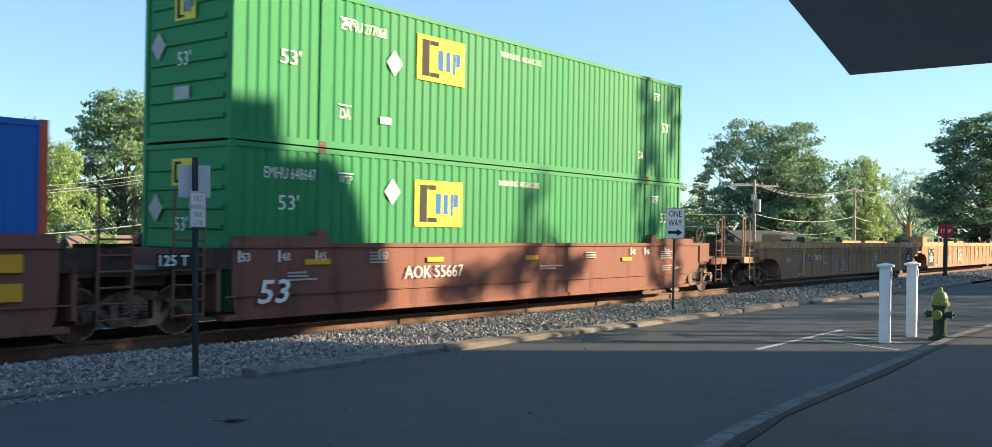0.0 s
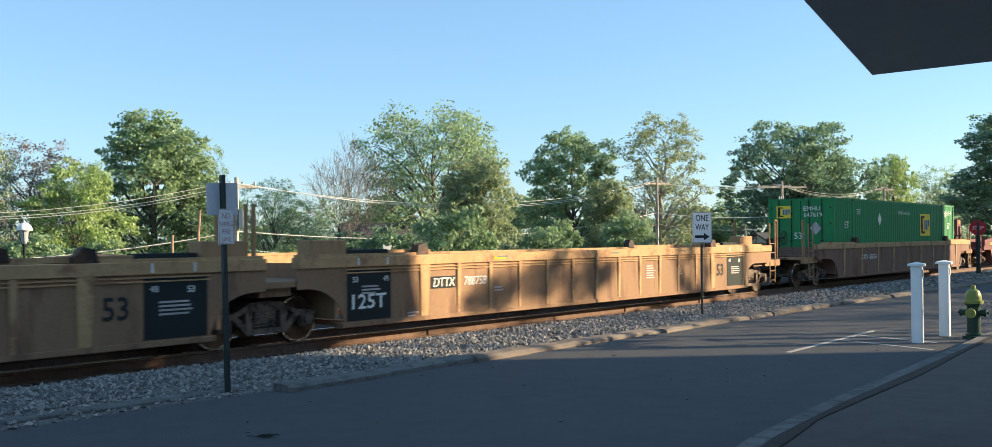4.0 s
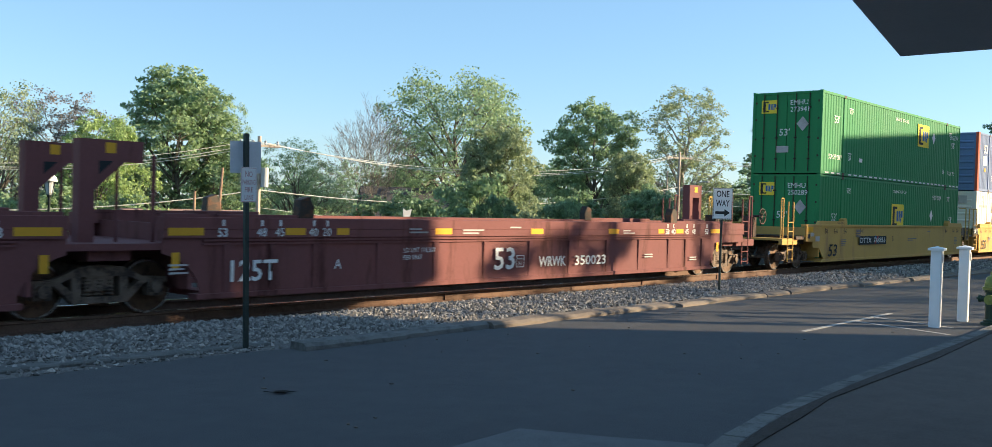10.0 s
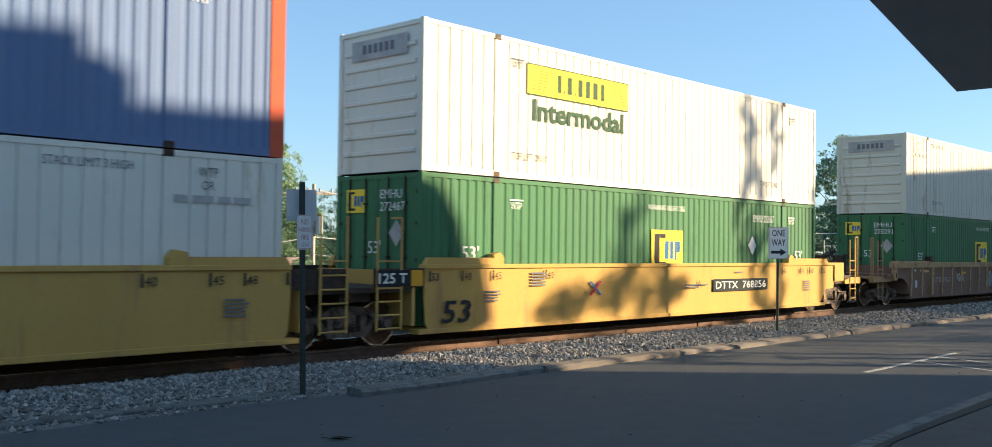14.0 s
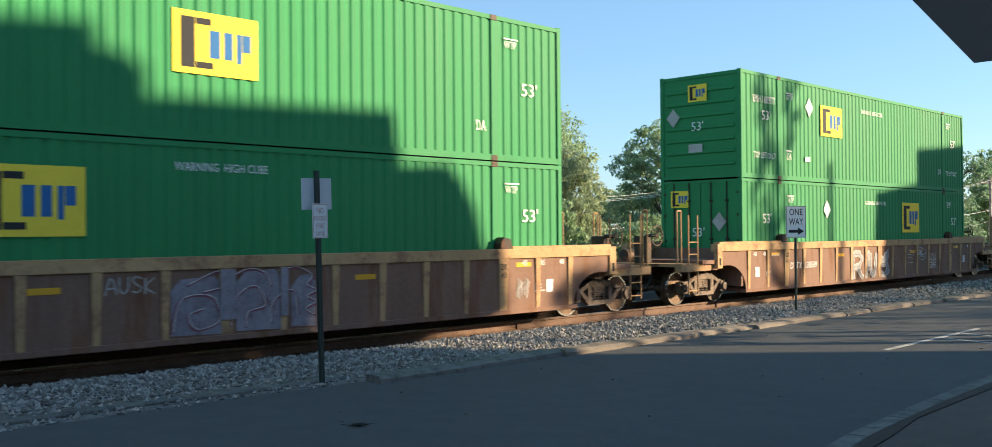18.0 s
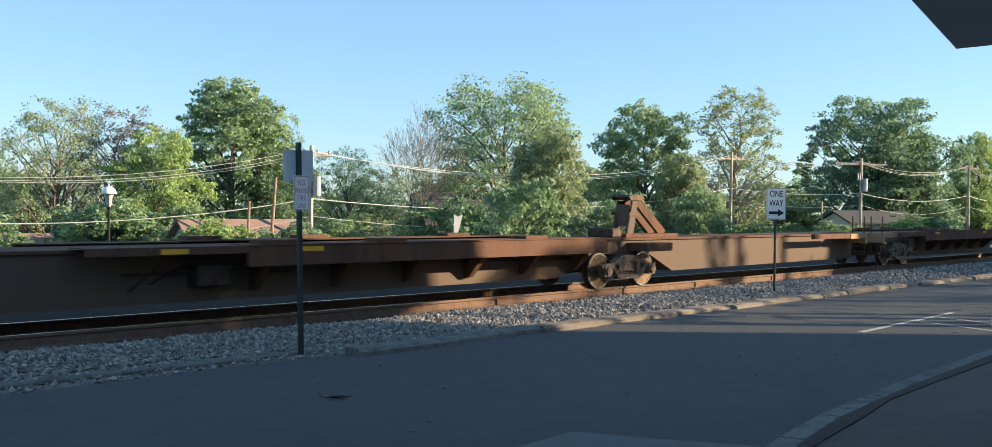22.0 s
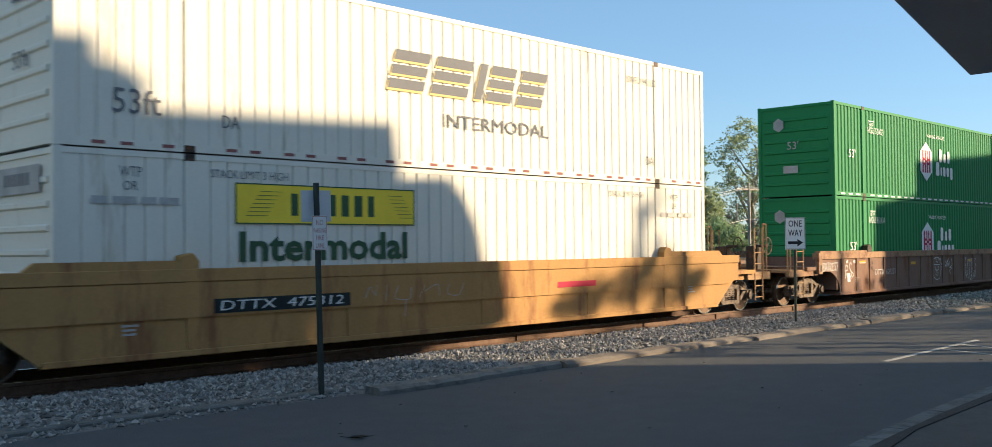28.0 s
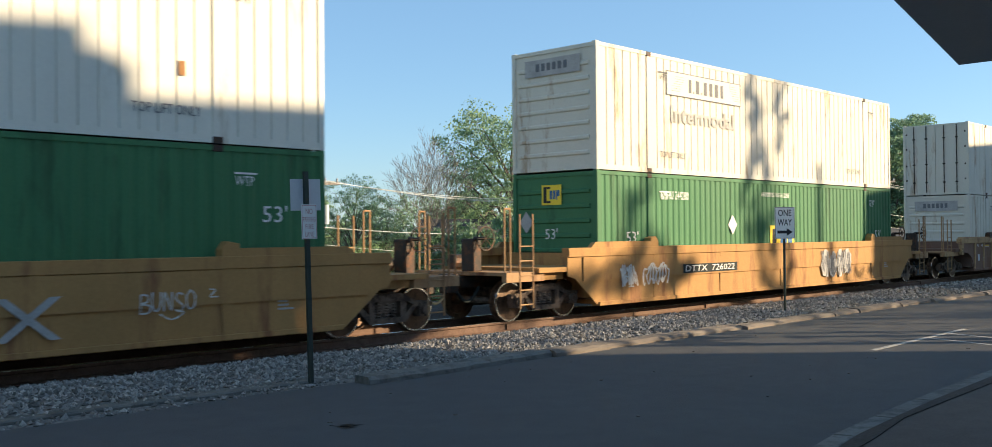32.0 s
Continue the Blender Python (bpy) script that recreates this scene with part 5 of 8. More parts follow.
        boxpart("locker", (*sorted((e * 7.0, e * 8.2)), -1.30, -0.9, 1.3, 1.62), brown_red, c, bevel=0.01)

# --- smooth yellow articulated wells
for i, (ends, letter) in enumerate((("ct", "B"), ("at", "C"), ("ac", "A"))):
    c = well_unit("smooth golden-yellow steel well car, loaded two high", "yellow", ends)
    rolls(c, (191.27, 210.54, 229.77)[i], RAIL_Z)
    px = (-4.85, None, 1.87)[i]
    if px is not None:
        car_plate(c, px, px + 2.85, 0.79, 1.11, plate_black, "black number panel")
        car_text(c, "DTTX  768856", px + 0.12, 0.86, 0.19, letter_white, 2.6)
    else:
        faded = mat("faded_red", (0.42, 0.09, 0.04), 0.6, 0, 0.3, 3, 20, bumps=0)
        for x0, w in ((0.56, 0.34), (1.14, 0.34), (1.74, 0.46)):
            plate("company_mark", rect(x0, x0 + w, 0.70, 1.19), -1.521, faded, c, "faded red block of a company mark")
    car_text(c, "53", -7.75, 0.42, 0.42, letter_dark, 0.75, 0.2)
    car_text(c, letter, -1.35 if i < 2 else 1.1, 0.9, 0.2, letter_dark)
    length_marks(c, letter_dark)
    length_marks(c, letter_dark, 5.6, (0, 1.1, 1.7, 2.5), ("40", "45", "48", "53"))
    if i:
        car_plate(c, -9.3, -8.52, 1.13, 1.42, plate_black)
        car_text(c, "125 T", -9.27, 1.19, 0.18, letter_white, 0.66)
        car_plate(c, -8.50, -8.22, 1.13, 1.42, reflector)
    else:
        car_plate(c, -9.5, -9.05, 1.28, 1.44, reflector, "orange reflector plate")
        car_plate(c, -9.5, -9.3, 1.05, 1.2, letter_dark)
        car_plate(c, -9.25, -8.98, 1.12, 1.24, letter_faded)
        car_plate(c, -8.85, -8.5, 0.95, 1.12, letter_faded)
        car_text(c, "CLEARANCE", -7.0, 1.55, 0.07, letter_dark, 0.7)
    for x, z, n, w in ((-5.2, 1.35, 5, 0.5), (0.5, 1.0, 2, 1.1), (-6.6, 1.0, 4, 0.5), (6.9, 1.0, 5, 0.5), (3.0, 1.3, 1, 0.5)):
        text_bars(c, x, z, n, w, letter_grey)
    for a in (1, -1):
        bm = bmesh.new()
        prism(bm, [(-3.05 - 0.22, 0.98 - a * 0.14), (-3.05 - 0.16, 0.98 - a * 0.16), (-3.05 + 0.22, 0.98 + a * 0.14), (-3.05 + 0.16, 0.98 + a * 0.16)], "y", -1.526, -1.521)
        part("crossed_mark", bm, logo_red if a > 0 else logo_blue, c)
stack(191.27, emp_box(green_paint, GREEN + ", half sunk", (-0.86, 0.56, 1.05, 2.02), "EMHU 250289", 2.30, 4.3, (4.15, 1.6), (-7.0, 1.30), (6.7, 1.30), doors=True),
      emp_box(green_paint, GREEN + ", white-dashed sill", (2.04, 3.49, 1.60, 2.55), "EMHU 273941", 2.20, 6.55, (4.15, 2.08), (-7.0, 1.85), (6.75, 1.80), top=True, dashes=True, doors=True, two=True))

JB = "white ribbed steel container with yellow framed band"
blue_c = container(blue_paint, "grey-blue steel container with orange corner posts and decal", "", post=blue_paint)
for e in (-1, 1):
    for s in (-1, 1):
        y0, y1 = sorted((s * (HW + 0.006), s * (HW - 0.12)))
        x0, x1 = sorted((e * (HL + 0.006), e * (HL - 0.26)))
        boxpart("corner_facing", (x0, x1, y0, y1, 0.0, CH), orange_post, blue_c, "orange corner post")
square_logo(blue_c, -5.37, -3.92, 1.62, 2.56)
stencil(blue_c, "53", -7.05, 1.92, 0.42, width=0.62)
plate("blank_plate", rect(-7.15, -6.55, 1.30, 1.78), FACE - 0.002, letter_white, blue_c)
plate("blank_plate", rect(-0.18, 0.22, 2.0, 2.38), FACE - 0.002, letter_white, blue_c)
for k in range(24):
    plate("painted_out_patch", rect(-2.95 + k * 0.245, -2.95 + k * 0.245 + (0.17 if k % 3 else 0.11), 1.15, 1.92), FACE - 0.001, blue_patch, blue_c, "bright blue painted-out band" if k == 0 else "")
plate("painted_out_patch", rect(4.12, 5.45, 2.32, 2.48), FACE - 0.001, letter_white, blue_c)
side_marks(blue_c)
plate("sticker", rect(-6.95, -6.68, 0.98, 1.16), FACE - 0.002, reflector, blue_c, "orange sticker")
plate("mark_bar", rect(-5.62, -5.28, 0.80, 0.83), FACE - 0.002, letter_white, blue_c)
plate("sticker", rect(-4.9, -4.7, 0.42, 0.47), FACE - 0.002, letter_white, blue_c)
plate("sticker", rect(-0.1, 0.22, 0.35, 0.47), FACE - 0.002, letter_faded, blue_c)
stencil(blue_c, "DA", -5.6, 0.55, 0.2, width=0.3)
letters("53", -HL - 0.03, 0.2, 1.85, 0.38, letter_white, blue_c, turn=-90)
endplate("blank_plate", rect(-0.25, 0.25, 1.25, 1.65), -HL - 0.012, letter_white, blue_c)
jb_low = white_container(JB + " in the well", white_box, (-5.23, -1.58, 1.86, 2.50), (-5.15, 1.27, 0.46, 3.45), limit=True, top=())
stack(210.54, jb_low, blue_c)
jb_up = white_container(JB + " on top", white_box, (-5.17, -1.62, 1.80, 2.46), (-4.97, 1.28, 0.44, 3.2))
stack(229.77, emp_box(green_dull, "dull green container with faded square decal", (-0.6, 0.76, 1.0, 1.98), "EMHU 272467", 2.30, 4.3, (4.25, 1.65), (-7.0, 1.25), (6.75, 1.25), doors=True), jb_up)

# --- single wells, ribbed
for s0, style, num, nx in ((253.07, "rib_brown", "DTTX  620117", -5.9), (276.27, "rib_brown", "", 0), (299.74, "rib_brown", "DTTX  620039", -5.93), (405.18, "rib_red", "DTTX  621124", -5.5),
                           (428.53, "worn", "DTTX  475312", -5.72), (451.94, "rib_dark", "DTTX  620251", -5.86), (475.53, "worn", "DTTX  469582", -5.30), (499.15, "worn", "DTTX  726022", -4.95), (523.0, "rib_brown", "DTTX  620508", -4.9)):
    c = well_unit({"rib_brown": "weathered brown ribbed well car with yellow top chord, loaded", "rib_dark": "rusty brown ribbed well car with white graffiti, loaded", "rib_red": "rusty brown ribbed well car with yellow ends, loaded two high",
                   "worn": "worn yellow sloped-end well car with graffiti, loaded"}[style], style, "cc")
    rolls(c, s0, RAIL_Z)
    if style == "worn":
        car_plate(c, nx - 0.05, nx + 2.5, 0.84, 1.06, plate_black, "black number panel")
        car_text(c, num, nx + 0.05, 0.88, 0.15, letter_white, 2.3, 0.15)
    else:
        if num:
            car_text(c, num, nx, 0.78, 0.18, letter_faded if s0 != 299.74 else letter_white, 1.55, 0.15)
        for e in (-1, 1):
            car_text(c, "20", e * 6.07 - 0.10, 1.12, 0.12, letter_dark)
            car_text(c, "40", e * 6.07 - 0.10, 0.95, 0.12, letter_dark)
        if style == "rib_red":
            car_plate(c, -5.4, -4.9, 1.05, 1.15, reflector, "yellow reflector", y=-1.482)
            car_plate(c, 3.0, 3.5, 1.05, 1.15, reflector, y=-1.482)
    for x, z, n, w in ((-7.2, 0.75, 3, 0.3), (7.0, 0.8, 3, 0.3), (-6.9, 1.2, 1, 0.5)):
        text_bars(c, x, z, n, w, letter_faded, y=-1.49)
    yy = -1.492 if style.startswith("rib") else -1.53
    if style in ("rib_brown", "rib_dark"):
        for x, z in ((-6.9, 1.16), (6.45, 1.16), (-2.95, 1.06), (2.45, 1.06)):
            car_plate(c, x, x + 0.44, z, z + 0.09, reflector, "yellow reflector", y=-1.484)
        for x, z in ((-7.75, 0.62), (7.35, 0.62)):
            car_plate(c, x, x + 0.2, z, z + 0.26, sign_back, "pale data plate", y=-1.484)
        for x in (-7.85, -7.35, 6.62, 7.15, 7.75):
            letters("45" if abs(x) < 7.2 else "48", x, -1.492, 1.18, 0.11, letter_white, c)
    if s0 == 253.07:
        scrawl(c, -3.6, -2.7, 0.75, 1.15, spray_white, 3, 0.016, yy)
        graffiti_piece(c, 0.2, 0.95, 0.45, 1.15, letter_faded, 5, 2, yy)
        graffiti_piece(c, 1.2, 1.95, 0.45, 1.15, letter_faded, 6, 2, yy)
    elif s0 == 276.27:
        sprayed(c, "AUSK", -1.90, -1.14, 1.02, 1.25, letter_faded, 0.012, yy)
        mauve = mat("mauve_spray", (0.25, 0.22, 0.25), 0.7, 0, 0.35, 2.5, 14, (0.15, 0.09, 0.10), 0.2, bumps=0)
        pink = mat("dark_pink_spray", (0.20, 0.07, 0.09), 0.7, 0, 0.3, 4, 20, bumps=0)
        for x0, x1, top in ((-0.93, -0.10, 1.22), (0.15, 0.96, 1.30), (1.15, 1.62, 1.20)):
            pts = [(x0, 0.36), (x1, 0.34), (x1, top - 0.12), (x1 - 0.12, top), (x0 + 0.16, top - 0.03), (x0, top - 0.2)]
            plate("graffiti", pts, yy, mauve, c, "sprayed mauve graffiti fill", 0.002)
        for x, w in ((0.0, 0.13), (1.012, 0.07)):
            plate("graffiti", rect(x - w, x + w, 0.55, 1.32), -1.521, mauve, c, "sprayed mauve graffiti fill", 0.002)
        for line in ([(0, .05), (.04, .5), (.14, .62), (.27, .55), (.30, .2), (.16, .08), (.10, .3), (.2, .4)], [(.10, .78), (.3, .98), (.34, .75), (.2, .66)], [(.38, .1), (.42, .55), (.55, .72), (.62, .4), (.50, .3), (.48, .06)],
                     [(.36, .85), (.5, 1.0), (.62, .92), (.66, .7)], [(.66, .1), (.68, .45), (.82, .62), (.86, .2)], [(.72, .95), (.86, 1.0), (.97, .85), (.93, .7), (1, .6), (.93, .5), (1, .4), (.92, .3), (.98, .18)]):
            tag(c, -0.93, 1.66, 0.34, 1.30, [line], pink, 0.022, yy - 0.006)
            tag(c, -0.90, 1.63, 0.36, 1.32, [line], spray_white, 0.007, yy - 0.010)
        scrawl(c, 6.4, 6.85, 0.5, 0.95, letter_faded, 8, 0.010, yy, 5)
    elif s0 == 299.74:
        silver = mat("silver_spray", (0.33, 0.31, 0.30), 0.7, 0, 0.3, 5, 24, bumps=0)
        block_letter(c, -2.02, 0.86, 0.34, 0.80, [[(.14, 0), (.10, .98), (.62, .98), (.86, .76), (.62, .48), (.14, .44)], [(.46, .44), (.90, .0)]], silver, yy)
        block_letter(c, -1.06, 0.86, 0.34, 0.80, [[(.08, .0), (.22, .98), (.42, .90), (.50, .10)], [(.50, .10), (.80, .16), (.95, .98)], [(.18, .42), (.42, .40)]], silver, yy)
        block_letter(c, -0.04, 0.80, 0.34, 0.80, [[(.12, .85), (.34, .66), (.86, 1.0), (.70, .55), (.22, .52)], [(.70, .50), (.88, .30), (.56, .06), (.20, .10)]], silver, yy)
        tag(c, 2.17, 2.74, 0.66, 1.16, [[(.2, .75), (.4, 1), (.7, .95), (.72, .7), (.2, .7)], [(.1, .45), (.5, .52), (.8, .42)], [(.1, .1), (.5, .16), (.9, .12)], [(1, .95), (.96, .6)]], spray_white, 0.008, yy)
        sprayed(c, "UBE", 3.12, 3.52, 0.98, 1.16, spray_white, 0.010, yy)
        tag(c, 3.12, 3.80, 0.84, 1.18, [[(0, .6), (.5, .45), (1, .55), (.3, .3), (.9, .25)], [(-.05, .9), (.1, 1.2), (.5, 1.1), (1.05, .8), (.9, .05), (.4, -.1), (.1, .2)]], spray_blue, 0.012, yy - 0.004)
        sprayed(c, "AUSU", 4.05, 4.70, 0.80, 1.02, spray_white, 0.011, yy)
        tag(c, 4.05, 4.80, 0.50, 0.82, [[(.0, .9), (.95, .95), (.1, .6), (.9, .62), (.15, .3), (.85, .35), (.1, .05), (.9, .1)]], spray_white, 0.010, yy - 0.003)
    elif s0 == 405.18:
        scrawl(c, -5.5, -4.6, 0.35, 0.8, letter_faded, 17, 0.02, yy)
        for e in (-1, 1):
            pts = [(e * x, z) for x, z in ((8.10, 0.33), (8.10, 1.31), (9.40, 1.31), (9.40, 1.00), (9.05, 0.985), (8.75, 0.93), (8.45, 0.76), (8.27, 0.52), (8.23, 0.33))]
            plate("end_panel", pts, -1.482, yellow_dull, c, "dull yellow end panel")
        text_bars(c, 6.7, 1.2, 1, 0.3, letter_dark, y=-1.49)
        text_bars(c, 7.3, 0.8, 3, 0.3, letter_dark, y=-1.49)
    elif s0 == 428.53:
        for k, line in enumerate(([(0, .3), (.04, .9), (.09, .4), (.1, 1)], [(.2, 1), (.18, .1)], [(.3, .9), (.27, .2), (.4, .1), (.42, .8)], [(.55, .9), (.5, .1)], [(.55, .5), (.68, .9), (.7, .2)], [(.8, .9), (.78, .3), (.9, .2), (.95, .9)], [(.37, .1), (.36, -.9)])):
            tag(c, -2.9, -0.45, 0.86, 1.16, [line], letter_faded, 0.008, yy)
        car_plate(c, 2.14, 3.40, 0.94, 1.06, logo_red, "red reflective strip")
    elif s0 == 451.94:
        tag(c, -0.99, -0.26, 0.47, 1.27, [[(.1, .68), (.12, .9), (.5, 1), (.82, .92), (.9, .68), (.1, .68)], [(.02, .66), (.05, .3), (.2, .08), (.55, .0), (.85, .1), (.92, .4), (.9, .66)], [(.25, .6), (.35, .45), (.5, .42), (.66, .45), (.72, .6)],
                                         [(.42, .4), (.36, .22), (.62, .22), (.58, .4)], [(.8, .85), (.98, .95), (.9, .75)], [(.4, .95), (.45, .8), (.62, .78), (.66, .94)], [(1.05, .8), (1.1, .55), (1.06, .4)]], spray_white, 0.014, yy)
        tag(c, 0.16, 0.85, 0.64, 1.23, [[(.02, .95), (.15, .6), (.02, .5), (.3, .85), (.2, .45), (.4, .9), (.36, .5), (.6, .8), (.5, .45)], [(.45, .98), (.5, .9)], [(.9, .95), (.95, .55), (.6, .4), (.95, .35), (.62, .2), (.8, -.02)]], spray_white, 0.013, yy)
        tag(c, 2.15, 3.25, 0.39, 1.22, [[(.0, .95), (.12, 1), (.04, .8), (.02, .3), (.12, .1), (.2, .7), (.28, .9), (.22, .2), (.34, .05), (.4, .8), (.48, .95), (.42, .1), (.55, .05), (.58, .8), (.66, .9), (.62, .1), (.74, .05), (.8, .7), (.86, .1), (.94, .3), (.92, .7)],
                                        [(.84, .95), (1, .9), (.86, .75), (1, .65), (.9, .5)], [(1.06, .6), (1.08, .58)]], spray_white, 0.013, yy)
        tag(c, 7.15, 7.80, 0.66, 1.07, [[(0, .6), (.3, .7), (.1, .3), (.45, .9), (.35, .2), (.6, .8), (.55, .3), (1, .85)], [(.0, .3), (.95, .4)], [(.2, .05), (.4, .15), (.7, .0)]], spray_white, 0.014, yy)
        sprayed(c, "BATRES", -9.36, -8.50, 0.98, 1.22, spray_white, 0.014, yy)
        tag(c, -8.56, -8.38, 0.84, 1.22, [[(.1, .9), (.9, 1), (.6, .5), (.5, .3)], [(.45, .05), (.5, .0)]], spray_white, 0.014, yy)
        sprayed(c, "RS", -7.92, -7.40, 0.74, 1.18, spray_white, 0.015, yy)
        tag(c, -7.6, -7.3, 0.68, 0.95, [[(.2, .9), (.9, .6), (.3, .1)]], spray_white, 0.013, yy - 0.004)
    elif s0 == 475.53:
        graffiti_piece(c, -2.45, 1.25, 0.26, 1.30, mat("faded_yellow_spray", (0.50, 0.42, 0.22), 0.75, 0, 0.25, 4, 30, bumps=0), 60, 5, yy, letter_dark)
        for k in range(5):
            scrawl(c, -2.45 + k * 0.72, -1.6 + k * 0.72, 0.30, 1.28, spray_white if k % 2 else letter_dark, 66 + k, 0.02, yy - 0.012, 5)
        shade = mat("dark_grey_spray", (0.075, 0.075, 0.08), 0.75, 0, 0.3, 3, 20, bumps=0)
        for k, pts in enumerate(([(-8.35, 0.40), (-7.75, 0.36), (-7.72, 1.05), (-7.9, 1.18), (-8.2, 1.12), (-8.1, 0.75), (-8.45, 0.6)], [(-7.68, 0.36), (-7.1, 0.36), (-7.05, 1.0), (-7.3, 1.2), (-7.66, 1.2)], [(-7.02, 0.38), (-6.45, 0.42), (-6.42, 0.9), (-6.6, 0.8), (-6.98, 0.95)])):
            plate("graffiti", pts, yy - 0.001 * k, shade, c, "dark sprayed graffiti letter", 0.002)
            ribbon(c, [p for i in range(len(pts)) for p in [pts[i]]] + [pts[0]], letter_faded, 0.010, yy - 0.006 - 0.001 * k)
        sprayed(c, "BUNSO", 4.65, 5.55, 0.74, 1.02, spray_white, 0.014, yy)
        tag(c, 4.95, 5.90, 0.62, 1.06, [[(.0, .2), (.2, .0), (.4, .2), (.3, .3)], [(.85, .95), (.95, .9), (.86, .7), (1, .68)], [(.5, .9), (.52, .98)]], spray_white, 0.013, yy - 0.006)
        for a in (1, -1):
            plate("company_mark", [(3.1 + a * 0.36 - 0.08, 0.46), (3.1 + a * 0.36 + 0.08, 0.46), (3.1 - a * 0.36 + 0.08, 1.04), (3.1 - a * 0.36 - 0.08, 1.04)], yy - 0.001 * (a + 1), letter_faded, c, "faded pale company mark")
    elif s0 == 499.15:
        for k, (x0, x1) in enumerate(((-7.6, -6.9), (-6.7, -5.6))):
            scrawl(c, x0, x1, 0.6, 1.15, spray_white, 80 + k, 0.025, yy, 7)
        graffiti_piece(c, 2.4, 4.4, 0.45, 1.3, letter_faded, 82, 4, yy)
stack(253.07, emp_box(green_dull, "dull green container with pale square decal", (-0.81, 0.62, 1.05, 2.0), "EMHU 275291", 2.28, 4.49, (4.17, 1.7), (-7.0, 1.25), (6.7, 1.25), doors=True),
      white_container("white steel container with outlined band and dark word", white_worn, (1.59, 5.21, 1.80, 2.46), (1.69, 1.28, 0.46, 3.48), white_worn, letter_grey, limit=True))
stack(276.27, emp_box(green_paint, GREEN + " and number", (-3.57, -2.09, 1.48, 2.45), "EMHU 650000", 2.22, -7.44, (-4.29, 2.12), (-7.0, 1.68), (6.85, 1.70)),
      emp_box(green_paint, GREEN + " at mid-height", (-0.78, 0.68, 1.02, 1.98), "EMHU 265003", 2.22, -5.69, (-4.28, 1.82), (-7.0, 1.36), (6.85, 1.36), two=True))
stack(299.74, emp_box(green_paint, GREEN + " towards one end", (2.30, 3.74, 1.40, 2.42), None, dia=(-3.21, 2.12, 0.27), b53=(-7.0, 1.7), r53=(6.75, 1.66), warn=(-0.6, 2.30), doors=True),
      emp_box(green_paint, GREEN + " and number", (-3.56, -2.15, 1.40, 2.32), "EMHU 685977", 2.08, -7.46, (-4.27, 2.18, 0.28), (-7.0, 1.62), (6.75, 1.62), (-0.8, 2.28), top=True, two=True))

jb9 = white_container(JB + " in the well", white_box, (-4.99, -1.32, 1.93, 2.60), (-4.77, 1.36, 0.44, 3.25), limit=True, top=())
diamond(jb9, 0.3, 2.05, 0.3, tint=white_worn)
jb9u = white_container(JB + " on top", white_box, (-4.94, -1.31, 1.85, 2.56), (-4.74, 1.33, 0.48, 3.25))
diamond(jb9u, 0.31, 2.05, 0.3, tint=white_worn); diamond(jb9u, 0.31, 0.65, 0.3, tint=white_worn)
stack(405.18, jb9, jb9u)

dull_red = mat("dull_red_tape", (0.26, 0.10, 0.09), 0.7, 0, 0.2, 3, 30, bumps=0)
sw = container(white_box, "white steel container with slanted dark block lettering", "white containers on the train", pitch=0.27, depth=0.02, flat=0.8)
gold_edge = mat("pale_gold_edge", (0.62, 0.47, 0.20), 0.7, 0, 0.1, 3, 30, bumps=0)
xx = -2.2
for wd in (0.95, 1.05, 0.24, 0.80, 0.85):
    for z0, z1 in ((1.42, 1.60), (1.69, 1.86), (1.95, 2.14)) if wd > 0.3 else ((1.42, 2.14),):
        pts = [(xx + 0.30 * (z0 - 1.42), z0), (xx + wd * 0.9 + 0.30 * (z0 - 1.42), z0), (xx + wd * 0.9 + 0.30 * (z1 - 1.42), z1), (xx + 0.30 * (z1 - 1.42), z1)]
        stripe = plate("slanted_block", pts, FACE - 0.003, letter_grey, sw, "slanted grey block of company lettering", 0.003)
        plate("gold_edge", [(x - 0.035, z - 0.045) for x, z in pts], FACE - 0.001, gold_edge, stripe, "pale gold offset edge", 0.001)
    xx += wd + 0.08
stencil(sw, "INTERMODAL", -0.86, 0.80, 0.26, letter_grey, 3.0)
stencil(sw, "53ft", -7.25, 0.52, 0.36, letter_grey, 0.75)
stencil(sw, "SWFU 941132", 4.9, 2.3, 0.16, letter_grey, 1.15)
stencil(sw, "DA", -5.5, 0.42, 0.2, letter_grey, 0.3)
stencil(sw, "DA", 5.6, 0.42, 0.2, letter_grey, 0.3)
for k in range(15):
    for dx in (0, 0.42):
        x = -7.55 + k * 1.06 + dx
        if min(abs(x + 6.05), abs(x - 6.05)) > 0.25:
            plate("reflective_dash", rect(x, x + 0.19, 0.05, 0.10), FACE - 0.001, dull_red, sw)
bm = bmesh.new()
for i in range(5):
    prism(bm, rect(0.1 - i * 0.17 + 0.0, 0.1 - i * 0.17 + 0.12, 2.2, 2.38), "x", -HL - 0.02, -HL - 0.012)
part("block_lettering", bm, letter_grey, sw)
letters("53ft", -HL - 0.013, 0.2, 1.2, 0.26, letter_grey, sw, turn=-90)
stack(428.53, white_container(JB + " in the well", white_box, (-5.28, -1.59, 1.85, 2.50), (-5.21, 1.27, 0.46, 3.45), limit=True, top=()), sw)


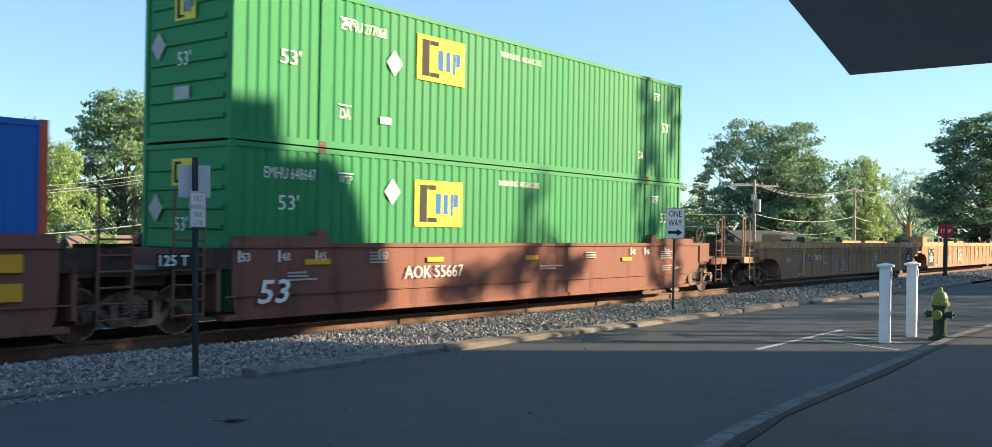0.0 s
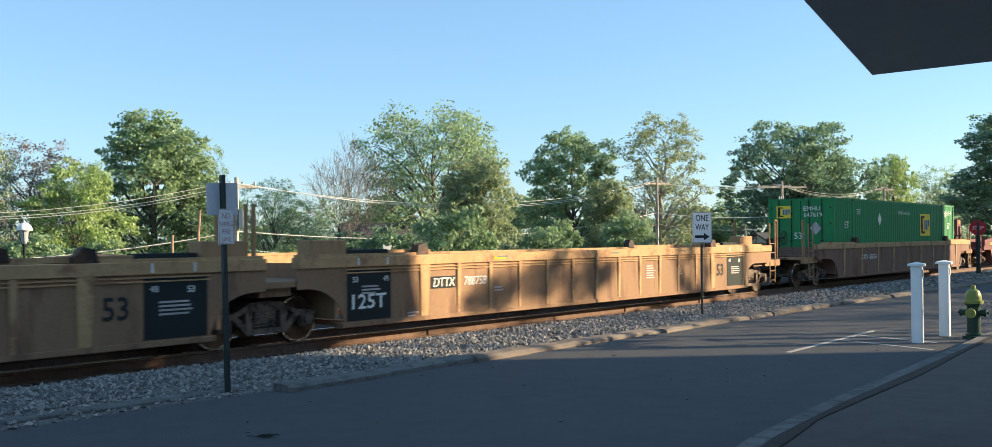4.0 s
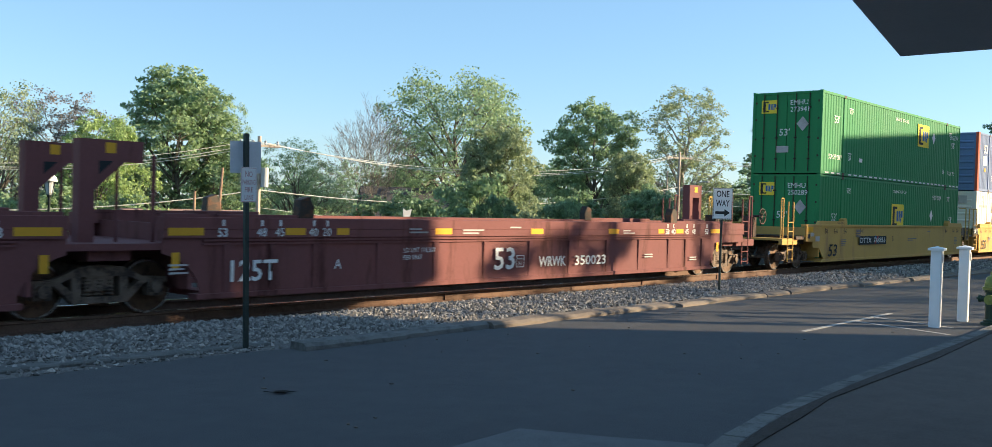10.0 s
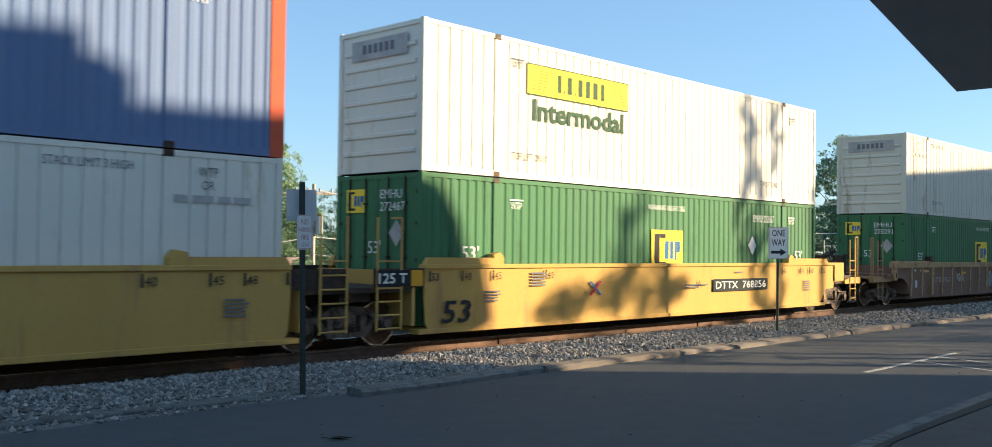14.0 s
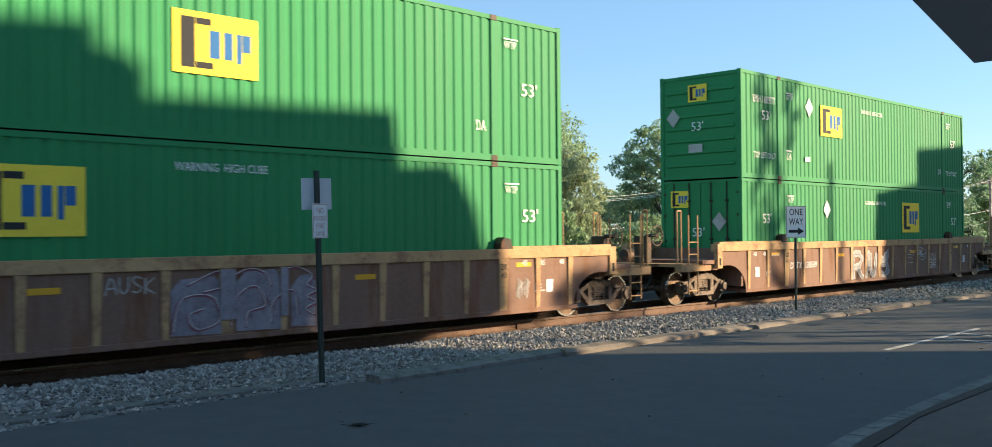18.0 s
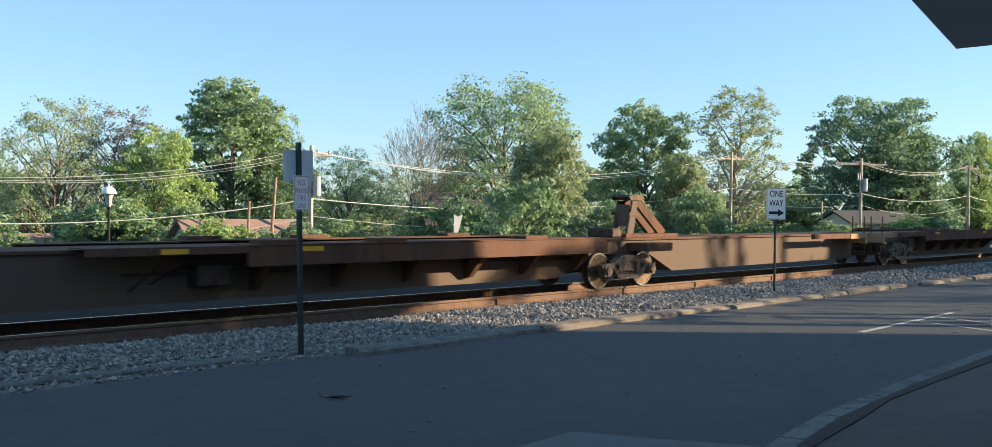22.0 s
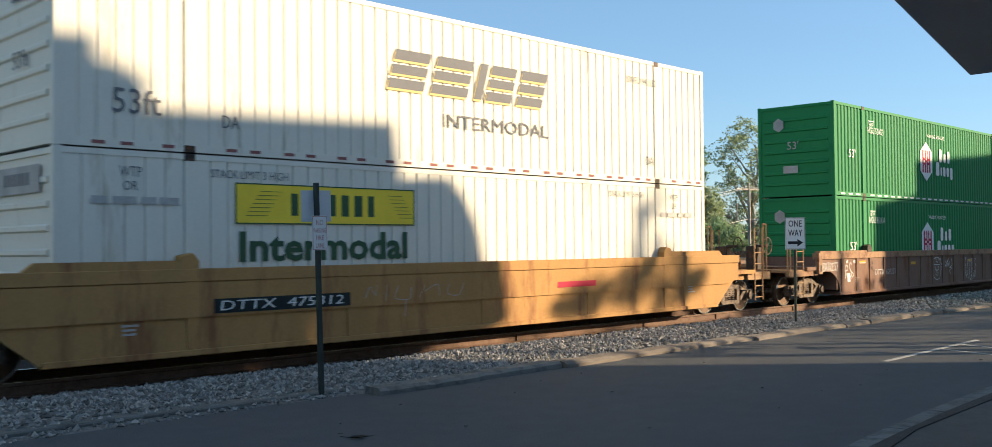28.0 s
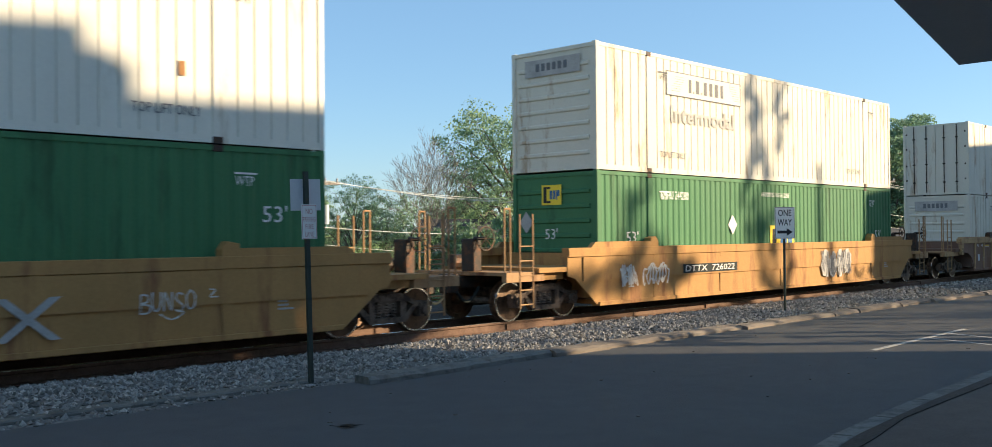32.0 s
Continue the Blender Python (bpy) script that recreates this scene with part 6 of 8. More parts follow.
def hub_box(label, ident, z0):
    c = container(green_hub, label, "green containers on the train", pitch=0.245, depth=0.03)
    cx, cz = -0.91, z0 + 0.66
    hexa = [(cx + 0.62 * math.sin(math.pi / 3 * i), cz + 0.70 * math.cos(math.pi / 3 * i)) for i in range(6)][::-1]
    base = plate("decal", hexa, FACE - 0.001, letter_white, c, "white hexagon decal with red bars")
    for x0, x1, a, b in ((-0.36, -0.25, -0.40, 0.40), (-0.13, -0.04, -0.40, 0.40), (0.04, 0.13, -0.40, 0.40), (0.25, 0.36, -0.40, 0.40), (-0.25, -0.13, 0.04, 0.12), (-0.25, -0.13, -0.12, -0.04), (0.13, 0.25, 0.04, 0.12), (0.13, 0.25, -0.12, -0.04), (-0.04, 0.04, -0.04, 0.04)):
        plate("red_bar", rect(cx + x0, cx + x1, cz + a, cz + b), FACE - 0.005, logo_red, base, "red bar", 0.003)
    # company lettering as plain blocks
    zu, zl = cz + 0.04, cz - 0.46
    for x, w, z, h in ((0.30, 0.24, zu, 0.48), (0.72, 0.20, zu, 0.34), (1.08, 0.22, zu, 0.44), (-0.02, 0.30, zl, 0.50), (0.42, 0.12, zl, 0.34), (0.66, 0.22, zl, 0.34), (1.0, 0.22, zl, 0.34), (1.36, 0.22, zl - 0.1, 0.44)):
        r = 0.05
        plate("block", [(x, z + r), (x, z + h - r), (x + r, z + h), (x + w - r, z + h), (x + w, z + h - r), (x + w, z + r), (x + w - r, z), (x + r, z)], FACE - 0.001, letter_white, c, "white block of company lettering", 0.005)
    stencil(c, ident, -5.7, 2.08, 0.20, width=1.18)
    stencil(c, "WARNING  HIGH CUBE", -0.8, 2.28, 0.13, width=1.6)
    stencil(c, "53'", -7.1, 1.22, 0.27, width=0.46)
    stencil(c, "53'", 6.8, 1.22, 0.27, width=0.46)
    side_marks(c)
    dash_row(c, letter_white)
    hx = [(0.55 + 0.2 * math.sin(math.pi / 3 * i), 2.3 + 0.22 * math.cos(math.pi / 3 * i)) for i in range(6)]
    endplate("decal", hx, -HL - 0.03, letter_faded, c)
    endplate("data_plate", rect(-0.1, 0.4, 0.75, 0.98), -HL - 0.03, letter_faded, c)
    letters("53'", -HL - 0.04, 0.25, 1.5, 0.25, letter_faded, c, turn=-90)
    return c


stack(451.94, hub_box("deep green container with white hexagon decal, in the well", "HGIU 652434", 0.80), hub_box("deep green container with white hexagon decal, on top", "HGIU 521623", 0.75))
jb12 = white_container(JB + " and rust streaks", white_box, (-5.23, -1.59, 1.80, 2.46), (-5.05, 1.28, 0.44, 3.25), word_mat=mat("faded_green_lettering", (0.20, 0.26, 0.19), 0.6, 0, 0.2, 3, 20, bumps=0))
bm = bmesh.new()
for i in range(6):
    prism(bm, rect(2.0 + i * 0.11, 2.07 + i * 0.11, 0.45 - 0.15 * (i in (2, 3)), 1.05 + 0.05 * (i % 2)), "y", FACE - 0.0055, FACE - 0.001)
for x, z in ((0.1, 1.5), (0.05, 0.6), (0.0, 1.9), (5.4, 1.0), (4.9, 2.4), (-1.6, 1.15)):
    prism(bm, rect(x, x + 0.1, z, z + 0.22), "y", FACE - 0.0055, FACE - 0.001)
part("rust_streak", bm, mat("rust_stain", (0.30, 0.15, 0.06), 0.8, 0, 0.4, 4, 20, bumps=0.1), jb12)
stack(475.53, emp_box(green_dull, "dull green container with square decal and scrapes", (-3.57, -2.14, 1.50, 2.46), "EMHU 649955", 2.30, -7.51, None, (-7.05, 1.42), (6.85, 1.70)), jb12)
stack(499.15, emp_box(green_dull, "dull green container, logo half sunk in the well", (-0.27, 1.13, 0.7, 1.66), "EMHU 244280", 2.30, -5.58, (-2.28, 1.68), (-7.0, 1.25), (6.75, 1.25)),
      white_container("stained white container with pale band and worn word", white_worn, (-5.31, -1.81, 1.95, 2.55), (-5.14, 1.30, 0.40, 3.0), white_worn, letter_grey, word_mat=letter_faded))
grey_c = container(white_worn, "pale grey insulated container with door bars", "white containers on the train", pitch=0.6, depth=0.01, flat=0.95, doors=True)
stack(523.0, white_container("white container with faded green band", white_worn, (-5.2, -1.6, 1.7, 2.4), None, mat("faded_green_band", (0.30, 0.45, 0.25), 0.6, 0, 0.2, 3, 20, bumps=0), letter_grey, top=()), grey_c)


dark_apron = mat("weathered_apron_paint", (0.11, 0.075, 0.055), 0.75, 0, 0.2, 1, 20, (0.11, 0.06, 0.035), 0.2, True, 0.1)
# --- empty spine cars with trailer hitches
def spine_unit(x_trucks, x0, x1, hitches, number, ends, aprons):
    """A spine car: one deep beam, side platforms on outriggers, hitches and trucks. All x from the unit's own origin."""
    car = thing("spine_car", "empty dark rusty spine car with folding trailer hitches", "spine car", "spine cars of the train")
    spans = list(zip(x_trucks, x_trucks[1:]))
    low = []
    for a, b in spans:
        low += [(a + 1.25, 0.80), (a + 2.4, 0.30), (b - 2.2, 0.30), (b - 1.25, 0.80)]
    last, first = x_trucks[-1], x_trucks[0]
    if x1 - last > 3:
        low += [(last + 1.25, 0.80), (last + 2.4, 0.30), (x1 - 0.1, 0.34), (x1, 0.80)]
    if first - x0 > 3:
        low = [(x0, 0.80), (x0 + 0.1, 0.34), (first - 2.4, 0.30), (first - 1.25, 0.80)] + low
    bm = bmesh.new()
    prism(bm, [(x0, 1.12), (x1, 1.12), (x1, 0.82)] + low[::-1] + [(x0, 0.82)], "y", -0.70, 0.70)
    part("spine_beam", bm, dark_apron, car)
    boxpart("top_flange", (x0, x1, -0.76, 0.76, 1.12, 1.17), spine_rust, car)
    boxpart("lower_flange", (x_trucks[0] + 2.5, x_trucks[1] - 2.4, -0.78, 0.78, 0.27, 0.30), spine_rust, car)
    for a, b in spans:
        p0, p1 = (a + 6.2, b - 1.3) if aprons > 0 else (a + 1.5, b - 7.0)
        q0, q1 = (p0 - 2.6, p0) if aprons > 0 else (p1, p1 + 2.4)
        n = 6
        for i in range(n):
            x = p0 + 0.5 + (p1 - p0 - 1.0) * i / (n - 1)
            for s in (-1, 1):
                bm = bmesh.new()
                prism(bm, [(s * 0.69, 0.42), (s * 0.86, 0.46), (s * 1.28, 0.92), (s * 1.28, 1.12), (s * 0.69, 1.12)], "x", x - 0.06, x + 0.06)
                part("outrigger", bm, spine_rust, car)
        for s in (-1, 1):
            ys = lambda c, d: sorted((s * c, s * d))
            bm = bmesh.new()
            bx(bm, p0, p1, *ys(1.30, 1.40), 0.90, 1.20)
            bx(bm, p0, p1, *ys(1.24, 1.44), 0.875, 0.90)
            part("side_sill", bm, spine_rust, car)
            boxpart("deck_plate", (p0, p1, *ys(0.77, 1.42), 1.205, 1.225), spine_rust, car)
            if aprons > 0:
                bm = bmesh.new()
                bx(bm, q0, q1, *ys(1.28, 1.38), 1.09, 1.19)
                bx(bm, q0, q1, *ys(0.77, 1.38), 1.192, 1.21)
                part("walkway_edge", bm, spine_rust, car)
            for x in (p0 + 0.6, p0 + 3.0, p1 - 2.4):
                boxpart("container_pad", (x - 0.35, x + 0.35, *ys(1.0, 1.36), 1.226, 1.29), spine_rust, car)
        # brake rigging hung under the platform
        bm = bmesh.new()
        rod(bm, (p0 + 0.4, -0.9, 0.86), (p0 + 1.3, -0.9, 0.86), 0.13, 10)
        part("brake_cylinder", bm, steel_dark, car)
        bm = bmesh.new()
        rod(bm, (p0 + 1.3, -0.9, 0.86), (p1 - 0.5, -0.8, 0.72), 0.02, 6)
        part("brake_rod", bm, steel_dark, car)
        boxpart("valve_box", (p0 - 0.7, p0 - 0.1, -1.05, -0.69, 0.55, 0.92), steel_dark, car, bevel=0.03)
        bm = bmesh.new()
        for k in range(3):
            rod(bm, (p0 - 1.7 + 0.35 * k, -0.76, 0.52 + 0.1 * k), (p0 - 1.2 + 0.4 * k, -0.78, 0.9), 0.022, 6)
        rod(bm, (p0 - 1.8, -0.78, 0.78), (p0 + 0.2, -0.80, 0.80), 0.018, 6)
        part("air_pipe", bm, steel_dark, car)
        for x in (p0 + 1.0, (q0 + q1) / 2 - 0.2 if aprons > 0 else p1 - 2.5):
            boxpart("reflector", (x, x + 0.45, -1.408 if x > p0 and x < p1 else -1.388, -1.401 if x > p0 and x < p1 else -1.381, 1.10, 1.18), reflector, car)
        if (a == first) == (aprons > 0):
            letters(number, p0 + (3.4 if aprons > 0 else 5.8), -1.405, 1.01, 0.17, letter_white, car, 1.7)
    for x, lean in hitches:
        bm = bmesh.new()
        for s in (-1, 1):
            prism(bm, [(x - 0.12, 1.26), (x + 0.14, 1.26), (x + lean * 0.2 + 0.13, 2.10), (x + lean * 0.2 - 0.10, 2.10)], "y", s * 0.22 - 0.03, s * 0.22 + 0.03)
            prism(bm, [(x + lean * 0.12 - 0.2, 1.72), (x + lean * 0.12 + 0.2, 1.72), (x + lean * 0.12 + 0.2, 1.80), (x + lean * 0.12 - 0.2, 1.80)], "y", s * 0.265 - 0.02, s * 0.265 + 0.02)
        bx(bm, x + lean * 0.1 - 0.08, x + lean * 0.1 + 0.08, -0.22, 0.22, 1.45, 2.0)
        hitch = part("trailer_hitch", bm, dark_apron, car, "raised folding trailer hitch")
        bm = bmesh.new()
        c = x + lean * 0.22
        prism(bm, [(c - 0.24, 2.11), (c + 0.22, 2.11), (c + 0.30, 2.17), (c + 0.24, 2.25), (c - 0.22, 2.25), (c - 0.32, 2.20)], "y", -0.28, 0.28)
        part("hitch_plate", bm, steel_dark, hitch)
        for s in (-1, 1):
            bm = bmesh.new()
            a0, b0 = Vector((c + lean * 0.12, s * 0.17, 2.12)), Vector((x + lean * 1.55, s * 0.17, 1.24))
            w = Vector((0.09, 0, 0.09 * lean))
            prism(bm, [(a0.x - w.x, a0.z - lean * w.z), (a0.x + w.x, a0.z + lean * w.z), (b0.x + w.x, b0.z + lean * w.z), (b0.x - w.x, b0.z - lean * w.z)], "y", s * 0.17 - 0.045, s * 0.17 + 0.045)
            part("diagonal_strut", bm, spine_rust, hitch)
        boxpart("hitch_base", (*sorted((x - lean * 0.5, x + lean * 1.8)), -0.5, 0.5, 1.172, 1.26), spine_rust, car)
        boxpart("hitch_lock", (*sorted((x - lean * 0.95, x - lean * 0.55)), -0.4, 0.4, 1.172, 1.40), steel_dark, car, bevel=0.03)
        boxpart("bolster_end", (x - 0.75, x + 0.35, -1.30, -0.6, 0.86, 1.06), spine_rust, car)
    for x in x_trucks:
        add_truck(car, x)
    for e, x in ends:
        bm = bmesh.new()
        bx(bm, *sorted((x, x - e * 1.2)), -0.14, 0.14, 0.68, 0.94)
        part("coupler", bm, steel_dark, car)
        bm = bmesh.new()
        bx(bm, *sorted((x - e * 0.3, x - e * 1.6)), -1.38, 1.38, 1.02, 1.18)
        bx(bm, *sorted((x - e * 0.3, x - e * 0.45)), -1.38, 1.38, 0.85, 1.02)
        part("end_platform", bm, yellow_dull, car)
        bm = bmesh.new()
        for yy in (-1.3, -0.9):
            rod(bm, (x - e * 0.4, yy, 0.35), (x - e * 0.4, yy, 1.75), 0.02, 6)
        for k in range(4):
            rod(bm, (x - e * 0.4, -1.3, 0.45 + k * 0.3), (x - e * 0.4, -0.9, 0.45 + k * 0.3), 0.016, 6)
        part("ladder", bm, spine_rust, car)
        boxpart("side_step", (*sorted((x - e * 1.7, x - e * 4.2)), -1.40, -1.28, 1.04, 1.19), spine_rust, car)
    return car


sp1 = spine_unit([313.6 - 330.5, -0.8, 346.6 - 330.5], 311.6 - 330.5, 359.9 - 330.5, [(0.05, 1), (17.25, 1)], "TTAX 653324", ((-1, 311.6 - 330.5), (1, 359.9 - 330.5)), 1)
rolls(sp1, 330.5, RAIL_Z)
sp2 = spine_unit([357.8 - 375.0, 0.2, 391.5 - 375.0], 355.2 - 375.0, 393.6 - 375.0, [(-0.2, -1), (16.3, -1)], "TTAX 653042", ((-1, 355.2 - 375.0), (1, 393.6 - 375.0)), -1)
rolls(sp2, 375.0, RAIL_Z)

# ---------------------------------------------------------------- street furniture
def no_parking_sign():
    p = thing("street_sign", "small white no-parking sign and blank panel on a green post", "sign", at=pose(7.75, 10.95, 0, 0, -1.4, 0))
    bm = bmesh.new()
    prism(bm, [(-0.03, -0.025), (0.03, -0.025), (0.03, 0.025), (0.012, 0.025), (0.012, -0.012), (-0.012, -0.012), (-0.012, 0.025), (-0.03, 0.025)], "z", -0.1, 2.86)
    part("post", bm, green_post, p)
    turn = pose(0, 0, 0, 0, 0, 14)
    # panel a little duller than sign_white
    ob = boxpart("sign_panel", (-0.152, 0.152, -0.045, -0.040, 1.96, 2.42), mat("dull_sign_white", (0.66, 0.66, 0.64), 0.6, 0, 0.1, 3, 30, bumps=0), p, "white panel with red lettering", bevel=0.0)
    ob.matrix_basis = turn
    faded = mat("faded_red_lettering", (0.40, 0.16, 0.15), 0.5, 0, 0.2, 4, 30, bumps=0)
    for s, z, h, w in (("NO", 2.29, 0.075, 0.14), ("PARKING", 2.19, 0.065, 0.25), ("FIRE", 2.09, 0.065, 0.16), ("LANE", 1.99, 0.065, 0.17)):
        t = letters(s, -w / 2, -0.0465, z, h, faded, ob, w)
    bm = bmesh.new()
    for r in (rect(-0.142, 0.142, 1.968, 1.975), rect(-0.142, 0.142, 2.405, 2.412), rect(-0.142, -0.136, 1.968, 2.412), rect(0.136, 0.142, 1.968, 2.412)):
        prism(bm, r, "y", -0.0468, -0.045)
    part("border", bm, faded, ob)
    bm = bmesh.new()
    prism(bm, [(x, z) for x, z in ((-0.22, 2.34), (0.24, 2.34), (0.24, 2.76), (-0.22, 2.76))], "y", 0.028, 0.033)
    b = part("blank_panel", bm, sign_back, p, "bare aluminium back of a sign")
    b.matrix_basis = pose(0, 0, 0, 0, 0, -4)


no_parking_sign()


def one_way_sign():
    p = thing("street_sign", "white one-way sign with black arrow on a thin post", "sign", at=pose(22.15, 11.66, 0))
    bm = bmesh.new()
    rod(bm, (0, 0, -0.1), (0, 0, 2.62), 0.03, 10)
    part("post", bm, green_post, p)
    b = boxpart("sign_panel", (-0.255, 0.255, -0.045, -0.038, 1.84, 2.61), sign_white, p, "white sign panel")
    b.matrix_basis = pose(0, 0, 0, 0, 0, -38)
    letters("ONE", -0.17, -0.0465, 2.39, 0.155, letter_dark, b, 0.34, bold=True)
    letters("WAY", -0.18, -0.0465, 2.16, 0.155, letter_dark, b, 0.36, bold=True)
    bm = bmesh.new()
    prism(bm, [(-0.19, 1.965), (0.05, 1.965), (0.05, 1.91), (0.2, 2.0), (0.05, 2.09), (0.05, 2.035), (-0.19, 2.035)], "y", -0.048, -0.045)
    part("arrow", bm, letter_dark, b)
    bm = bmesh.new()
    for r in (rect(-0.245, 0.245, 1.85, 1.858), rect(-0.245, 0.245, 2.592, 2.60), rect(-0.245, -0.237, 1.85, 2.60), rect(0.237, 0.245, 1.85, 2.60)):
        prism(bm, r, "y", -0.048, -0.045)
    part("border", bm, letter_dark, b)


one_way_sign()


def bollard(x, y):
    p = thing("post", "white square wooden post with a capped top", "post", "white posts by the kerb", at=pose(x, y, 0, 0, 0, 8))
    boxpart("shaft", (-0.095, 0.095, -0.095, 0.095, -0.1, 1.42), white_pvc, p, bevel=0.012)
    bm = bmesh.new()
    prism(bm, rect(-0.14, 0.14, -0.14, 0.14), "z", 1.42, 1.46)
    v = [bm.verts.new(q) for q in ((-0.14, -0.14, 1.462), (0.14, -0.14, 1.462), (0.14, 0.14, 1.462), (-0.14, 0.14, 1.462), (0, 0, 1.50))]
    for f in ((0, 1, 4), (1, 2, 4), (2, 3, 4), (3, 0, 4)):
        bm.faces.new([v[i] for i in f])
    part("cap", bm, white_pvc, p)
    boxpart("plate", (-0.05, 0.05, -0.112, -0.106, 1.20, 1.36), sign_back, p)


bollard(19.12, 5.66)
bollard(20.75, 5.62)


def hydrant():
    h = thing("fire_hydrant", "dark green fire hydrant with yellow-green bonnet", "hydrant", at=pose(20.45, 5.02, 0))
    bm = bmesh.new()
    lathe(bm, [(0.20, -0.1), (0.20, 0.06), (0.15, 0.07), (0.15, 0.10), (0.125, 0.12), (0.125, 0.62), (0.15, 0.64), (0.15, 0.68)], (0, 0, 0), 20)
    part("barrel", bm, hydrant_green, h, smooth=False)
    bm = bmesh.new()
    lathe(bm, [(0.18, 0.68), (0.18, 0.73), (0.15, 0.74), (0.145, 0.82), (0.11, 0.92), (0.05, 0.96), (0.04, 1.02), (0.02, 1.03)], (0, 0, 0), 20)
    part("bonnet", bm, hydrant_lime, h, "yellow-green bonnet")
    for dx, dy, r in ((-1, 0, 0.075), (0, 1, 0.06), (0, -1, 0.06)):
        bm = bmesh.new()
        rod(bm, (0, 0, 0.5), (dx * 0.2, dy * 0.2, 0.5), r, 12)
        rod(bm, (dx * 0.19, dy * 0.19, 0.5), (dx * 0.24, dy * 0.24, 0.5), r * 1.25, 12)
        rod(bm, (dx * 0.24, dy * 0.24, 0.5), (dx * 0.28, dy * 0.28, 0.5), 0.025, 6)
        part("outlet_cap", bm, hydrant_lime if dx else hydrant_green, h)


hydrant()


def stop_sign():
    p = thing("street_sign", "small red stop sign on a wooden post beside the crossing", "sign", at=pose(50.9, 12.2, 0))
    bm = bmesh.new()
    rod(bm, (0, 0, -0.2), (0, 0, 2.6), 0.10, 10)
    part("post", bm, green_post, p)
    bm = bmesh.new()
    prism(bm, [(0.38 * math.cos(math.pi / 8 + math.pi / 4 * i), 2.3 + 0.38 * math.sin(math.pi / 8 + math.pi / 4 * i)) for i in range(8)], "y", -0.08, -0.07)
    b = part("sign_panel", bm, sign_red, p, "red octagon")
    letters("STOP", -0.24, -0.082, 2.22, 0.16, letter_white, b, 0.48)
    b.matrix_basis = pose(0, 0, 0, 0, 0, -70)


stop_sign()

# litter on the road
_rng = random.Random(9)
bm = bmesh.new()
_v = []
for _i in range(15):
    _a = 2 * math.pi * _i / 15
    _q = 0.085 * (1.0 if _i % 3 == 0 else 0.55 if _i % 3 == 1 else 0.72) * (1.35 if _i in (0, 15) else 1)
    _v.append(bm.verts.new((_q * 1.5 * math.cos(_a), _q * 0.8 * math.sin(_a), 0.012 + 0.03 * math.sin(_a) ** 2 + 0.012 * math.cos(2 * _a))))
_c = bm.verts.new((0, 0, 0.008))
for _i in range(15):
    bm.faces.new((_c, _v[_i], _v[(_i + 1) % 15]))
rod(bm, (-0.05, 0, 0.012), (-0.19, 0.02, 0.03), 0.004, 5)
leaf = solid("dead_leaf", bm, mat("dead_leaf", (0.03, 0.025, 0.02), 0.9, 0, 0.3, 5, 30, bumps=0), "curled dark leaf lying on the road", "leaf")
leaf.matrix_basis = pose(6.3, 8.25, 0.001, 0, 0, -30)
for k in range(26):
    bm = bmesh.new()
    a = [_rng.uniform(0.6, 1.2) * _rng.choice((0.012, 0.02, 0.03)) for _ in range(5)]
    prism(bm, [(a[i] * math.cos(i * 1.256), a[i] * math.sin(i * 1.256)) for i in range(5)], "z", 0.0, 0.012)
    g = solid("road_chip", bm, concrete, "pale stone chip on the asphalt", "stone chip", group="chips on the road")
    g.matrix_basis = pose(_rng.uniform(5.5, 18), _rng.uniform(5.6, 10.2), 0.001, 0, 0, _rng.uniform(0, 360))

# ---------------------------------------------------------------- the building that the camera stands beside
canopy = thing("canopy", "dark-painted flat canopy roof above the footway", "canopy", kind="structure")
bm = bmesh.new()
prism(bm, [(7.13, 2.41), (7.02, -2.6), (-16, -4.5), (-16, -2.35)], "z", 3.14, 3.20)
part("soffit", bm, canopy_paint, canopy)
bm = bmesh.new()
prism(bm, [(7.16, 2.44), (7.05, -2.6), (-16, -4.5), (-16, -2.3)], "z", 3.205, 3.46)
part("fascia", bm, canopy_paint, canopy)
bm = bmesh.new()
bx(bm, -16, 6.4, -6.0, -2.62, -0.1, 3.4)
solid("wall_south", bm, brick_wall, "brick wall of the building behind the canopy", "wall", "structure")

# ---------------------------------------------------------------- unseen buildings, pole and sign added on the sun's side to cast shadows
def from_sun(u, b, z=0.0):
    """A place by its offset across the sun's direction and its distance towards the sun."""
    n = Vector((0.71, 0.70, 0)).normalized()
    return n * u + SUN_DIR * b + Vector((0, 0, z))


def sun_block(name, prof, b0, b1, material, parent):
    bm = bmesh.new()
    prof = [(u, z + (b0 + 19.15 - 0.989 * u) * RISE if z > 1 else z) for u, z in prof]
    lo = [bm.verts.new(from_sun(u, b0, z)) for u, z in prof]
    hi = [bm.verts.new(from_sun(u, b1, z)) for u, z in prof]
    bm.faces.new(lo); bm.faces.new(hi[::-1])
    for i in range(len(prof)):
        j = (i + 1) % len(prof)
        bm.faces.new((lo[i], hi[i], hi[j], lo[j]))
    return part(name, bm, material, parent)


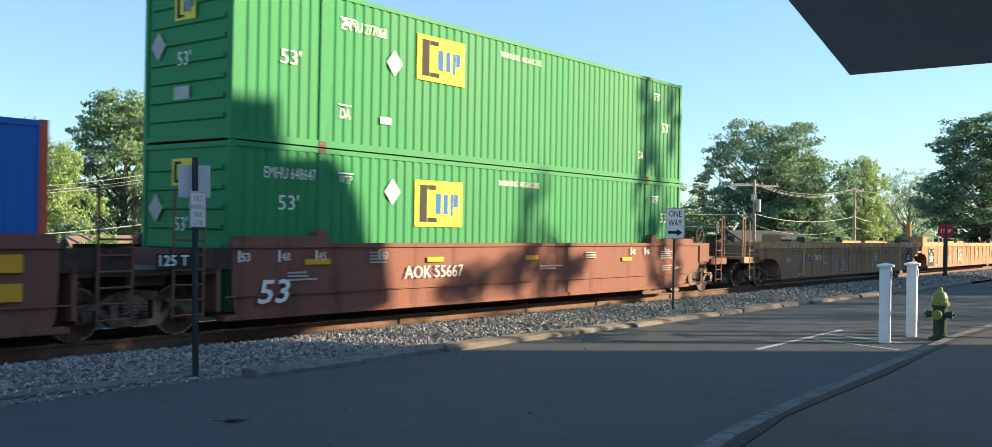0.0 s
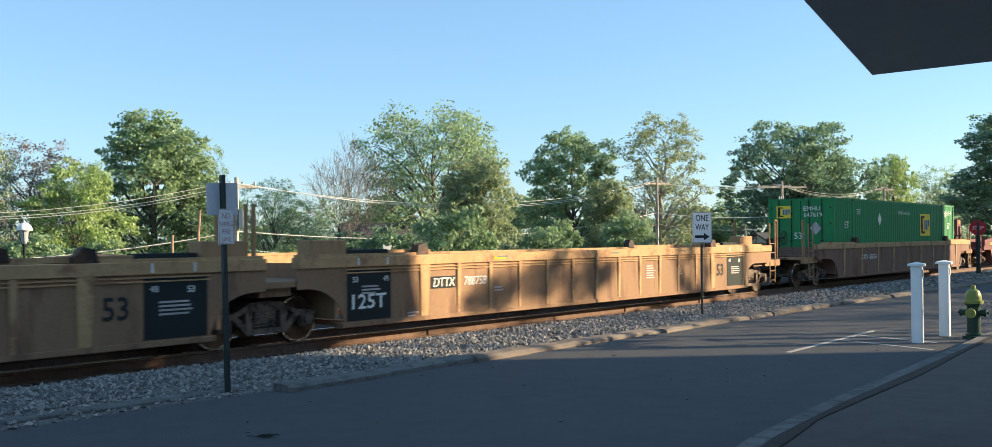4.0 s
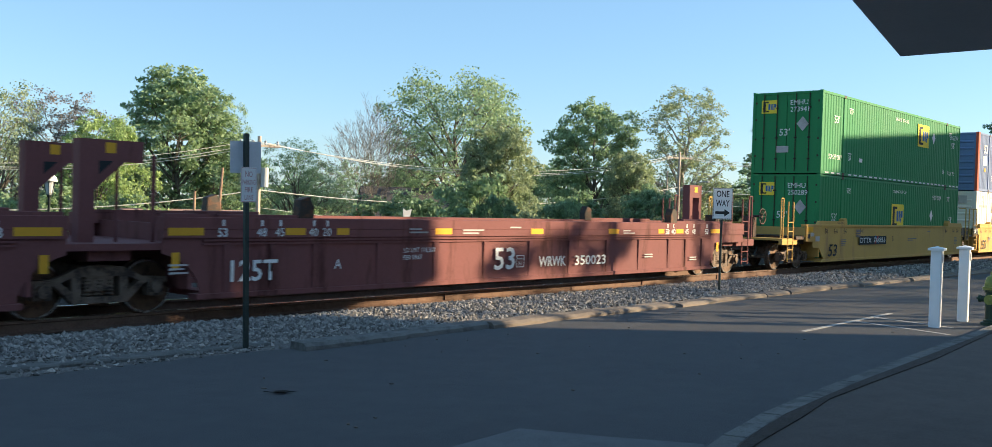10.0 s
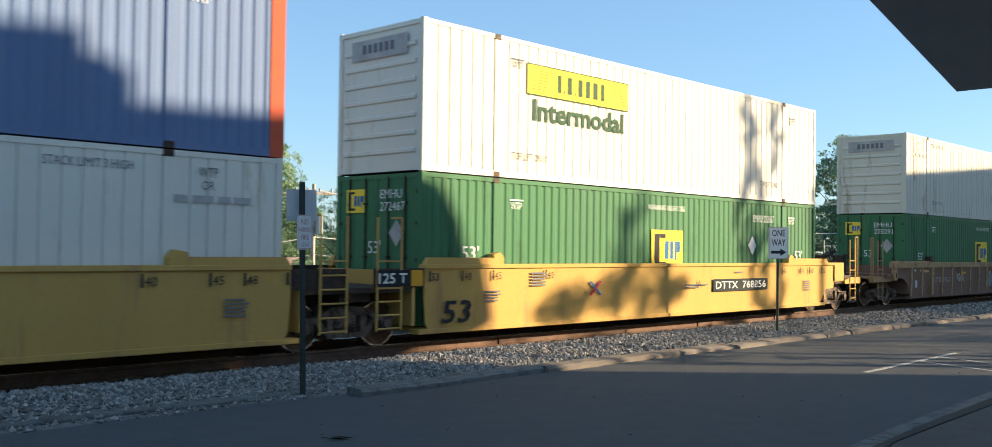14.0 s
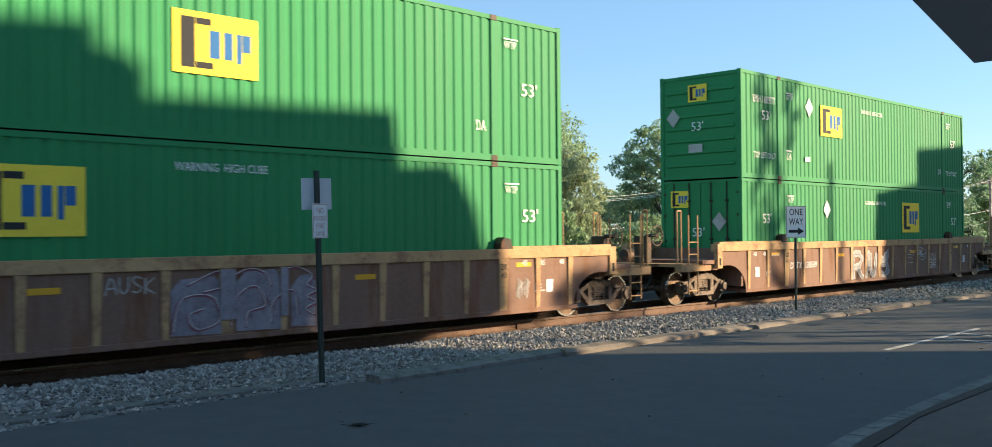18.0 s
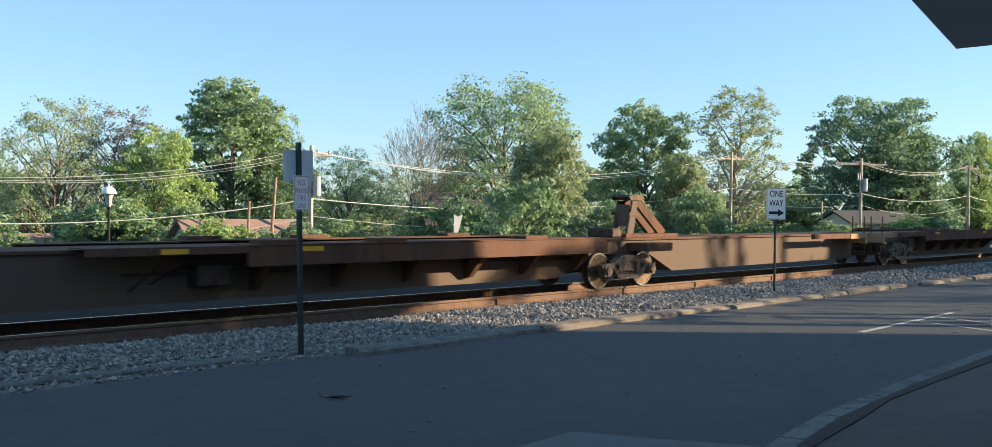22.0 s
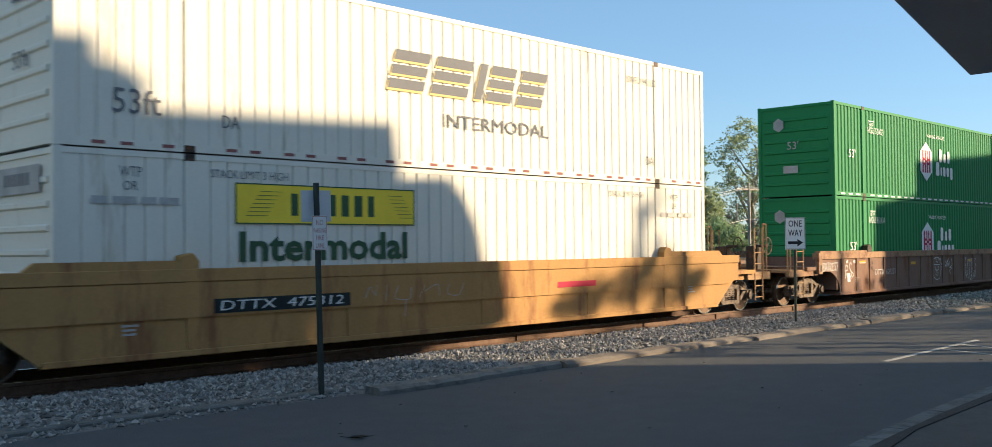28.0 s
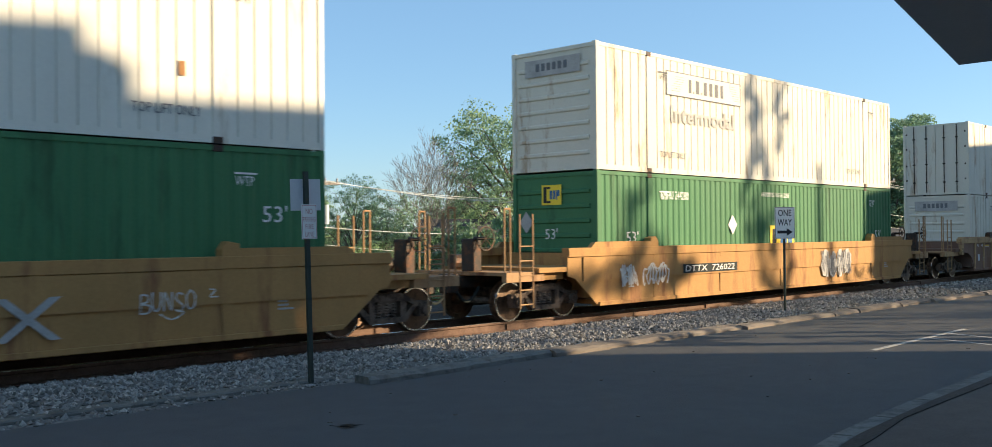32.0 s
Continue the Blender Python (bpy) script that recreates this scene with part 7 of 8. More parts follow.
# out of view; its outline is shaped to cast the stepped shadow edge
house = thing("building", "unseen stepped brick block added to shade road and train", "building")
sun_block("wall", [(-14, -0.2), (16.3, -0.2), (16.3, 7.3), (17.88, 7.3), (17.76, 8.20), (14.5, 8.45), (-14, 8.45)], 30, 38, brick_wall, house)
sun_block("chimney", [(9.5, 8.4), (14.46, 8.4), (14.44, 9.0), (14.1, 9.25), (13.94, 9.25), (13.90, 9.62), (9.5, 9.70)], 31.0, 32.2, brick_wall, house)
sun_block("porch_roof", [(16.32, 4.02), (18.6, 3.98), (19.60, 4.3), (19.45, 5.2), (19.22, 6.3), (18.95, 6.9), (18.7, 7.2), (16.32, 7.28)], 30.2, 30.6, roof_grey, house)
for u in (17.35, 19.35):
    sun_block("porch_post", [(u, -0.2), (u + 0.22, -0.2), (u + 0.22, 4.0), (u, 4.0)], 30.4, 30.6, white_pvc, house)


# second unseen block, added to keep the sun off the far cars
far_shade_block = thing("building", "unseen plain brick block added to shade the train", "building")
sun_block("wall", [(32.0, -0.2), (46.1, -0.2), (46.1, 8.5), (34.6, 8.5), (34.6, 7.3), (32.2, 7.2), (32.05, 5.2)], 44, 54, brick_wall, far_shade_block)
# pole and sign stand out of view, added only for their shadows
pole = thing("utility_pole", "unseen wooden pole added to cast a shadow", "utility pole")
_a = from_sun(29.9, 46)
bm = bmesh.new()
rod(bm, (_a.x, _a.y, -0.3), (_a.x, _a.y, 15.0), 0.16, 10, 0.12)
part("shaft", bm, pole_wood, pole)
post = thing("street_sign", "unseen square sign on a post, added to cast a shadow", "sign")
_a = from_sun(26.35, 20.5)
bm = bmesh.new()
rod(bm, (_a.x, _a.y, -0.2), (_a.x, _a.y, 4.3), 0.04, 8)
part("post", bm, green_post, post)
_o = boxpart("sign_panel", (-0.36, 0.36, -0.02, 0.02, -0.32, 0.32), sign_back, post)
_o.matrix_basis = pose(_a.x, _a.y, 4.08, 0, 0, 45)

# ---------------------------------------------------------------- trees
def tube(V, F, p, q, r0, r1, n=6):
    d = (q - p).normalized()
    u = d.orthogonal().normalized()
    w = d.cross(u)
    b = len(V)
    for c, r in ((p, r0), (q, r1)):
        for i in range(n):
            a = 2 * math.pi * i / n
            V.append(tuple(c + (u * math.cos(a) + w * math.sin(a)) * r))
    for i in range(n):
        j = (i + 1) % n
        F.append((b + i, b + j, b + n + j, b + n + i))


def bare_mesh(seed, height, spread, trunk, clear, upright):
    """A leafless tree: a short trunk that forks again and again into fine upright twigs."""
    rng = random.Random(seed)
    V, F = [], []

    def grow(p, d, length, r, level):
        for k in range(3):
            bend = Vector((rng.gauss(0, 1), rng.gauss(0, 1), rng.gauss(0.30 * upright, 0.4))) * (0.06 + 0.025 * level)
            d = (d + bend).normalized()
            q = p + d * length / 3
            tube(V, F, p, q, r, max(0.011, r * 0.90), 6 if level < 2 else 3)
            p, r = q, max(0.011, r * 0.90)
            if 0 < level < 5 and k < 2 and rng.random() < 0.4:
                a = rng.uniform(0, 6.28)
                side = Vector((math.cos(a), math.sin(a), 0.35))
                grow(p, (d + side * 0.75).normalized(), length * 0.55, r * 0.45, max(level + 2, 4))
        if level >= 7:
            return
        n = rng.choice((2, 2, 3)) if level else 7
        for i in range(n):
            a = 2 * math.pi * (i + rng.uniform(-0.3, 0.3)) / n
            side = Vector((math.cos(a), math.sin(a), 0))
            grow(p, (d * (0.8 + upright * 0.5) + side * rng.uniform(0.35, 0.95) * spread).normalized(), length * rng.uniform(0.66, 0.88), r * rng.uniform(0.56, 0.70), level + 1)

    grow(Vector((0, 0, -0.4)), Vector((0, 0, 1)), height * clear + 0.4, trunk, 0)
    k = height / sorted(v[2] for v in V)[int(len(V) * 0.995)]
    wood = bpy.data.meshes.new("trunk")
    wood.from_pydata([(x * k, y * k, z * k) for x, y, z in V], [], F)
    wood.materials.append(bark)
    return wood, None


def tree_mesh(seed, H, R, low, lobes, leaves, size, open_=0.0, taper=0.0, limb=1.0, droop=0.0):
    """A tapered trunk, curved limbs that each carry a rounded mass of foliage, and leaf blades in small sprays over those masses.
    open_: how far the sprays thin out; taper: how far the crown narrows upwards; droop: how flat the masses lie."""
    rng = random.Random(seed)
    nr = np.random.default_rng(seed)
    V, F = [], []
    zb = H * low
    mid, hh = (H + zb) / 2, (H - zb) / 2
    spine = [Vector((rng.gauss(0, 0.10) * i * 0.4, rng.gauss(0, 0.10) * i * 0.4, -0.4 + (H * 0.82 + 0.4) * i / 7)) for i in range(8)]
    r0 = 0.024 * H
    for i in range(7):
        tube(V, F, spine[i], spine[i + 1], r0 * (1 - i / 7.5), r0 * (1 - (i + 1) / 7.5), 8)

    def on_trunk(z):
        f = max(0, min(6.999, (z + 0.4) / (H * 0.82 + 0.4) * 7))
        i = int(f)
        return spine[i].lerp(spine[i + 1], f - i), r0 * (1 - f / 7.5)

    pts, nrm = [], []
    total = 0.0
    masses = []
    for k in range(lobes):
        zz = -0.92 + 1.84 * (k + rng.uniform(0.1, 0.9)) / lobes
        az = k * 2.39996 + rng.uniform(-0.5, 0.5)
        wide = math.sqrt(max(0.0, 1 - zz * zz)) * (1 - taper * (zz + 1) / 2)
        rr = rng.uniform(0.42, 0.86)
        rad = R * rng.uniform(0.20, 0.36) * (1 - 0.35 * taper * (zz + 1) / 2)
        c = Vector((R * wide * rr * math.cos(az), R * wide * rr * math.sin(az), mid + (hh - rad * 0.7) * zz))
        masses.append((c, rad))
        total += rad * rad
    for c, rad in masses:
        far = math.hypot(c.x, c.y)
        p, pr = on_trunk(max(zb * 0.7, c.z - far * 0.8 - rng.uniform(0.02, 0.12) * H))
        m = p.lerp(c, 0.5) + Vector((rng.gauss(0, 0.3), rng.gauss(0, 0.3), 0.08 * far))
        r = min(pr * 0.6, 0.0075 * H * limb * rng.uniform(0.7, 1.2))
        last, lr = p, r
        for j in range(1, 6):
            f = j / 5
            q = p * (1 - f) ** 2 + m * 2 * f * (1 - f) + c * f * f + Vector((rng.gauss(0, 0.06), rng.gauss(0, 0.06), rng.gauss(0, 0.06)))
            tube(V, F, last, q, lr, r * (1 - 0.72 * f), 5)
            last, lr = q, r * (1 - 0.72 * f)
        share = leaves * rad * rad / total
        sprays = max(6, int(share / 55))
        for j in range(sprays):
            d = Vector((rng.gauss(0, 1), rng.gauss(0, 1), rng.gauss(0.25, 0.9))).normalized()
            tip = c + Vector((d.x, d.y, d.z * (1 - 0.45 * droop))) * rad * rng.uniform(0.25, 1.0) ** 0.4 * rng.uniform(0.85, 1.05)
            if j % 3 == 0:
                kink = c.lerp(tip, 0.5) + Vector((rng.gauss(0, 1), rng.gauss(0, 1), rng.gauss(0.3, 1))) * rad * 0.10
                tube(V, F, c, kink, r * 0.26, r * 0.16, 3)
                tube(V, F, kink, tip, r * 0.16, r * 0.06, 3)
            per = int(55 * (1 - open_ * rng.uniform(0.2, 1.0)))
            sp = rad * rng.uniform(0.20, 0.34)
            e = nr.normal(0, 1, (per, 3))
            e *= (nr.uniform(0.05, 1, per) ** 0.5 * 1.55 / np.linalg.norm(e, axis=1))[:, None] * (sp, sp, sp * (0.62 - 0.3 * droop))
            pts.append(np.array(tip) + e)
            nrm.append(np.array(d) * 0.55 + (0, 0, 0.45) + nr.normal(0, 0.55, (per, 3)))
    wood = bpy.data.meshes.new("trunk")
    wood.from_pydata(V, [], F)
    wood.materials.append(bark)
    c, out = np.concatenate(pts), np.concatenate(nrm)
    n = len(c)
    out /= np.linalg.norm(out, axis=1)[:, None]
    a = np.cross(out, nr.normal(0, 1, (n, 3)))
    a /= np.linalg.norm(a, axis=1)[:, None]
    b = np.cross(out, a)
    s = (size * nr.uniform(0.6, 1.35, n))[:, None]
    tri = np.stack([c - a * s * 0.9 - b * s * 0.45, c + a * s * 0.9 - b * s * 0.35, c + b * s * 1.0], 1).reshape(-1, 3)
    crown = bpy.data.meshes.new("crown")
    crown.from_pydata(tri.tolist(), [], np.arange(3 * n).reshape(-1, 3).tolist())
    crown.materials.append(leaf_mid)
    crown["reach"] = float(np.percentile(np.hypot(c[:, 0], c[:, 1]), 95))
    crown["top"] = float(np.percentile(c[:, 2], 99.7))
    return wood, crown


def tree(label, meshes, x, y, z, turn, bark_m, leaf_m, sc=1.0, sx=1.0):
    t = thing("tree", label, "tree", "trees behind the railway")
    for name, me, m in (("trunk", meshes[0], bark_m), ("crown", meshes[1], leaf_m)):
        if me:
            o = new(name, me)
            o.parent = t
            o.material_slots[0].link = "OBJECT"
            o.material_slots[0].material = m
    t.matrix_basis = pose(x, y, z, 0, 0, turn)
    for o in t.children:
        o.scale = (sc * sx, sc * sx, sc)
    return t


def at_az(az, d):
    return d * math.cos(radians(az)), d * math.sin(radians(az))


oak = tree_mesh(11, 15, 6.2, 0.16, 50, 42000, 0.095, 0.5, 0.0, 2.4, 0.5)
broad = tree_mesh(13, 15, 6.2, 0.10, 44, 42000, 0.115, 0.10, 0.0, 1.3, 0.7)
maple = tree_mesh(23, 15, 5.0, 0.04, 52, 44000, 0.115, 0.0, 0.25, 0.9)
maple2 = tree_mesh(29, 15, 5.2, 0.03, 40, 40000, 0.115, 0.0, 0.1, 0.9, 0.2)
airy = tree_mesh(37, 15, 5.2, 0.10, 50, 32000, 0.085, 0.62, 0.1, 2.2, 0.2)
bare_t = bare_mesh(41, 14, 0.95, 0.17, 0.22, 0.5)
shrub = tree_mesh(53, 5, 2.4, 0.0, 24, 17000, 0.072, 0.15, 0.2, 0.8)
fir = tree_mesh(57, 14, 2.6, 0.04, 30, 15000, 0.11, 0.05, 0.85, 0.7, 0.5)
tall = tree_mesh(61, 17, 4.0, 0.08, 54, 34000, 0.085, 0.6, 0.2, 2.4)
tall_thin = tree_mesh(67, 17, 3.0, 0.35, 24, 4600, 0.11, 0.3, 0.1)


def el_height(el, d, base):
    return 2 + d * math.tan(radians(el)) - base


def place(label, meshes, base_h, az, el, d, bark_m, leaf_m, turn=0, width=1.0):
    """A tree whose top stands at the elevation el as seen from the footway."""
    x, y = at_az(az, d)
    z = ground_z(x, y)
    sc = el_height(el, d, z) / (meshes[1]["top"] if meshes[1] else base_h)
    sx = width if not meshes[1] or width <= 2 else d * math.tan(radians(width / 2)) / (meshes[1]["reach"] * sc)
    tree(label, meshes, x, y, z, turn, bark_m, leaf_m, sc, sx)


BIG = [("tall maple with dense fresh green crown", maple, 16, 58.5, 6.9, 72, bark, leaf_mid, 20, 7.4),
       ("bronze-leaved tree with an open crown", airy, 16, 64.6, 5.3, 78, bark, leaf_bronze, 70, 6.5),
       ("pale flowering tree with thin leaves", airy, 16, 67.6, 5.6, 72, bark, leaf_olive, 200, 6.0),
       ("fresh green tree with a full crown", maple2, 16, 62.6, 4.2, 62, bark, leaf_light, 130, 5.5),
       ("leafless tree with fine upright branches", bare_t, 14, 47.7, 5.6, 66, bark, leaf_mid, 200, 0.58),
       ("broad oak with dark limbs and thin spring leaves", oak, 16, 43.0, 7.6, 74, bark, leaf_mid, 40, 9.2),
       ("olive green tree in young leaf", maple, 16, 40.4, 4.6, 60, bark, leaf_olive, 250, 5.6),
       ("dense tree with mid-green crown", maple2, 16, 35.0, 6.1, 86, bark, leaf_mid, 160, 6.2),
       ("tall airy tree with pale young leaves", tall, 18, 29.9, 7.0, 84, bark_pale, leaf_olive, 10, 5.2),
       ("broad dark tree with a clumped crown", broad, 16, 22.4, 6.3, 95, bark, leaf_dark, 300, 7.4),
       ("broad dark tree with a full lower crown", maple2, 16, 21.4, 4.6, 97, bark, leaf_dark, 95, 6.0),
       ("small fresh green street tree", maple, 16, 17.6, 4.2, 112, bark, leaf_light, 210, 3.2),
       ("dark roadside tree hanging over the street", maple, 16, 11.6, 6.3, 80, bark, leaf_dark, 55, 7.0),
       ("thin-leaved tree behind the utility pole", airy, 16, 56.3, 5.7, 74, bark, leaf_mid, 250, 3.6),
       ("small tree at the road bend", airy, 16, 15.3, 3.6, 118, bark, leaf_mid, 15, 3.5),
       ("young tree shaped like a conifer", fir, 18, 26.2, 3.3, 110, bark, leaf_dark, 35, 2.2),
       ("grey-green tree with open crown", airy, 16, 71.3, 3.5, 66, bark, leaf_mid, 5, 4.0),
       ("light tree with thin leaves", airy, 16, 52.2, 3.4, 76, bark, leaf_mid, 100, 4.5),
       ("light tree with thin leaves", airy, 16, 50.4, 2.3, 80, bark, leaf_mid, 180, 4.5),
       ("olive tree behind the poles", maple, 16, 33.0, 3.2, 70, bark, leaf_olive, 77, 4.0),
       ("green tree in the back row", maple2, 16, 55.4, 2.6, 92, bark, leaf_mid, 140, 5.0),
       ("green tree in the back row", maple, 16, 46.2, 2.2, 92, bark, leaf_mid, 230, 5.0),
       ("green tree in the back row", maple, 16, 70.0, 1.8, 90, bark, leaf_mid, 320, 6.0),
       ("green tree in the back row", maple2, 16, 38.2, 2.4, 95, bark, leaf_mid, 60, 5.0),
       ("green tree in the back row", maple, 16, 27.6, 1.6, 110, bark, leaf_mid, 20, 4.5),
       ("green tree in the back row", maple, 16, 74.5, 2.5, 80, bark, leaf_mid, 85, 5.0)]
for row in BIG:
    place(*row)
for i, (az, el, d, lm) in enumerate(((41.8, 1.7, 40, leaf_mid), (36.3, 0.9, 44, leaf_mid), (32.0, 1.4, 46, leaf_mid), (38.5, -0.4, 44, leaf_olive), (64.3, -0.2, 58, leaf_mid), (65.6, -0.6, 56, leaf_mid),
                                     (54.9, -0.9, 48, leaf_mid), (71.2, -0.6, 52, leaf_mid), (52.2, -0.4, 66, leaf_mid), (50.2, -0.8, 64, leaf_olive), (47.6, -1.0, 62, leaf_mid), (43.9, -0.7, 62, leaf_mid),
                                     (34.4, -0.5, 70, leaf_dark), (29.2, -0.5, 74, leaf_mid), (27.4, -0.6, 84, leaf_mid), (25.4, -0.5, 92, leaf_dark), (19.7, -0.6, 86, leaf_light), (23.8, -0.9, 80, leaf_light),
                                     (17.2, 0.0, 112, leaf_mid), (15.2, 0.3, 116, leaf_dark), (54.9, -0.6, 70, leaf_mid), (68.4, -0.8, 74, leaf_dark), (62.9, -0.6, 76, leaf_dark), (73.0, 0.0, 60, leaf_mid), (46.9, 0.3, 58, leaf_mid), (45.3, 0.6, 56, leaf_dark), (59.2, -0.75, 46, leaf_light), (65.0, 0.3, 54, leaf_mid), (62.2, -0.1, 54, leaf_mid), (21.2, -0.25, 78, leaf_light), (24.6, -0.45, 80, leaf_mid), (20.2, 0.0, 80, leaf_mid))):
    place("leafy bush beyond the railway bank", shrub, 5, az, el, d, bark, lm, i * 53, 0.85 if el > 0.5 else 1.2)

# unseen trees and hedges added on the sun's side, which dapple train and road
for i, (u, b, h, w, m, lm) in enumerate(((27.5, 44, 14.6, 0.30, tall_thin, leaf_mid), (23.2, 46, 8.6, 0.34, tall_thin, leaf_mid))):
    p = from_sun(u, b)
    tree("unseen thin tree added to dapple the train", m, p.x, p.y, -0.1, 40 + 70 * i, bark, lm, (h + (b + 19.15 - 0.989 * u) * RISE) / m[1]["top"], w)


# loose leaf screen out of view, added to block low sun from the road
def hedge(u0, u1, b, h, seed, z0=0.02, ref=4.0):
    nr = np.random.default_rng(seed)
    n = int(abs(u1 - u0) * (70 if b < 20 else 190) * max(0.6, h / 2))
    u = nr.uniform(u0, u1, n)
    h += (b - ref) * RISE
    z0 = z0 if z0 < 0.1 else (z0 + (b - ref) * RISE) / h
    zz = nr.uniform(z0, 1, n) * (h + 0.16 * np.sin(u * 2.1 + seed) + 0.08 * np.sin(u * 7.3))
    bb = b + nr.uniform(-0.4, 0.4, n)
    nn = Vector((0.71, 0.70, 0)).normalized()
    c = np.stack([nn.x * u + SUN_DIR.x * bb, nn.y * u + SUN_DIR.y * bb, zz], 1)
    a = nr.normal(0, 1, (n, 3)); a /= np.linalg.norm(a, axis=1)[:, None]
    d = np.cross(a, nr.normal(0, 1, (n, 3))); d /= np.linalg.norm(d, axis=1)[:, None]
    s = 0.11
    q = np.stack([c - a * s, c - d * s, c + a * s, c + d * s], 1).reshape(-1, 3)
    me = bpy.data.meshes.new("hedge")
    me.from_pydata(q.tolist(), [], [(4 * i, 4 * i + 1, 4 * i + 2, 4 * i + 3) for i in range(n)])
    me.materials.append(leaf_dark)
    tagged(new("hedge", me), "unseen leaf screen added to shade the road", "hedge", kind="stuff")


# gaps between these added screens let strips of sun onto the road
hedge(17.42, 18.98, 16, 1.56, 1, 1.27)
for _u0, _u1 in ((17.52, 18.02), (18.32, 18.50), (18.76, 18.95)):
    hedge(_u0, _u1, 16.1, 1.5, 5)
hedge(19.0, 21.5, 16, 1.56, 2)
hedge(21.6, 22.8, 34, 3.45, 4)
hedge(23.3, 27.0, 34, 3.4, 3, ref=6.5)
hedge(27.0, 36.0, 34, 3.4, 6, ref=11.0)


# small crown out of view, its height set by where its shadow should fall
def shade_tree(u, b, z0, h, r):
    p = from_sun(u, b)
    up = (b + 19.15 - 0.989 * u) * RISE
    t = thing("tree", "unseen small tree added to dapple the train", "tree", "street trees")
    bm = bmesh.new()
    rod(bm, (p.x, p.y, -0.1), (p.x, p.y, z0 + up + 0.3), 0.09, 8, 0.05)
    part("trunk", bm, bark, t)
    nr = np.random.default_rng(int(u * 10))
    n = 330
    d = nr.normal(0, 1, (n, 3)); d /= np.linalg.norm(d, axis=1)[:, None]
    c = d * (nr.uniform(0, 1, n) ** 0.45)[:, None] * np.array([r, r, (h - z0) / 2]) + np.array([p.x, p.y, up + (h + z0) / 2])
    a = nr.normal(0, 1, (n, 3)); a /= np.linalg.norm(a, axis=1)[:, None]
    e = np.cross(a, nr.normal(0, 1, (n, 3))); e /= np.linalg.norm(e, axis=1)[:, None]
    q = np.stack([c - a * 0.1, c - e * 0.07, c + a * 0.1, c + e * 0.07], 1).reshape(-1, 3)
    me = bpy.data.meshes.new("crown")
    me.from_pydata(q.tolist(), [], [(4 * i, 4 * i + 1, 4 * i + 2, 4 * i + 3) for i in range(n)])
    me.materials.append(leaf_mid)
    o = new("crown", me)
    o.parent = t


for _r in ((21.2, 34, 4.35, 5.15, 0.8), (22.5, 35, 4.45, 5.5, 0.9), (23.9, 36, 4.5, 5.2, 0.8)):
    shade_tree(*_r)

# ---------------------------------------------------------------- poles, wires, lamp, houses
def utility_pole(az, el, d, arm=1.2, kit=True, arm_turn=0, lamp=0):
    x, y = at_az(az, d)
    z = ground_z(x, y)
    top = 2 + d * math.tan(radians(el))
    p = thing("utility_pole", "weathered wooden utility pole with cross-arm", "utility pole", "utility poles", at=pose(x, y, z, 0, 0, arm_turn))
    h = top - z
    bm = bmesh.new()
    rod(bm, (0, 0, -0.5), (0, 0, h), 0.15 if arm else 0.08, 10, 0.10 if arm else 0.06)
    part("shaft", bm, pole_wood, p)
    if arm:
        boxpart("cross_arm", (-arm, arm, -0.06, 0.06, h - 0.55, h - 0.42), pole_wood, p)
        for i in range(4):
            bm = bmesh.new()
            lathe(bm, [(0.03, 0), (0.07, 0.06), (0.05, 0.12), (0.07, 0.18), (0.02, 0.22)], (-arm + 0.15 + i * (2 * arm - 0.3) / 3, 0, h - 0.42), 8)
            part("insulator", bm, insulator, p)
    if kit:
        bm = bmesh.new()
        rod(bm, (0.28, -0.1, h - 2.6), (0.28, -0.1, h - 1.6), 0.2, 12)
        part("transformer", bm, insulator, p)
        bm = bmesh.new()
        for i in range(3):
            rod(bm, (-0.35 + 0.18 * i, -0.15, h - 1.7), (-0.35 + 0.18 * i, -0.15, h - 1.2), 0.05, 8)
        part("fuse", bm, insulator, p)
    if lamp:
        bm = bmesh.new()
        a = math.radians(lamp)
        last = Vector((0, 0, h - 3.1))
        for k in range(1, 7):
            f = k / 6
            q = Vector((2.2 * f * math.cos(a), 2.2 * f * math.sin(a), h - 3.1 + 0.85 * math.sin(f * 1.5)))
            rod(bm, last, q, 0.035, 6)
            last = q
        part("lamp_arm", bm, insulator, p)
        bm = bmesh.new()
        lathe(bm, [(0.04, 0.06), (0.16, 0.0), (0.13, -0.10), (0.05, -0.14)], tuple(last), 10)
        part("lamp_head", bm, insulator, p, "grey street-lamp head")
    return Vector((x, y, top)), math.radians(arm_turn)


P1 = utility_pole(54.2, 3.55, 52, 1.1, True, -20)
P2 = utility_pole(30.2, 3.40, 78, 1.2, False, -20, -40)
P3 = utility_pole(23.3, 3.05, 82, 2.2, True, -35)
P4 = utility_pole(18.0, 2.75, 92, 1.0, False, -30)
utility_pole(30.85, 2.3, 80, 0, False, 0)
utility_pole(25.3, 0.7, 84, 0, False, 0)
P0 = utility_pole(84.0, 3.2, 50, 1.1, False, -20)
P5 = utility_pole(15.9, 2.2, 150, 1.0, False, -30)


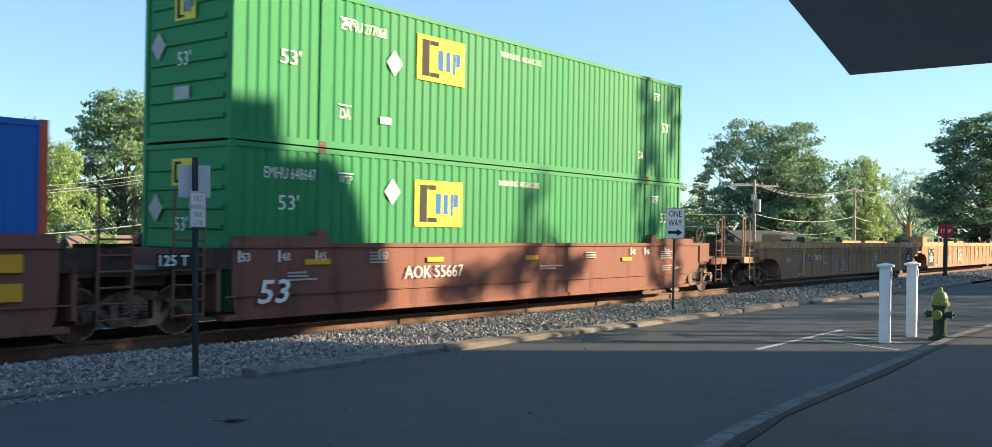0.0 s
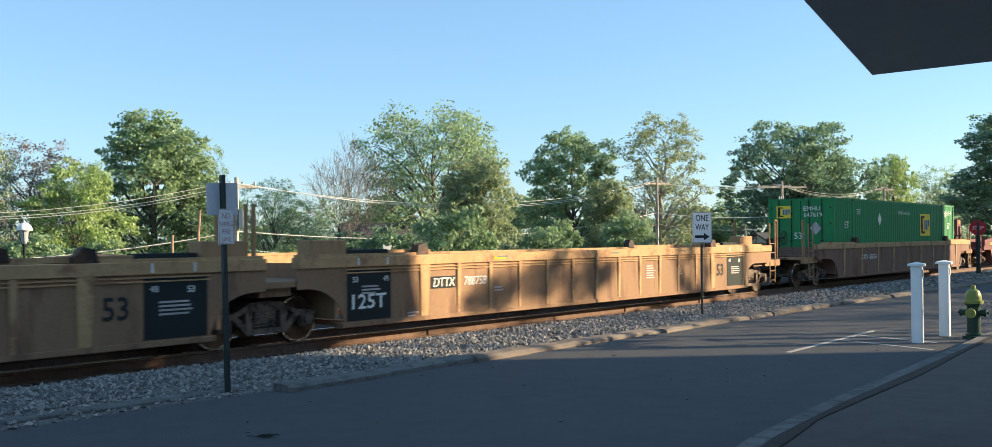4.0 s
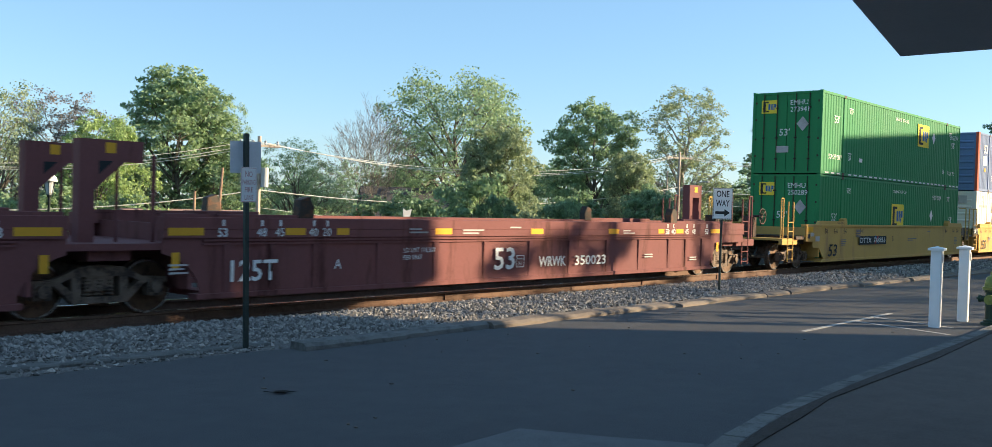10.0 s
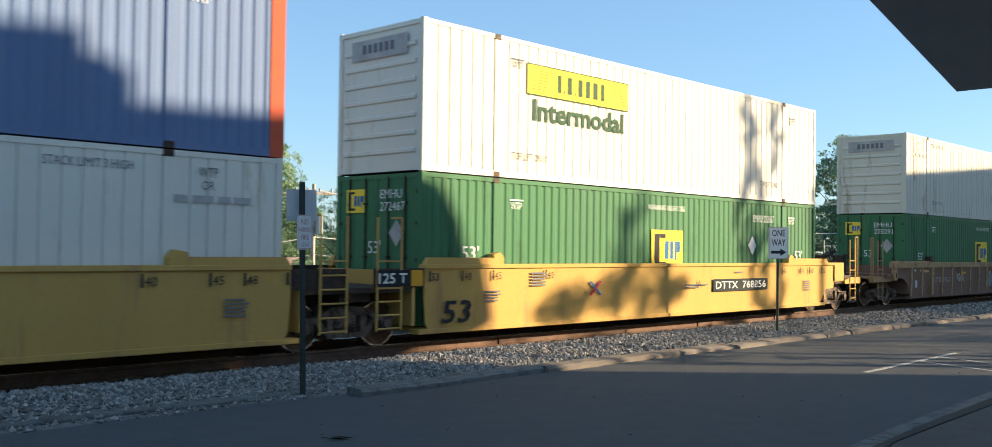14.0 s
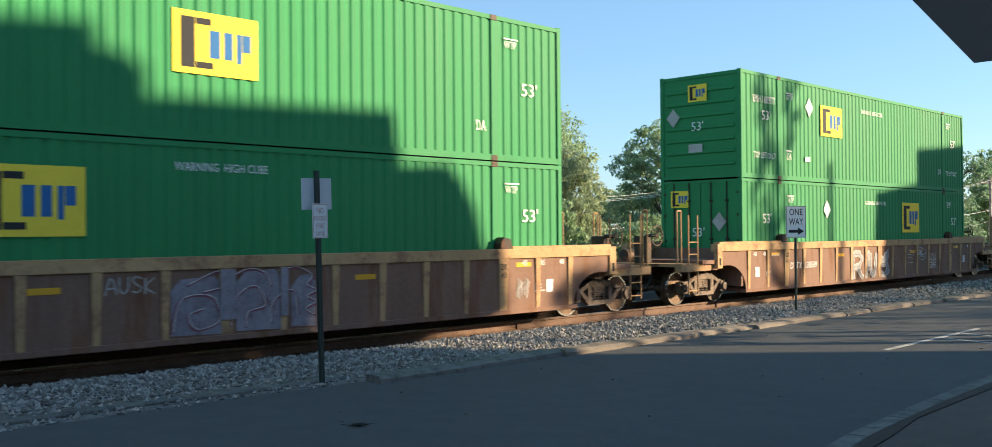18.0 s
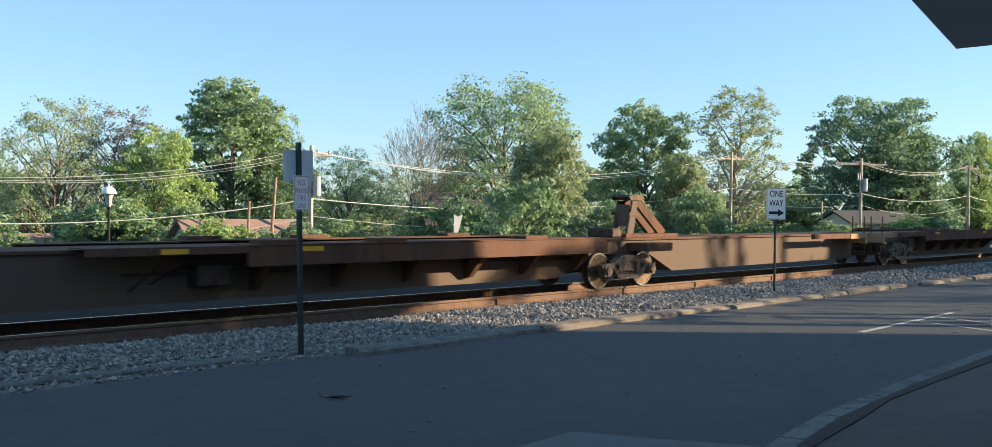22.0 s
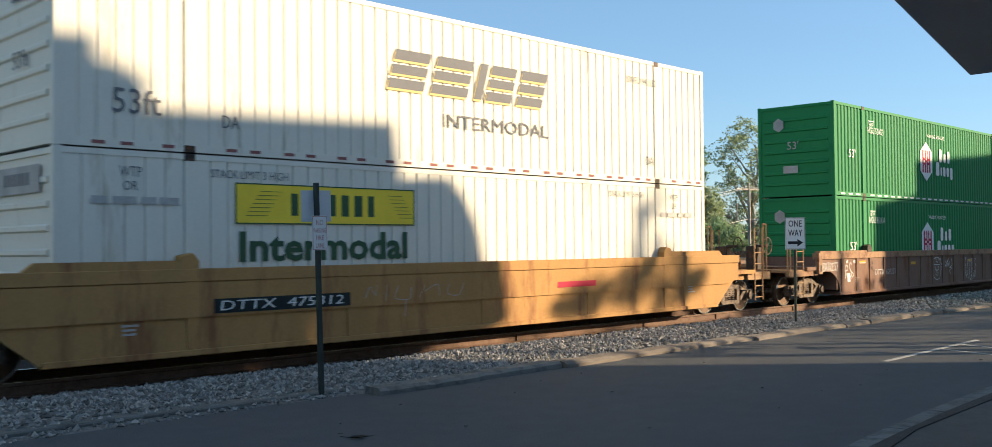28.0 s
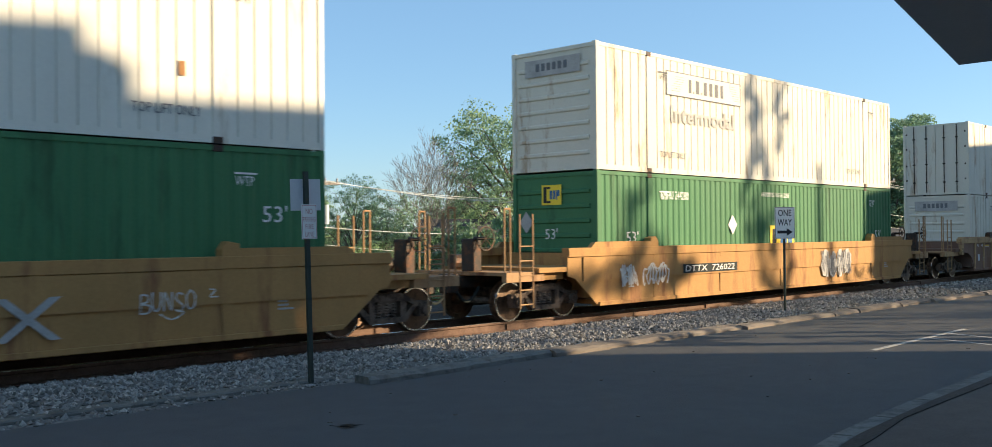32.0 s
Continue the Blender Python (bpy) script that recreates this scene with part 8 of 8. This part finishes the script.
def wire(a, b, sag, r, name="overhead_wire"):
    bm = bmesh.new()
    side = (Vector(b) - Vector(a)).cross(Vector((0, 0, 1))).normalized() * r
    rings = []
    for i in range(17):
        f = i / 16
        p = Vector(a).lerp(Vector(b), f)
        p.z -= sag * 4 * f * (1 - f)
        rings.append([bm.verts.new(p + o) for o in (side, Vector((0, 0, r)), -side, Vector((0, 0, -r)))])
    for u, v in zip(rings, rings[1:]):
        for k in range(4):
            bm.faces.new((u[k], u[(k + 1) % 4], v[(k + 1) % 4], v[k]))
    solid(name, bm, cable, "pale overhead wire slung between wooden poles", "wire", group="overhead wires")


for (pa, _), (pb, _), sag in ((P0, P1, 1.6), (P1, P2, 1.5), (P2, P3, 0.4), (P3, P4, 0.8), (P4, P5, 1.0)):
    for dx, dz in ((-0.9, -0.3), (0.3, -0.3), (1.0, -0.3)):
        o = Vector((dx * 0.9, dx * 0.4, dz))
        wire(pa + o, pb + o, sag + dx * 0.1, 0.014)
    for dz, s in ((-2.75, 0.7), (-3.65, 0.9)):
        wire(pa + Vector((0, 0, dz)), pb + Vector((0, 0, dz)), sag * s, 0.024 if dz > -3 else 0.012)


def street_lamp(az, d):
    x, y = at_az(az, d)
    z = ground_z(x, y)
    p = thing("street_lamp", "black post lamp with white lantern globe", "street lamp", at=pose(x, y, z))
    top = 2 + d * math.tan(radians(1.15)) - z
    bm = bmesh.new()
    lathe(bm, [(0.2, -0.2), (0.2, 0.3), (0.1, 0.5), (0.07, 0.7), (0.055, top - 1.1), (0.1, top - 1.05), (0.1, top - 0.98)], (0, 0, 0), 12)
    part("post", bm, plate_black, p)
    bm = bmesh.new()
    lathe(bm, [(0.10, top - 0.98), (0.15, top - 0.90), (0.21, top - 0.45), (0.21, top - 0.40)], (0, 0, 0), 12)
    part("globe", bm, mat("milky_glass", (0.42, 0.44, 0.45), 0.3, 0, 0.05, 2, 20, bumps=0), p, "milky lantern globe")
    bm = bmesh.new()
    lathe(bm, [(0.32, top - 0.42), (0.32, top - 0.38), (0.27, top - 0.24), (0.15, top - 0.12), (0.05, top - 0.09), (0.02, top)], (0, 0, 0), 14)
    part("hood", bm, white_pvc, p, "white domed hood", smooth=True)
    bm = bmesh.new()
    for i in range(6):
        a = i * math.pi / 3
        rod(bm, (0.125 * math.cos(a), 0.125 * math.sin(a), top - 0.98), (0.255 * math.cos(a), 0.255 * math.sin(a), top - 0.42), 0.015, 5)
    part("cage", bm, plate_black, p)


street_lamp(65.0, 46)


def cottage(label, az, d, length, depth, eave, ridge, turn, roof_m, wall_m):
    x, y = at_az(az, d)
    z = ground_z(x, y)
    h = thing("house", label, "house", "houses beyond the trees", at=pose(x, y, z, 0, 0, turn))
    L, D = length / 2, depth / 2
    bm = bmesh.new()
    prism(bm, [(-D, -0.5), (D, -0.5), (D, eave), (0, ridge - 0.12), (-D, eave)], "x", -L, L)
    part("wall", bm, wall_m, h)
    for s in (-1, 1):
        bm = bmesh.new()
        k = (ridge - eave) / D
        prism(bm, [(s * (D + 0.4), eave - 0.4 * k), (s * (D + 0.4), eave - 0.4 * k + 0.14), (0, ridge + 0.06), (0, ridge - 0.08)], "x", -L - 0.35, L + 0.35)
        part("roof", bm, roof_m, h)
    for s in (-1, 1):
        for yy in (-0.8, 0.8):
            w = boxpart("window", (*sorted((s * (L + 0.03), s * (L + 0.005))), yy - 0.4, yy + 0.4, eave - 1.6, eave - 0.3), siding, h, "white window frame")
            boxpart("pane", (*sorted((s * (L + 0.045), s * (L + 0.031))), yy - 0.33, yy + 0.33, eave - 1.53, eave - 0.37), window_dark, w)
    for i in range(3):
        xx = -L * 0.6 + i * L * 0.6
        w = boxpart("window", (xx - 0.5, xx + 0.5, -D - 0.03, -D - 0.005, eave - 2.0, eave - 0.5), siding, h)
        boxpart("pane", (xx - 0.42, xx + 0.42, -D - 0.045, -D - 0.031, eave - 1.92, eave - 0.58), window_dark, w)
    boxpart("skylight", (L * 0.35, L * 0.35 + 0.5, -D * 0.6, -D * 0.35, eave + (ridge - eave) * 0.5, eave + (ridge - eave) * 0.62), window_dark, h)
    return h


cottage("white cottage with a brown shingle roof", 58.1, 52, 6.1, 6.5, 3.2, 5.66, -5, roof_shingle, siding)
cottage("small white cottage with a brown roof", 68.3, 58, 3.4, 4, 3.0, 4.75, -10, roof_shingle, siding)
for _az, _el, _d, _lean in ((57.75, 0.35, 50, 0.5), (56.7, 1.75, 49, 3.5)):
    _x, _y = at_az(_az, _d)
    _z = ground_z(_x, _y)
    _t = thing("dead_tree", "thin bare brown trunk standing beside a cottage", "tree", at=pose(_x, _y, _z, 0, _lean, 0))
    bm = bmesh.new()
    rod(bm, (0, 0, -0.4), (0.02, 0, (_h := el_height(_el, _d, _z)) * 0.55), 0.11, 8, 0.09)
    rod(bm, (0.02, 0, _h * 0.55), (0.10, 0.03, _h), 0.09, 8, 0.06)
    part("trunk", bm, bark_brown, _t)
cottage("small house with grey roof and white dormers", 71.8, 58, 7, 6, 2.6, 4.6, -15, roof_grey, siding)
cottage("white house with a grey roof and lit gable", 22.85, 86, 6.4, 4.0, 5.2, 6.05, -30, roof_grey, siding)
cottage("dark low building behind the trees", 45.8, 70, 6, 7, 4.5, 7.4, -35, roof_grey, roof_grey)
b = bmesh.new()
prism(b, [(-0.04, -0.5), (0.04, -0.5), (0.05, 1.9), (0.11, 2.35), (0.15, 2.74), (-0.01, 2.66), (-0.12, 2.72), (-0.05, 2.25)], "y", -0.03, 0.03)
w = solid("white_board", b, siding, "leaning white board among the bushes", "board")
_x, _y = at_az(46.5, 30)
w.matrix_basis = pose(_x, _y, ground_z(_x, _y), 0, 8, -30)

# far rows of trees close the horizon
def far_wood():
    nr = np.random.default_rng(8)
    n = 90000
    az = nr.uniform(9, 112, n)
    d = nr.uniform(150, 190, n)
    top = 6.2 + 1.6 * np.sin(az * 0.55) + 1.4 * np.sin(az * 1.7 + 1) + 1.0 * np.sin(az * 4.1)
    z = -4 + nr.uniform(0, 1, n) ** 0.8 * (top + 4)
    c = np.stack([d * np.cos(np.radians(az)), d * np.sin(np.radians(az)), z], 1)
    a = nr.normal(0, 1, (n, 3)); a /= np.linalg.norm(a, axis=1)[:, None]
    b = np.cross(a, nr.normal(0, 1, (n, 3))); b /= np.linalg.norm(b, axis=1)[:, None]
    s = nr.uniform(0.12, 0.26, n)[:, None]
    q = np.stack([c - a * s, c - b * s, c + a * s, c + b * s], 1).reshape(-1, 3)
    me = bpy.data.meshes.new("far_wood")
    me.from_pydata(q.tolist(), [], [(4 * i, 4 * i + 1, 4 * i + 2, 4 * i + 3) for i in range(n)])
    me.materials.append(leaf_dark)
    tagged(new("far_wood", me), "distant belt of green woodland", "woodland", kind="stuff")


far_wood()


def motions():
    late = {2: -0.08, 3: 0.9, 6: -0.19, 9: -0.15, 11: -0.2, 12: -0.12}      # metres, where the train eases or gains
    times = sorted(list(range(0, 33)) + [22.3, 22.5, 22.6, 22.65, 22.75, 22.8, 22.9, 23.2])
    for ob, s, z in ROLLING:
        walk(ob, [(t, pose(s - travel(t) + late.get(t, 0) - (LURCH if t > 22.7 else 0), TRACK_Y, z)) for t in times])


motions()
